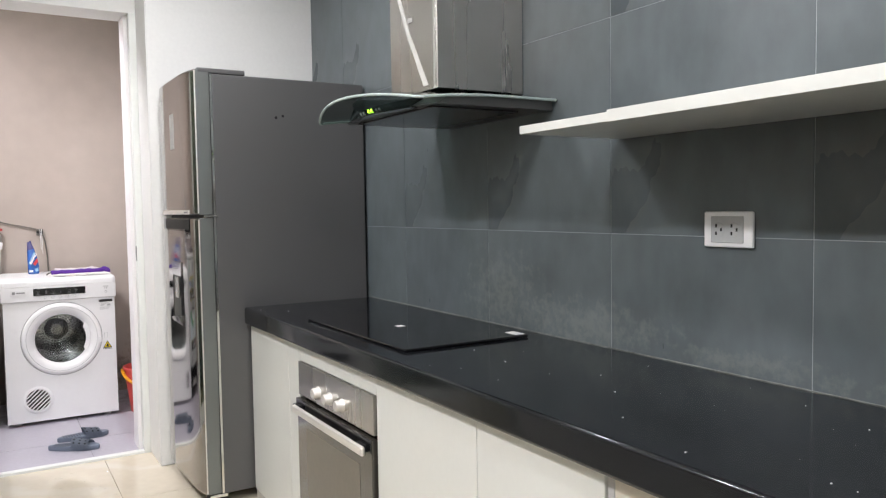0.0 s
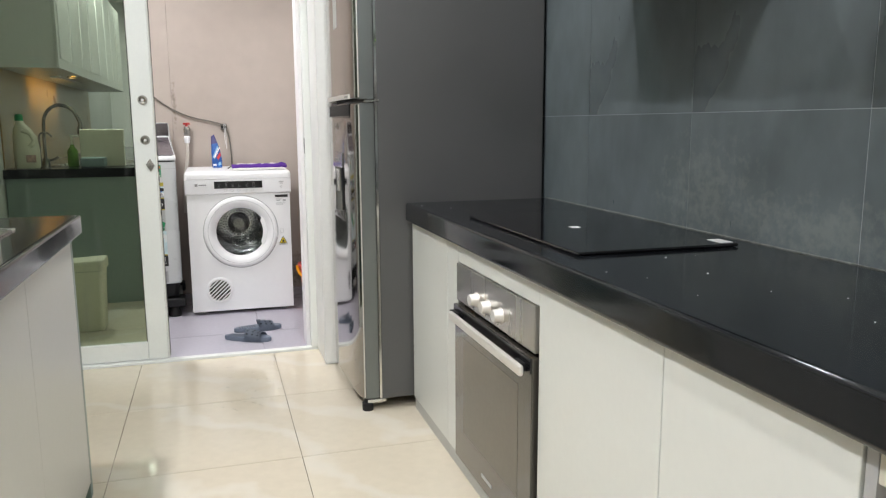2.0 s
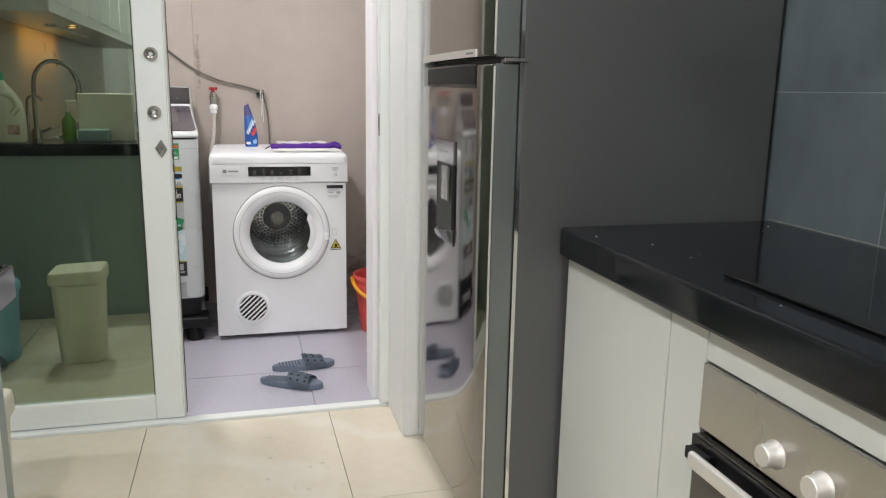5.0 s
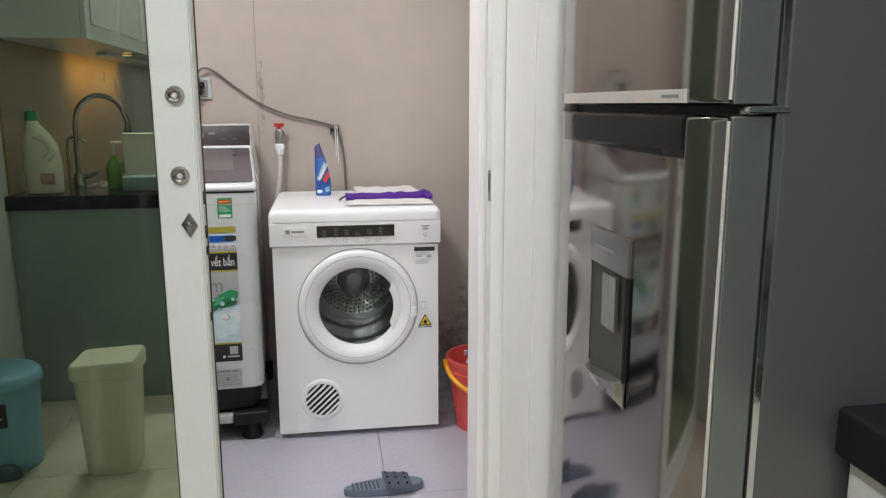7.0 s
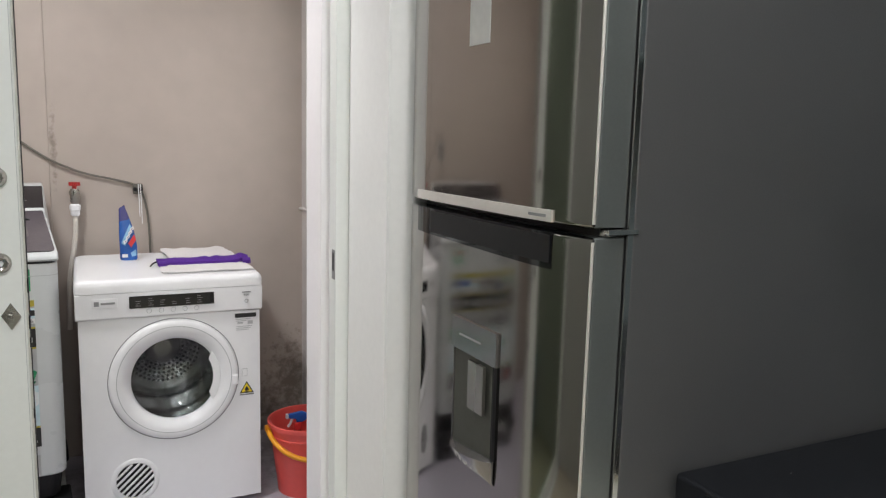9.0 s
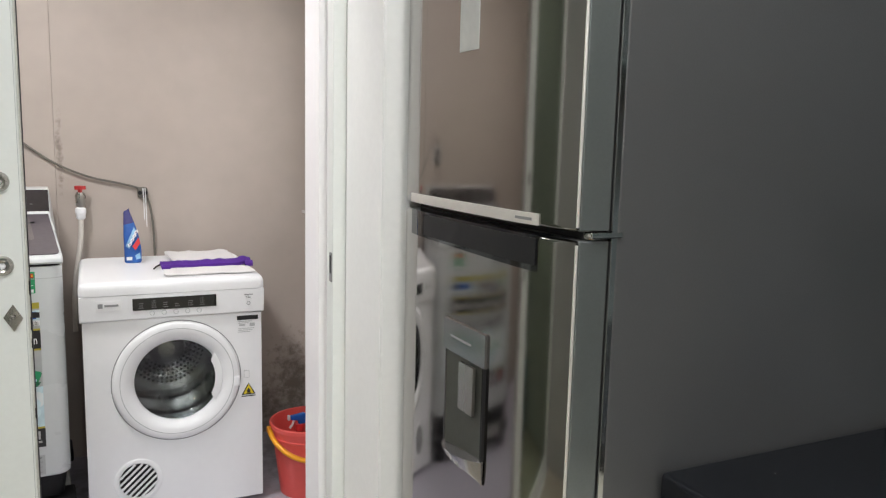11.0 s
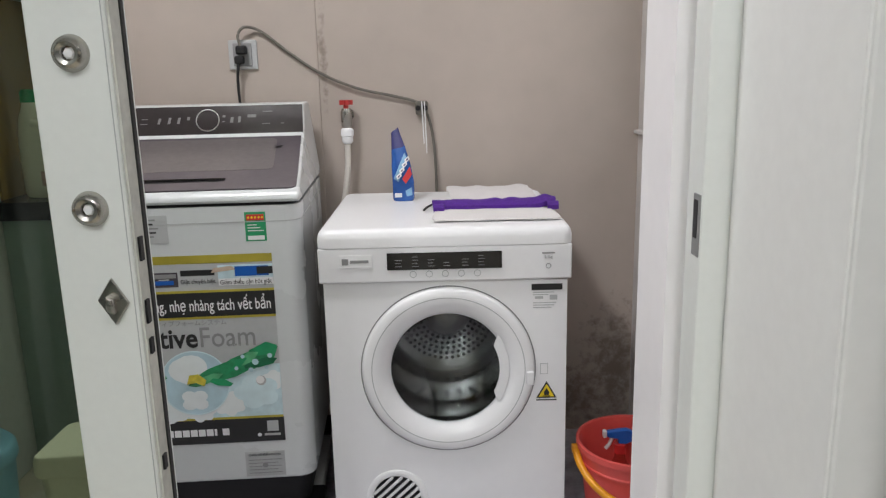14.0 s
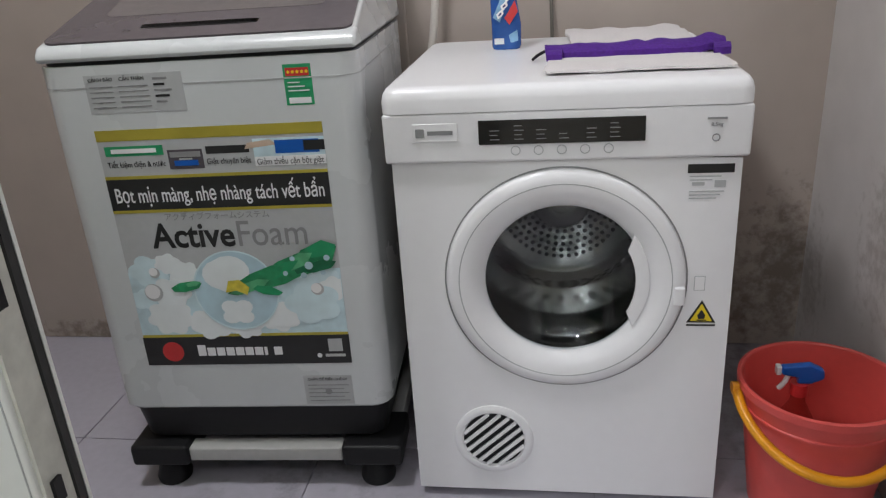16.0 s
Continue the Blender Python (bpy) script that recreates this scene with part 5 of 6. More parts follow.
vent = part("vent", lathe([(0.060, 0.001), (0.063, 0.006), (0.072, 0.007), (0.078, 0.003), (0.078, 0.0)], pose(VX, DF, VZ, 90), 48), M_ENAMEL2, dry, "round slatted vent")
part("vent_back", lathe([(0.0, 0.0008), (0.0605, 0.0008), (0.0605, 0.0)], pose(VX, DF, VZ, 90), 48), M_BLACK, vent)
for k in range(-3, 4):
    off = 0.0165 * k
    half = math.sqrt(max(0.0, 0.060 ** 2 - off ** 2))
    sl = B(-half, half, -0.006, 0.001, -0.0033, 0.0033, bevel=0.0012)
    bmesh.ops.transform(sl, matrix=Matrix.Translation((VX, DF, VZ)) @ Matrix.Rotation(radians(-43), 4, "Y") @ Matrix.Translation((0, -0.001, off)), verts=sl.verts)
    part("slat", sl, M_ENAMEL2, vent)
part("warning_triangle", prism([(0.800, DF - 0.0002, 0.455), (0.775, DF - 0.0002, 0.411), (0.825, DF - 0.0002, 0.411)], (0, -0.0012, 0)), M_BLACKPRINT, dry, "black edged yellow fire warning sticker")
part("warning_fill", prism([(0.800, DF - 0.0014, 0.4485), (0.781, DF - 0.0014, 0.4145), (0.819, DF - 0.0014, 0.4145)], (0, -0.0008, 0)), M_YELLOW, dry)
part("flame", prism([(0.800, DF - 0.0022, 0.437), (0.793, DF - 0.0022, 0.426), (0.795, DF - 0.0022, 0.419), (0.805, DF - 0.0022, 0.419), (0.807, DF - 0.0022, 0.426)], (0, -0.0008, 0)), M_BLACKPRINT, dry)
part("warning_base", B(0.791, 0.809, DF - 0.003, DF - 0.002, 0.4155, 0.4172), M_BLACKPRINT, dry)
part("warning_line", B(0.775, 0.825, DF - 0.0012, DF - 0.0002, 0.404, 0.407), M_BLACKPRINT, dry)
part("sticker_bar", B(0.762, 0.836, DF - 0.0014, DF - 0.0002, 0.689, 0.704), M_BLACKPRINT, dry, "black notice bar")
for sx, sz, sw, sh in ((0.766, 0.682, 0.05, 0.002), (0.766, 0.676, 0.036, 0.002), (0.770, 0.667, 0.020, 0.006), (0.806, 0.664, 0.018, 0.012), (0.766, 0.656, 0.056, 0.002),
                       (0.766, 0.650, 0.050, 0.002), (0.766, 0.644, 0.044, 0.002)):
    part("notice_line", B(sx, sx + sw, DF - 0.0012, DF - 0.0002, sz, sz + sh), M_GREYLABEL, dry)
part("catch_icon", B(0.784, 0.803, DF - 0.0012, DF - 0.0002, 0.474, 0.502, bevel=0.0004), M_GREYLABEL, dry)
part("catch_icon_fill", B(0.7855, 0.8015, DF - 0.0018, DF - 0.0010, 0.4755, 0.5005), M_WHITEPRINT, dry)
for fx, fy in ((DX0 + 0.06, DF + 0.06), (DX1 - 0.06, DF + 0.06), (DX0 + 0.06, DBK - 0.06), (DX1 - 0.06, DBK - 0.06)):
    part("foot", lathe([(0.0, 0.0), (0.02, 0.0), (0.022, 0.006), (0.016, 0.012), (0.016, 0.0215), (0.0, 0.0215)], pose(fx, fy, 0), 16), M_GREYLABEL, dry)

# ---- washing machine, turned a little ----
WX0, WX1, WF, WB = -0.342, 0.222, 4.600, 5.165
wash = thing("washing_machine", (WX1, WF, 0.112), "silver white top-loading washing machine with a printed front sticker", "washing machine")
wb = lambda k, z: [(x, y, z) for x, y in rounded(WX0 - 0.010 + k, WX1 - k, WF + k, WB - k, 0.036, 5)]
part("cabinet", loft([wb(0.006, 0.200), wb(0.0, 0.208), wb(0.0, 0.86), wb(0.0, 0.907)]), M_WASHER, wash)
part("cabinet_seam", loft([wb(-0.0008, 0.868), wb(-0.0008, 0.870)]), M_GREYLABEL, wash)
part("base", loft([wb(0.03, 0.112), wb(0.022, 0.12), wb(0.012, 0.1995)]), M_BLACK, wash, "black plastic base")
part("lid_gap", loft([wb(0.006, 0.9072), wb(0.006, 0.9135)]), M_BLACK, wash)


def taper(bm):
    """Leans the raised rear of the top a little aside and draws in the left end of the console."""
    for v in bm.verts:
        rise = min(max((v.co.z - 0.912) / 0.10, 0.0), 1.0)
        back = min(max((v.co.y - WF) / 0.42, 0.0), 1.0)
        end = min(max((v.co.y - WF - 0.36) / 0.06, 0.0), 1.0)
        left = min(max((WX1 - v.co.x) / (WX1 - WX0), 0.0), 1.0)
        v.co.x += rise * (-0.026 * back + 0.050 * end * left)
    return bm


prof = [(WF - 0.004, 0.914), (WF - 0.004, 0.928), (WF + 0.009, 0.9412), (WF + 0.375, 1.036), (WF + 0.395, 1.052), (WF + 0.425, 1.122), (WF + 0.45, 1.130), (WB, 1.130), (WB, 0.914)]
tp = part("top_frame", taper(prism([(WX0 - 0.003, y, z) for y, z in prof], (WX1 - WX0 + 0.006, 0, 0), 0.009, 3)), M_WASHER, wash, "white sloping top frame")
sl = Vector((0, 0.363, 0.094)).normalized()
up = Vector((0, -sl.z, sl.y))


def on_slope(x0, x1, a, b, proud, thick, bevel=0.001):
    """A plate on the sloping lid, from a to b metres up the slope."""
    p = Vector((0, WF + 0.012, 0.942))
    pts = []
    for u, w in rounded(x0, x1, a, b, 0.02, 4):
        pts.append(p + Vector((u, 0, 0)) + sl * w + up * proud)
    return taper(prism(pts, up * thick))


lid = part("lid", on_slope(WX0 + 0.005, WX1 - 0.006, 0.003, 0.398, -0.001, 0.0045), M_LIDGREY, wash, "dark tinted lid")
part("lid_window", on_slope(WX0 + 0.075, WX1 - 0.070, 0.125, 0.365, 0.0036, 0.0004), M_LIDLIGHT, lid)
part("lid_handle", on_slope(WX0 + 0.170, WX1 - 0.180, 0.052, 0.074, 0.0036, 0.0008), M_BLACK, lid, "dark handle slot")
part("lid_dot", on_slope(WX1 - 0.072, WX1 - 0.055, 0.285, 0.300, 0.0036, 0.0006), M_BLACK, lid)
cs = Vector((0, 0.03, 0.07)).normalized()
cn = Vector((0, -cs.z, cs.y))


def on_console(u0, u1, a, b, proud=0.0022, thick=0.0008, r=0.0):
    p = Vector((0, WF + 0.395, 1.052))
    return taper(prism([p + Vector((u, 0, 0)) + cs * w + cn * proud for u, w in ((u0, a), (u1, a), (u1, b), (u0, b))], cn * thick))


con = part("console", on_console(WX0 + 0.002, WX1 - 0.001, -0.014, 0.080, -0.001, 0.003), M_CONSOLE, wash, "dark control console")
kx = -0.068
part("dial_ring", lathe([(0.030, 0.0), (0.033, 0.0), (0.033, 0.0016), (0.030, 0.0016)],
                        Matrix.Translation(Vector((kx, WF + 0.395, 1.052)) + cs * 0.038 + cn * 0.002) @ cn.to_track_quat("Z", "Y").to_matrix().to_4x4(), 36, True), M_CHROME, con)
for u, a, w, h in ((-0.30, 0.058, 0.02, 0.004), (-0.26, 0.044, 0.03, 0.003), (-0.26, 0.030, 0.034, 0.003), (-0.21, 0.030, 0.012, 0.028), (-0.18, 0.030, 0.012, 0.030), (-0.152, 0.030, 0.012, 0.030),
                   (-0.125, 0.040, 0.012, 0.016), (-0.02, 0.032, 0.014, 0.004), (-0.02, 0.046, 0.014, 0.010), (0.005, 0.030, 0.014, 0.026), (0.028, 0.030, 0.012, 0.030), (0.055, 0.044, 0.042, 0.014),
                   (0.10, 0.060, 0.05, 0.003), (0.10, 0.024, 0.04, 0.003), (0.155, 0.024, 0.018, 0.003)):
    part("marking", on_console(u, u + w * 0.6, a, a + h * 0.6), M_DIMPRINT, con)

# printed front sticker
SF = WF
st = thing("front_sticker", (WX1, WF, 0.112), "large printed advertising sticker on the washing machine", "sticker")


def flat(x0, x1, z0, z1, proud, thick=0.0006):
    return B(x0, x1, SF - proud - thick, SF - proud, z0, z1)


def shard_box(cx, cz, rx, rz, proud):
    """A small slanted blot of print."""
    return prism([(cx - rx, SF - proud, cz - rz), (cx + rx, SF - proud, cz - 0.2 * rz), (cx + 0.6 * rx, SF - proud, cz + rz), (cx - 0.8 * rx, SF - proud, cz + 0.4 * rz)], (0, -0.0003, 0))


part("sheet", flat(-0.268, 0.150, 0.372, 0.790, 0.0), M_GREYLABEL, st, "silver grey sticker sheet")
part("gold_band", flat(-0.268, 0.150, 0.772, 0.792, 0.0006), M_GOLD, st)
part("gold_line", flat(-0.268, 0.150, 0.700, 0.706, 0.0006), M_GOLD, st)
part("gold_line", flat(-0.268, 0.150, 0.634, 0.640, 0.0006), M_GOLD, st)
part("gold_line", flat(-0.268, 0.150, 0.370, 0.376, 0.0006), M_GOLD, st)
part("green_plate", flat(-0.257, -0.147, 0.744, 0.762, 0.0006), M_GREENLABEL, st)
part("brand_bar", flat(-0.245, -0.160, 0.749, 0.757, 0.0012), M_WHITEPRINT, st)
part("photo", flat(-0.140, -0.075, 0.716, 0.752, 0.0006), M_LIDGREY, st, "dark tub photo")
part("photo_detail", flat(-0.130, -0.085, 0.722, 0.732, 0.0012), M_BLUE, st)
part("brand_bar", flat(-0.068, 0.012, 0.742, 0.756, 0.0006), M_BLACKPRINT, st)
part("photo", flat(0.020, 0.150, 0.716, 0.766, 0.0006), M_FOAM, st, "pale washing photo")
part("photo_detail", flat(0.060, 0.140, 0.738, 0.762, 0.0010), M_BLUE, st)
part("photo_detail", flat(0.112, 0.150, 0.742, 0.760, 0.0013), M_BLACKPRINT, st)
part("photo_detail", flat(-0.136, -0.079, 0.738, 0.748, 0.0012), M_GREYPRINT, st)
part("photo_detail", flat(-0.120, -0.095, 0.733, 0.736, 0.0014), M_MARK, st)
part("photo_detail", shard_box(0.034, 0.756, 0.030, 0.008, 0.0012), M_SKIN, st, "blurred pale print")
part("photo_detail", flat(0.020, 0.150, 0.716, 0.733, 0.0009), M_WHITEPRINT, st)
part("text", lettering("Tiết kiệm điện & nước", 0.110, front(-0.202, SF - 0.0008, 0.728), 1.3), M_BLACKPRINT, st)
part("text", lettering("Giặt chuyên biệt", 0.082, front(-0.028, SF - 0.0008, 0.727), 1.3), M_BLACKPRINT, st)
part("text", lettering("Giảm thiểu cặn bột giặt", 0.122, front(0.085, SF - 0.0016, 0.724), 1.3), M_BLACKPRINT, st)
part("slogan_bar", flat(-0.268, 0.150, 0.640, 0.700, 0.0008), M_BLACKPRINT, st, "black slogan bar")
part("text", lettering("Bọt mịn màng, nhẹ nhàng tách vết bẩn", 0.395, front(-0.058, SF - 0.0018, 0.669), 1.6, 0.006), M_WHITEPRINT, st)
part("text", lettering("アクティブフォームシステム", 0.200, front(-0.070, SF - 0.0010, 0.625)), M_GREYPRINT, st)
part("text", lettering("Active", 0.163, front(-0.124, SF - 0.0008, 0.587), 1.10, 0.022), M_BLACKPRINT, st)
part("text", lettering("Foam", 0.132, front(0.030, SF - 0.0008, 0.587), 1.15, 0.004), M_GREYPRINT, st)
part("text", lettering("SYSTEM", 0.064, front(0.066, SF - 0.0008, 0.560)), M_MARK, st)
part("picture", flat(-0.268, 0.150, 0.376, 0.512, 0.0006), M_FOAM, st, "pale blue water picture")


def blob(cx, cz, r, lobes, depth, proud, lift=0.0):
    """A flat cloud with a scalloped rim."""
    pts = []
    for k in range(6 * lobes):
        a = 2 * math.pi * k / (6 * lobes)
        rr = r * (1 - depth + depth * abs(math.sin(lobes * a / 2 + lift)))
        pts.append((min(max(cx + 1.25 * rr * math.cos(a), -0.267), 0.149), SF - proud, cz + rr * math.sin(a)))
    return prism(pts, (0, -0.0002, 0))


for k, (cx, cz, rr) in enumerate(((-0.225, 0.515, 0.034), (-0.185, 0.530, 0.022), (-0.155, 0.508, 0.028), (0.105, 0.500, 0.034), (0.135, 0.470, 0.026), (0.02, 0.412, 0.034),
                                  (-0.245, 0.455, 0.024), (-0.19, 0.468, 0.034), (-0.20, 0.415, 0.040), (0.09, 0.440, 0.046), (-0.12, 0.400, 0.036), (-0.05, 0.395, 0.030))):
    part("foam_cloud", blob(cx, cz, rr, 5 + k % 3, 0.22, 0.0013 + 0.00008 * k, 0.7 * k), M_FOAMW if k % 3 else M_FOAMB, st, "white printed foam cloud")
part("bubble", R((-0.058, SF - 0.0024, 0.470), (-0.058, SF - 0.0029, 0.470), 0.084, seg=56), M_BUBBLE, st, "large printed bubble")
part("bubble_shine", blob(-0.070, 0.505, 0.040, 3, 0.12, 0.0030), M_FOAMW, st)
part("bubble_shine", blob(-0.062, 0.425, 0.030, 4, 0.3, 0.0030), M_FOAMW, st)
part("bubble_rim", lathe([(0.0815, 0.0), (0.0845, 0.0), (0.0845, 0.0003), (0.0815, 0.0003)], pose(-0.058, SF - 0.0030, 0.470, 90), 56, True), M_FOAMB, st)
for k, (cx, cz, rr) in enumerate(((-0.224, 0.470, 0.0185), (-0.214, 0.512, 0.0105), (0.102, 0.470, 0.0125))):
    part("small_bubble", R((cx, SF - 0.0024, cz), (cx, SF - 0.0028, cz), rr, seg=28), M_GREYLABEL, st, "small printed bubble")
    part("small_bubble_shine", R((cx - 0.002, SF - 0.0028, cz + 0.002), (cx - 0.002, SF - 0.0031, cz + 0.002), rr * 0.82, seg=28), M_WHITEPRINT, st)
rg = random.Random(3)


def shard(cx, cz, rx, rz, lean, n, proud):
    """A crumpled facet of printed cloth, cut straight."""
    pts = []
    for k in range(n):
        a = 2 * math.pi * (k + 0.25 * rg.random()) / n
        u, w = rx * math.cos(a), rz * math.sin(a)
        pts.append((min(cx + u, 0.149), SF - proud, min(cz + w + lean * u, 0.574)))
    return prism(pts, (0, -0.0002, 0))


CLOTH = ((0.060, 0.516, 0.092, 0.026, 0.42, 7, M_LEAF), (0.105, 0.535, 0.046, 0.030, 0.35, 6, M_LEAF), (0.118, 0.552, 0.030, 0.018, 0.2, 5, M_GREENLABEL), (0.072, 0.528, 0.030, 0.016, 0.5, 5, M_LEAFPALE),
         (0.040, 0.512, 0.034, 0.013, 0.5, 5, M_GREENLABEL), (0.112, 0.518, 0.034, 0.012, 0.2, 6, M_LEAFDARK), (-0.015, 0.492, 0.060, 0.018, 0.45, 8, M_LEAF), (-0.030, 0.478, 0.042, 0.012, 0.3, 6, M_LEAFPALE),
         (0.005, 0.470, 0.030, 0.010, -0.2, 6, M_GREENLABEL), (-0.155, 0.482, 0.032, 0.011, 0.15, 7, M_LEAF), (-0.140, 0.488, 0.016, 0.006, 0.2, 5, M_LEAFPALE), (0.080, 0.512, 0.020, 0.007, 0.3, 5, M_LEAFDARK))
for k, (cx, cz, rx, rz, lean, n, m2) in enumerate(CLOTH):
    part("green_cloth", shard(cx, cz, rx, rz, lean, n, 0.0032 + 0.00012 * k), m2, st, "green printed cloth")
for cx, cz, rr in ((0.092, 0.520, 0.008), (0.062, 0.535, 0.005), (0.128, 0.535, 0.006), (0.045, 0.505, 0.005), (0.118, 0.505, 0.005), (0.080, 0.500, 0.006)):
    part("small_bubble", R((cx, SF - 0.0047, cz), (cx, SF - 0.0050, cz), rr, seg=16), M_BUBBLE, st)
part("yellow_cloth", prism([(-0.078, SF - 0.0052, 0.468), (-0.070, SF - 0.0052, 0.492), (-0.048, SF - 0.0052, 0.494), (-0.030, SF - 0.0052, 0.478), (-0.036, SF - 0.0052, 0.462), (-0.056, SF - 0.0052, 0.472)], (0, -0.0003, 0)), M_YELLOWPRINT, st)
part("maker_bar", flat(-0.270, 0.151, 0.306, 0.370, 0.0004), M_BLACKPRINT, st, "black maker bar")
part("red_seal", R((-0.212, SF - 0.0009, 0.337), (-0.212, SF - 0.0016, 0.337), 0.022, seg=32), M_RED, st)
for k in range(9):
    mx = -0.160 + 0.0196 * k
    part("maker_name_shape", flat(mx, mx + (0.0165 if k != 7 else 0.006), 0.327, 0.351 if k == 0 else 0.345, 0.0010), M_WHITEPRINT, st)
part("phone_line", flat(0.100, 0.140, 0.321, 0.327, 0.0010), M_MARK, st)
part("code_square", flat(0.108, 0.136, 0.333, 0.361, 0.0010), M_GREYLABEL, st, "small grey printed square")
part("phone_dot", R((0.088, SF - 0.0009, 0.324), (0.088, SF - 0.0016, 0.324), 0.005, seg=16), M_WHITEPRINT, st)

lab = thing("caution_label", (WX1, WF, 0.112), "grey printed caution label on the washing machine", "label")
part("sheet", flat(-0.265, -0.087, 0.822, 0.890, 0.0), M_GREYLABEL, lab)
part("text", lettering("CẢNH BÁO", 0.045, front(-0.235, SF - 0.0008, 0.883)), M_BLACKPRINT, lab)
part("text", lettering("CẨN THẬN", 0.045, front(-0.178, SF - 0.0008, 0.883)), M_BLACKPRINT, lab)
for k in range(5):
    part("line", flat(-0.258, -0.215, 0.832 + 0.009 * k, 0.834 + 0.009 * k, 0.0006), M_GREYPRINT, lab)
    part("line", flat(-0.205, -0.150, 0.832 + 0.009 * k, 0.834 + 0.009 * k, 0.0006), M_GREYPRINT, lab)
    part("line", flat(-0.140, -0.120 + 0.006 * (k % 3), 0.838 + 0.010 * k, 0.842 + 0.010 * k, 0.0006), M_BLACKPRINT if k % 2 else M_GREYPRINT, lab)
en = thing("energy_label", (WX1, WF, 0.112), "green energy label with red stars", "label")
part("sheet", flat(0.093, 0.142, 0.822, 0.892, 0.0), M_GREENLABEL, en)
part("band", flat(0.097, 0.138, 0.872, 0.886, 0.0006), M_RED, en)
for k in range(5):
    part("star", R((0.102 + 0.008 * k, SF - 0.0012, 0.879), (0.102 + 0.008 * k, SF - 0.0016, 0.879), 0.003, seg=5), M_YELLOW, en)
for k in range(3):
    part("line", flat(0.099, 0.136 - 0.008 * k, 0.846 + 0.007 * k, 0.848 + 0.007 * k, 0.0006), M_WHITEPRINT, en)
part("foot_note", flat(0.098, 0.137, 0.825, 0.835, 0.0006), M_WHITEPRINT, en)
nl = thing("rating_label", (WX1, WF, 0.112), "small grey rating label near the machine base", "label")
part("sheet", flat(0.047, 0.146, 0.210, 0.277, 0.0), M_GREYLABEL, nl)
part("text", lettering("CHÂN ĐẾ ĐIỀU CHỈNH", 0.080, front(0.096, SF - 0.0008, 0.270)), M_BLACKPRINT, nl)
for k in range(5):
    part("line", flat(0.055, 0.138 - 0.01 * (k % 2), 0.218 + 0.009 * k, 0.2195 + 0.009 * k, 0.0006), M_GREYPRINT, nl)
part("icon", R((0.096, SF - 0.0010, 0.240), (0.096, SF - 0.0014, 0.240), 0.007, seg=16), M_GREYPRINT, nl)
TURN_W = radians(3.2)
for ob in (wash, st, lab, en, nl):
    ob.rotation_euler = (0, 0, TURN_W)
    ob.location.x -= 0.008

cart = thing("appliance_stand", (WX1, WF, 0), "dark extendable appliance stand on round feet", "appliance stand")
for nm, xa, xb, ya, yb in (("corner", WX0 - 0.012, WX0 + 0.115, WF - 0.012, WF + 0.12), ("corner", WX1 - 0.115, WX1 + 0.012, WF - 0.012, WF + 0.12),
                           ("corner", WX0 - 0.03, WX0 + 0.13, WB - 0.13, WB), ("corner", WX1 - 0.14, WX1 + 0.02, WB - 0.13, WB)):
    part(nm, B(xa, xb, ya, yb, 0.062, 0.111, bevel=0.008), M_BLACK, cart)
    part("foot", lathe([(0.0, 0.0), (0.036, 0.0), (0.038, 0.01), (0.030, 0.035), (0.022, 0.0615), (0.0, 0.0615)], pose((xa + xb) / 2, ya + 0.05, 0), 24), M_BLACK, cart)
for ya in (WF - 0.004, WB - 0.06):
    part("bar", B(WX0 + 0.1155, WX1 - 0.1155, ya, ya + 0.04, 0.070, 0.102, bevel=0.004), M_PLINTH, cart, "grey metal cross bar")
for xa in (WX0 - 0.015, WX1 - 0.045):
    part("bar", B(xa, xa + 0.045, WF + 0.121, WB - 0.131, 0.066, 0.102, bevel=0.004), M_PLINTH, cart)
cart.rotation_euler = (0, 0, TURN_W)
cart.location.x -= 0.008

# ---- laundry things ----
sk = thing("laundry_socket", (-0.042, LB - 0.007, 1.272), "grey wall socket with two plugs in it", "socket")
SYF = LB - 0.007
part("plate", B(-0.085, 0.002, SYF - 0.010, SYF - 0.0005, 1.228, 1.316, bevel=0.004), M_GREYLABEL, sk)
part("insert", B(-0.070, -0.013, SYF - 0.014, SYF - 0.009, 1.238, 1.306, bevel=0.003), M_GREYPRINT, sk)
plug1 = thing("power_plug", (-0.040, SYF - 0.02, 1.29), "black plug of the grey dryer cable", "plug")
part("plug", B(-0.055, -0.024, SYF - 0.046, SYF - 0.0145, 1.272, 1.298, bevel=0.006), M_BLACK, plug1)
part("cable", tube([(-0.040, SYF - 0.040, 1.296), (-0.046, SYF - 0.034, 1.33), (-0.025, SYF - 0.025, 1.352), (0.02, SYF - 0.012, 1.338), (0.10, SYF - 0.010, 1.275), (0.19, SYF - 0.008, 1.213), (0.30, LB - 0.014, 1.165),
                    (0.42, LB - 0.012, 1.137), (0.49, LB - 0.012, 1.115), (0.52, LB - 0.012, 1.07), (0.535, LB - 0.012, 0.98), (0.540, LB - 0.014, 0.84), (0.54, LB - 0.02, 0.60)], 0.0043, 8, 8), M_CABLE, plug1, "grey sagging cable")
plug2 = thing("power_plug", (-0.050, SYF - 0.02, 1.25), "black plug of the washing machine cable", "plug")
part("plug", B(-0.062, -0.034, SYF - 0.042, SYF - 0.0145, 1.244, 1.268, bevel=0.006), M_BLACK, plug2)
part("cable", tube([(-0.050, SYF - 0.035, 1.246), (-0.056, SYF - 0.035, 1.20), (-0.056, SYF - 0.030, 1.13), (-0.05, SYF - 0.02, 1.02), (-0.05, SYF - 0.015, 0.90)], 0.0045, 8, 6), M_BLACK, plug2)
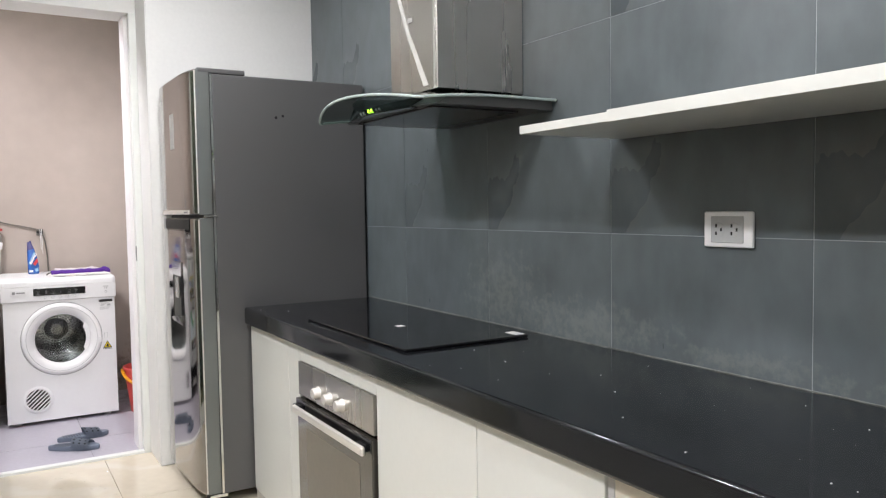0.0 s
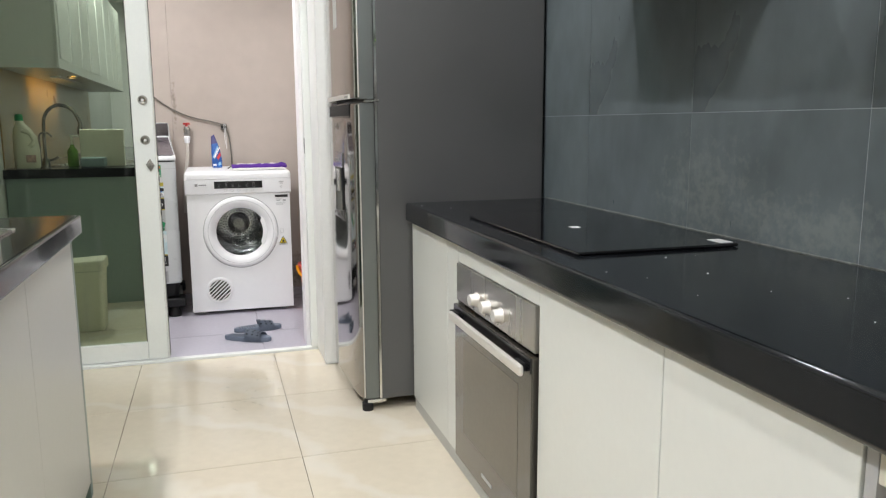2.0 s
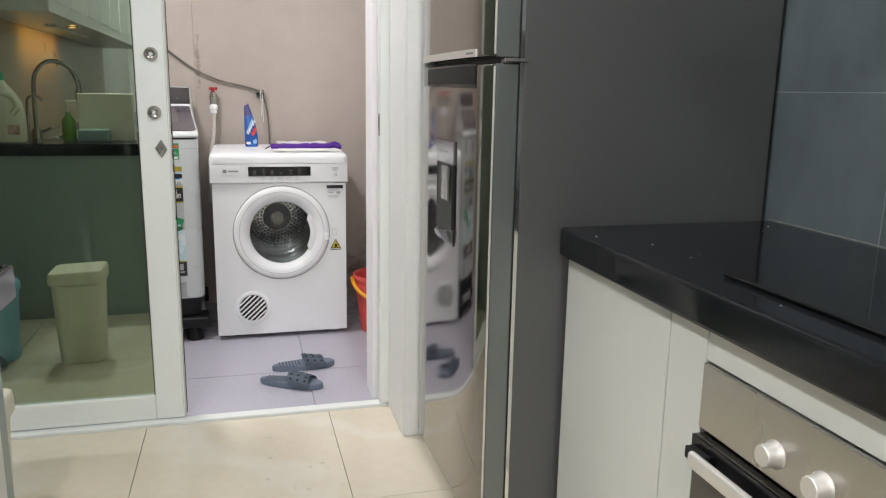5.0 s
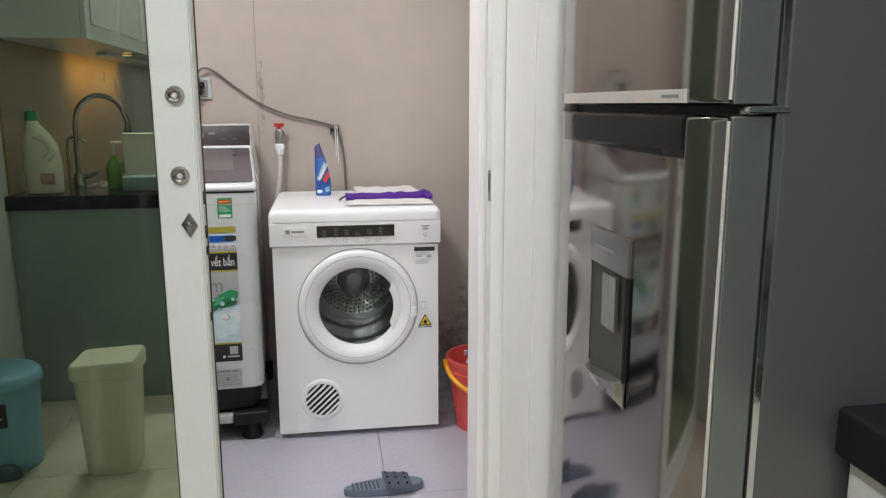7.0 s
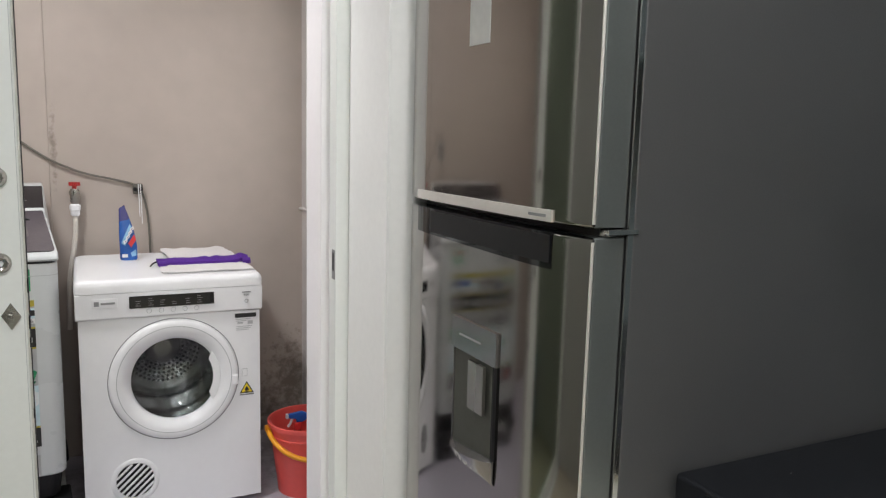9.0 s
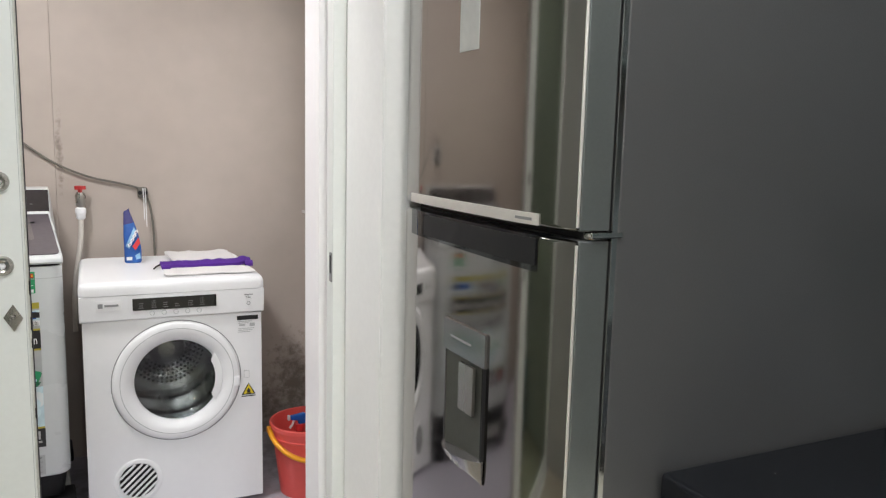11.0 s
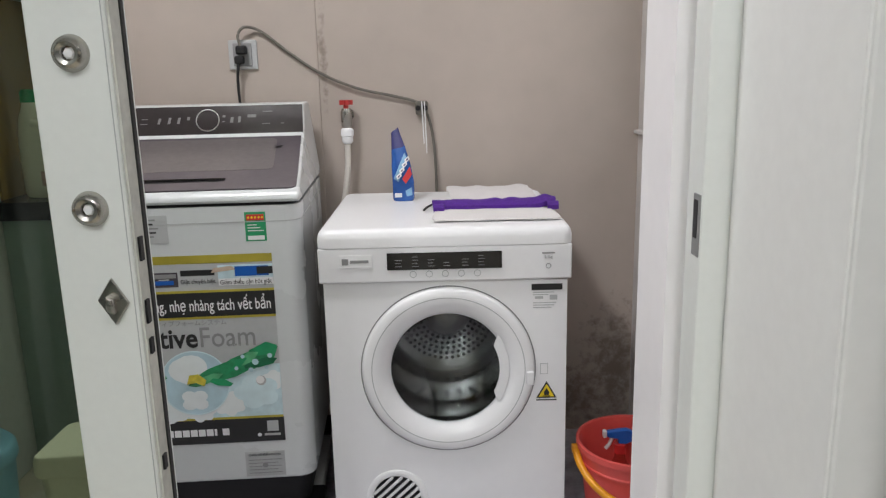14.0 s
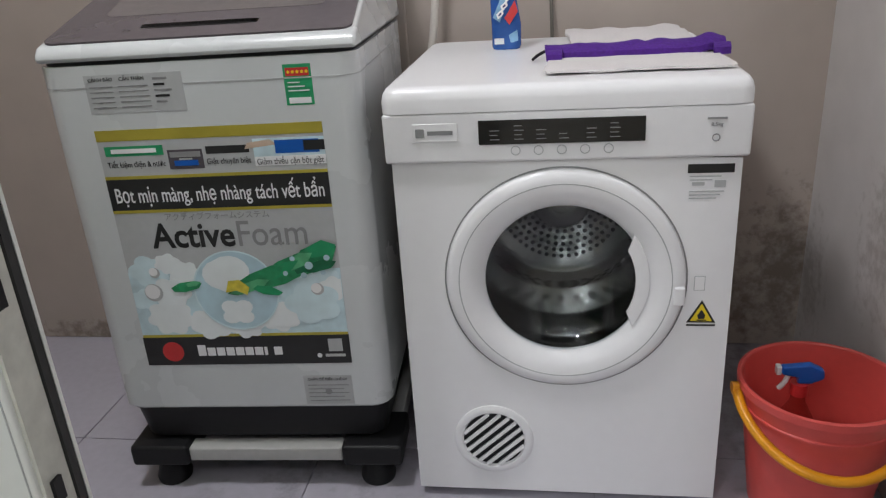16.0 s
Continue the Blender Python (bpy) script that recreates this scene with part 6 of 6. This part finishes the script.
clamp = thing("pipe_clamp", (0.498, LB, 1.10), "dark wall clamp with white string tails", "clamp")
part("block", B(0.480, 0.518, LB - 0.030, LB - 0.0005, 1.080, 1.122, bevel=0.006), M_CABLE, clamp)
part("screw", R((0.488, LB - 0.030, 1.101), (0.488, LB - 0.035, 1.101), 0.008, seg=14), M_BLACK, clamp)
part("screw", R((0.510, LB - 0.030, 1.101), (0.510, LB - 0.035, 1.101), 0.008, seg=14), M_BLACK, clamp)
for sx, ln in ((0.500, 0.13), (0.508, 0.16)):
    part("string", tube([(sx, LB - 0.032, 1.12), (sx + 0.001, LB - 0.034, 1.09), (sx + 0.004, LB - 0.025, 1.12 - ln)], 0.0018, 6), M_WHITEPRINT, clamp)

wt = thing("wall_tap", (0.268, LB, 1.07), "wall water tap with a red handle and white hose", "tap")
part("flange", R((0.268, LB - 0.0005, 1.085), (0.268, LB - 0.012, 1.085), 0.020), M_NICKEL, wt)
part("valve", merge(R((0.268, LB - 0.012, 1.085), (0.268, LB - 0.055, 1.085), 0.011), lathe([(0.0, 0.03), (0.013, 0.03), (0.017, 0.02), (0.017, -0.02), (0.012, -0.03), (0.0, -0.03)], pose(0.268, LB - 0.045, 1.075), 20)), M_NICKEL, wt)
hd = bmesh.new()
rod(hd, (0.268, LB - 0.045, 1.103), (0.268, LB - 0.045, 1.118), 0.008)
for k in range(5):
    a = 2 * math.pi * k / 5
    rod(hd, (0.268 + 0.013 * math.cos(a), LB - 0.045 + 0.013 * math.sin(a), 1.116), (0.268 + 0.013 * math.cos(a), LB - 0.045 + 0.013 * math.sin(a), 1.130), 0.0085, seg=12)
part("handle", hd, M_TAPRED, wt, "red lobed handle")
part("connector", lathe([(0.0, 0.0), (0.012, 0.0), (0.017, 0.006), (0.017, 0.022), (0.020, 0.024), (0.020, 0.042), (0.013, 0.048), (0.0, 0.048)], pose(0.268, LB - 0.045, 0.998), 12), M_ENAMEL2, wt, "white hose connector")
part("hose", tube([(0.268, LB - 0.045, 1.0), (0.266, LB - 0.045, 0.94), (0.258, LB - 0.045, 0.87), (0.246, LB - 0.045, 0.80), (0.235, LB - 0.05, 0.70), (0.232, LB - 0.06, 0.55)], 0.0095, 10, 6), M_HOSE, wt, "ribbed white hose")

TZ = 0.8492
bag = thing("detergent_bag", (0.445, 4.99, TZ), "blue detergent pouch standing on the dryer", "detergent pouch")
lv = []
for z, w, d, ox in ((0.0, 0.028, 0.022, 0), (0.006, 0.031, 0.026, 0), (0.05, 0.031, 0.024, 0), (0.10, 0.027, 0.018, -0.005), (0.15, 0.019, 0.010, -0.012), (0.185, 0.012, 0.004, -0.018), (0.200, 0.010, 0.0022, -0.020)):
    lv.append([(0.445 + ox + w * math.copysign(abs(math.cos(a)) ** 0.6, math.cos(a)), 4.99 + d * math.copysign(abs(math.sin(a)) ** 0.8, math.sin(a)), TZ + z + 0.008 * (z / 0.2) * math.cos(a))
               for a in [2 * math.pi * k / 28 for k in range(28)]])
part("pouch", loft(lv), M_BAGBLUE, bag)
part("dark_top", loft([[(x, y - 0.0004 if y < 4.99 else y + 0.0004, z) for x, y, z in lev2] for lev2 in lv[4:]]), M_BAGDARK, bag, "dark violet upper part")


def on_bag(pts, m, nm, proud=0.0):
    out = []
    for u, h in pts:
        d = np.interp(h, (0.0, 0.05, 0.10, 0.15, 0.2), (0.026, 0.0255, 0.019, 0.011, 0.004))
        out.append((0.445 + u, 4.99 - d - 0.0006 - proud, TZ + h))
    part(nm, prism(out, (0, -0.0008, 0)), m, bag)


on_bag([(-0.026, 0.066), (0.006, 0.138), (0.014, 0.120), (-0.012, 0.056)], M_BAGPALE, "pale_streak")
for bx, bz in ((-0.016, 0.072), (-0.007, 0.088), (0.001, 0.104), (0.008, 0.118)):
    on_bag([(bx - 0.003, bz), (bx + 0.009, bz + 0.010), (bx + 0.013, bz + 0.001), (bx + 0.001, bz - 0.010)], M_WHITEPRINT, "white_print", 0.0012)
    on_bag([(bx + 0.0015, bz - 0.001), (bx + 0.007, bz + 0.004), (bx + 0.0085, bz + 0.001), (bx + 0.003, bz - 0.004)], M_BAGDARK, "print_gap", 0.0022)
on_bag([(-0.002, 0.064), (0.020, 0.098), (0.026, 0.076), (0.008, 0.050)], M_RED, "red_print")
on_bag([(-0.024, 0.012), (-0.004, 0.012), (-0.004, 0.024), (-0.024, 0.024)], M_FOAMW, "pale_print")
on_bag([(0.006, 0.030), (0.024, 0.040), (0.026, 0.018), (0.010, 0.014)], M_BAGPALE, "pale_print")

tw = thing("white_towel", (0.70, 4.75, TZ), "white towel lying folded on the dryer", "towel")
fold = lambda a, b: (lambda u, v: TZ + 0.0045 + a + b * (0.5 + 0.5 * noise.noise(Vector((u * 5, v * 5, a * 90)))))
part("front_fold", sheet(0.532, 0.838, 4.622, 4.800, 30, 16, fold(0.0, 0.005), 0.0035), M_TOWEL, tw)
part("back_fold", sheet(0.575, 0.815, 4.835, 5.135, 26, 20, fold(0.004, 0.014)), M_TOWEL, tw)
pc = thing("purple_cloth", (0.69, 4.80, TZ + 0.012), "rumpled dark purple cloth on the towel", "cloth")


def ridge(u, v):
    return TZ + 0.016 + 0.016 * math.sin(math.pi * min(max(v, 0), 1)) * (0.6 + 0.6 * abs(noise.noise(Vector((u * 7, v * 2, 3.1))))) + 0.010 * max(0, u - 0.75) * 4 * (0.6 + 0.4 * math.sin(u * 30))


part("cloth", sheet(0.528, 0.852, 4.772, 4.842, 60, 12, ridge, 0.012), M_PURPLE, pc)
part("corner_fold", sheet(0.530, 0.560, 4.745, 4.790, 10, 8, lambda u, v: TZ + 0.016 + 0.006 * math.sin(3 * v), 0.012), M_PURPLE, pc)
part("corner_fold", sheet(0.826, 0.858, 4.745, 4.790, 10, 8, lambda u, v: TZ + 0.017 + 0.006 * math.sin(3 * v), 0.012), M_PURPLE, pc)
part("drawstring", tube([(0.535, 4.81, TZ + 0.018), (0.515, 4.80, TZ + 0.010), (0.505, 4.785, TZ + 0.004)], 0.003, 6), M_BLACK, pc)

BX, BY, BR, BH = 1.032, 4.615, 0.143, 0.275
bk = thing("bucket", (BX, BY, 0), "coral red plastic bucket with a yellow handle", "bucket")
part("shell", lathe([(0.0, 0.008), (0.098, 0.008), (0.104, 0.014), (BR - 0.008, BH - 0.004), (BR - 0.002, BH), (BR + 0.004, BH - 0.002), (BR + 0.004, BH - 0.016), (BR - 0.002, BH - 0.018), (BR - 0.006, BH - 0.04),
                     (0.108, 0.0), (0.0, 0.0)], pose(BX, BY, 0), 56), M_PINK, bk)
part("band", lathe([(BR - 0.0095, BH - 0.055), (BR - 0.004, BH - 0.052), (BR - 0.004, BH - 0.048), (BR - 0.0085, BH - 0.045)], pose(BX, BY, 0), 56), M_PINK, bk)
arc = []
for k in range(13):
    a = math.pi * k / 12
    arc.append((BX - (BR + 0.008) * math.cos(a), BY - (BR + 0.016) * math.sin(a), BH - 0.022 - 0.085 * math.sin(a)))
part("handle", tube(arc, 0.0095, 10, 4), M_ORANGE, bk, "thick yellow orange handle")
for s in (-1, 1):
    part("lug", R((BX + s * (BR - 0.002), BY, BH - 0.022), (BX + s * (BR + 0.016), BY, BH - 0.022), 0.012, seg=16), M_ORANGE, bk)
spray = thing("spray_bottle", (BX - 0.02, BY + 0.02, 0.009), "clear spray bottle with a blue trigger in the bucket", "spray bottle")
sxc, syc = BX - 0.028, BY + 0.03
part("body", lathe([(0.0, -0.0125), (0.034, -0.0125), (0.037, 0.018), (0.036, 0.14), (0.014, 0.185), (0.013, 0.2), (0.0, 0.2)], pose(sxc, syc, 0.022), 28), M_CLEAR, spray, "clear plastic body")
part("collar", lathe([(0.0, 0.201), (0.016, 0.201), (0.016, 0.226), (0.0, 0.226)], pose(sxc, syc, 0.022), 20), M_RED, spray, "red screw collar")
part("head", prism([(sxc - 0.036, syc - 0.009, 0.2840), (sxc - 0.036, syc - 0.009, 0.2680), (sxc - 0.006, syc - 0.009, 0.2620), (sxc - 0.006, syc - 0.009, 0.2485), (sxc + 0.018, syc - 0.009, 0.2485),
                    (sxc + 0.042, syc - 0.009, 0.2600), (sxc + 0.040, syc - 0.009, 0.2780), (sxc + 0.016, syc - 0.009, 0.2900)], (0, 0.018, 0), 0.004), M_BLUE, spray, "blue trigger head")
part("nozzle", B(sxc - 0.046, sxc - 0.0365, syc - 0.008, syc + 0.008, 0.267, 0.285, bevel=0.002), M_WHITEPRINT, spray)
part("trigger", tube([(sxc - 0.022, syc, 0.2640), (sxc - 0.028, syc, 0.2470), (sxc - 0.038, syc, 0.2340)], 0.005, 8), M_WHITEPRINT, spray)


def slipper(at, yaw, label):
    s = thing("slipper", (0, 0, 0), label, "slipper", "pair of bathroom slippers")
    out = []
    for k in range(36):
        a = 2 * math.pi * k / 36
        u = 0.128 * math.cos(a)
        w = (0.040 + 0.008 * math.cos(a - 0.3)) * math.sin(a)
        out.append((u, w))
    part("sole", loft([[(u * 0.98, w * 0.96, 0.001) for u, w in out], [(u, w, 0.006) for u, w in out], [(u, w, 0.020) for u, w in out], [(u * 0.97, w * 0.95, 0.024) for u, w in out]]), M_SLIP, s)
    for k in range(7):
        part("rib", B(-0.10 + 0.013 * k, -0.0945 + 0.013 * k, -0.026, 0.026, 0.0241, 0.0262, bevel=0.001), M_SLIPDARK, s)
    st2 = bmesh.new()
    rows = []
    for i in range(13):
        a = math.pi * i / 12
        row = []
        for j in range(7):
            x = 0.005 + 0.085 * j / 6 - 0.012 * math.sin(a)
            hh = 0.046 - 0.014 * j / 6
            row.append(st2.verts.new((x, 0.047 * math.cos(a), 0.014 + hh * math.sin(a) ** 0.8)))
        rows.append(row)
    for i in range(12):
        for j in range(6):
            st2.faces.new((rows[i][j], rows[i][j + 1], rows[i + 1][j + 1], rows[i + 1][j]))
    e2 = bmesh.ops.solidify(st2, geom=list(st2.faces), thickness=0.005)
    bmesh.ops.recalc_face_normals(st2, faces=st2.faces)
    strap = part("strap", st2, M_SLIP, s, "moulded strap with drainage holes")
    for i in (3, 5, 7, 9):
        for j in (1, 3, 5):
            a = math.pi * (i + 0.4 * (j % 2)) / 12
            x = 0.005 + 0.085 * j / 6 - 0.012 * math.sin(a)
            hh = 0.046 - 0.014 * j / 6
            c = Vector((x, 0.047 * math.cos(a), 0.014 + hh * math.sin(a) ** 0.8))
            nrm = Vector((0.15, math.cos(a) * 0.8, math.sin(a))).normalized()
            part("hole", R(c - nrm * 0.002, c + nrm * 0.0007, 0.0045, seg=10), M_BLACK, strap)
    s.matrix_world = pose(at[0], at[1], 0, 0, 0, yaw)
    return s


slipper((0.610, 4.150), 5, "slate blue rubber slipper with a perforated strap")
slipper((0.548, 3.965), -26, "slate blue rubber slipper turned beside its pair")

drops = bmesh.new()
rd = random.Random(21)
for k in range(26):
    px, py, pr = 0.40 + 0.26 * rd.random(), 2.95 + 0.62 * rd.random(), 0.003 + 0.005 * rd.random()
    bmesh.ops.create_icosphere(drops, subdivisions=2, radius=pr, matrix=Matrix.Translation((px, py, 0.0)) @ Matrix.Diagonal((1, 1, 0.28, 1)))
tagged(mesh_object("water_drops", drops, M_WATER), "small water drops on the cream floor", "water", kind="stuff")

# ---- tile pieces ----
fl = bpy.data.objects["floor"]
cells = []
for a, b in spans(LX, WX, 0.05, TF):
    for c, d in spans(NEAR, 3.693, 3.693, 0.62):
        cells.append(((round(b - a, 4), round(d - c, 4)), ((a + b) / 2, (c + d) / 2, 0)))
tile_field(fl, "floor_tile", M_FLOOR, cells, lambda w, h: B(-w / 2 + 0.0012, w / 2 - 0.0012, -h / 2 + 0.0012, h / 2 - 0.0012, -0.006, 0.0))
lf = bpy.data.objects["floor_laundry"]
cells = []
for a, b in spans(LL, LR, 0.01, TF):
    for c, d in spans(3.736, LB, 4.12, TF):
        cells.append(((round(b - a, 4), round(d - c, 4)), ((a + b) / 2, (c + d) / 2, 0)))
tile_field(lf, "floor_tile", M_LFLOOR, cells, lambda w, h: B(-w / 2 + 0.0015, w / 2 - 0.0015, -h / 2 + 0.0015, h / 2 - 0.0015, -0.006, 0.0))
wr = bpy.data.objects["wall_right"]
cells = []
for a, b in spans(NEAR, BLK, 1.226, 0.602):
    for c, d in spans(0.55, KITCHEN_H, 1.141, 0.5915):
        cells.append(((round(b - a, 4), round(d - c, 4)), (WX, (a + b) / 2, (c + d) / 2)))
tile_field(wr, "wall_tile", M_SLATE, cells, lambda w, h: B(0.0, 0.006, -w / 2 + 0.0013, w / 2 - 0.0013, -h / 2 + 0.0009, h / 2 - 0.0009))
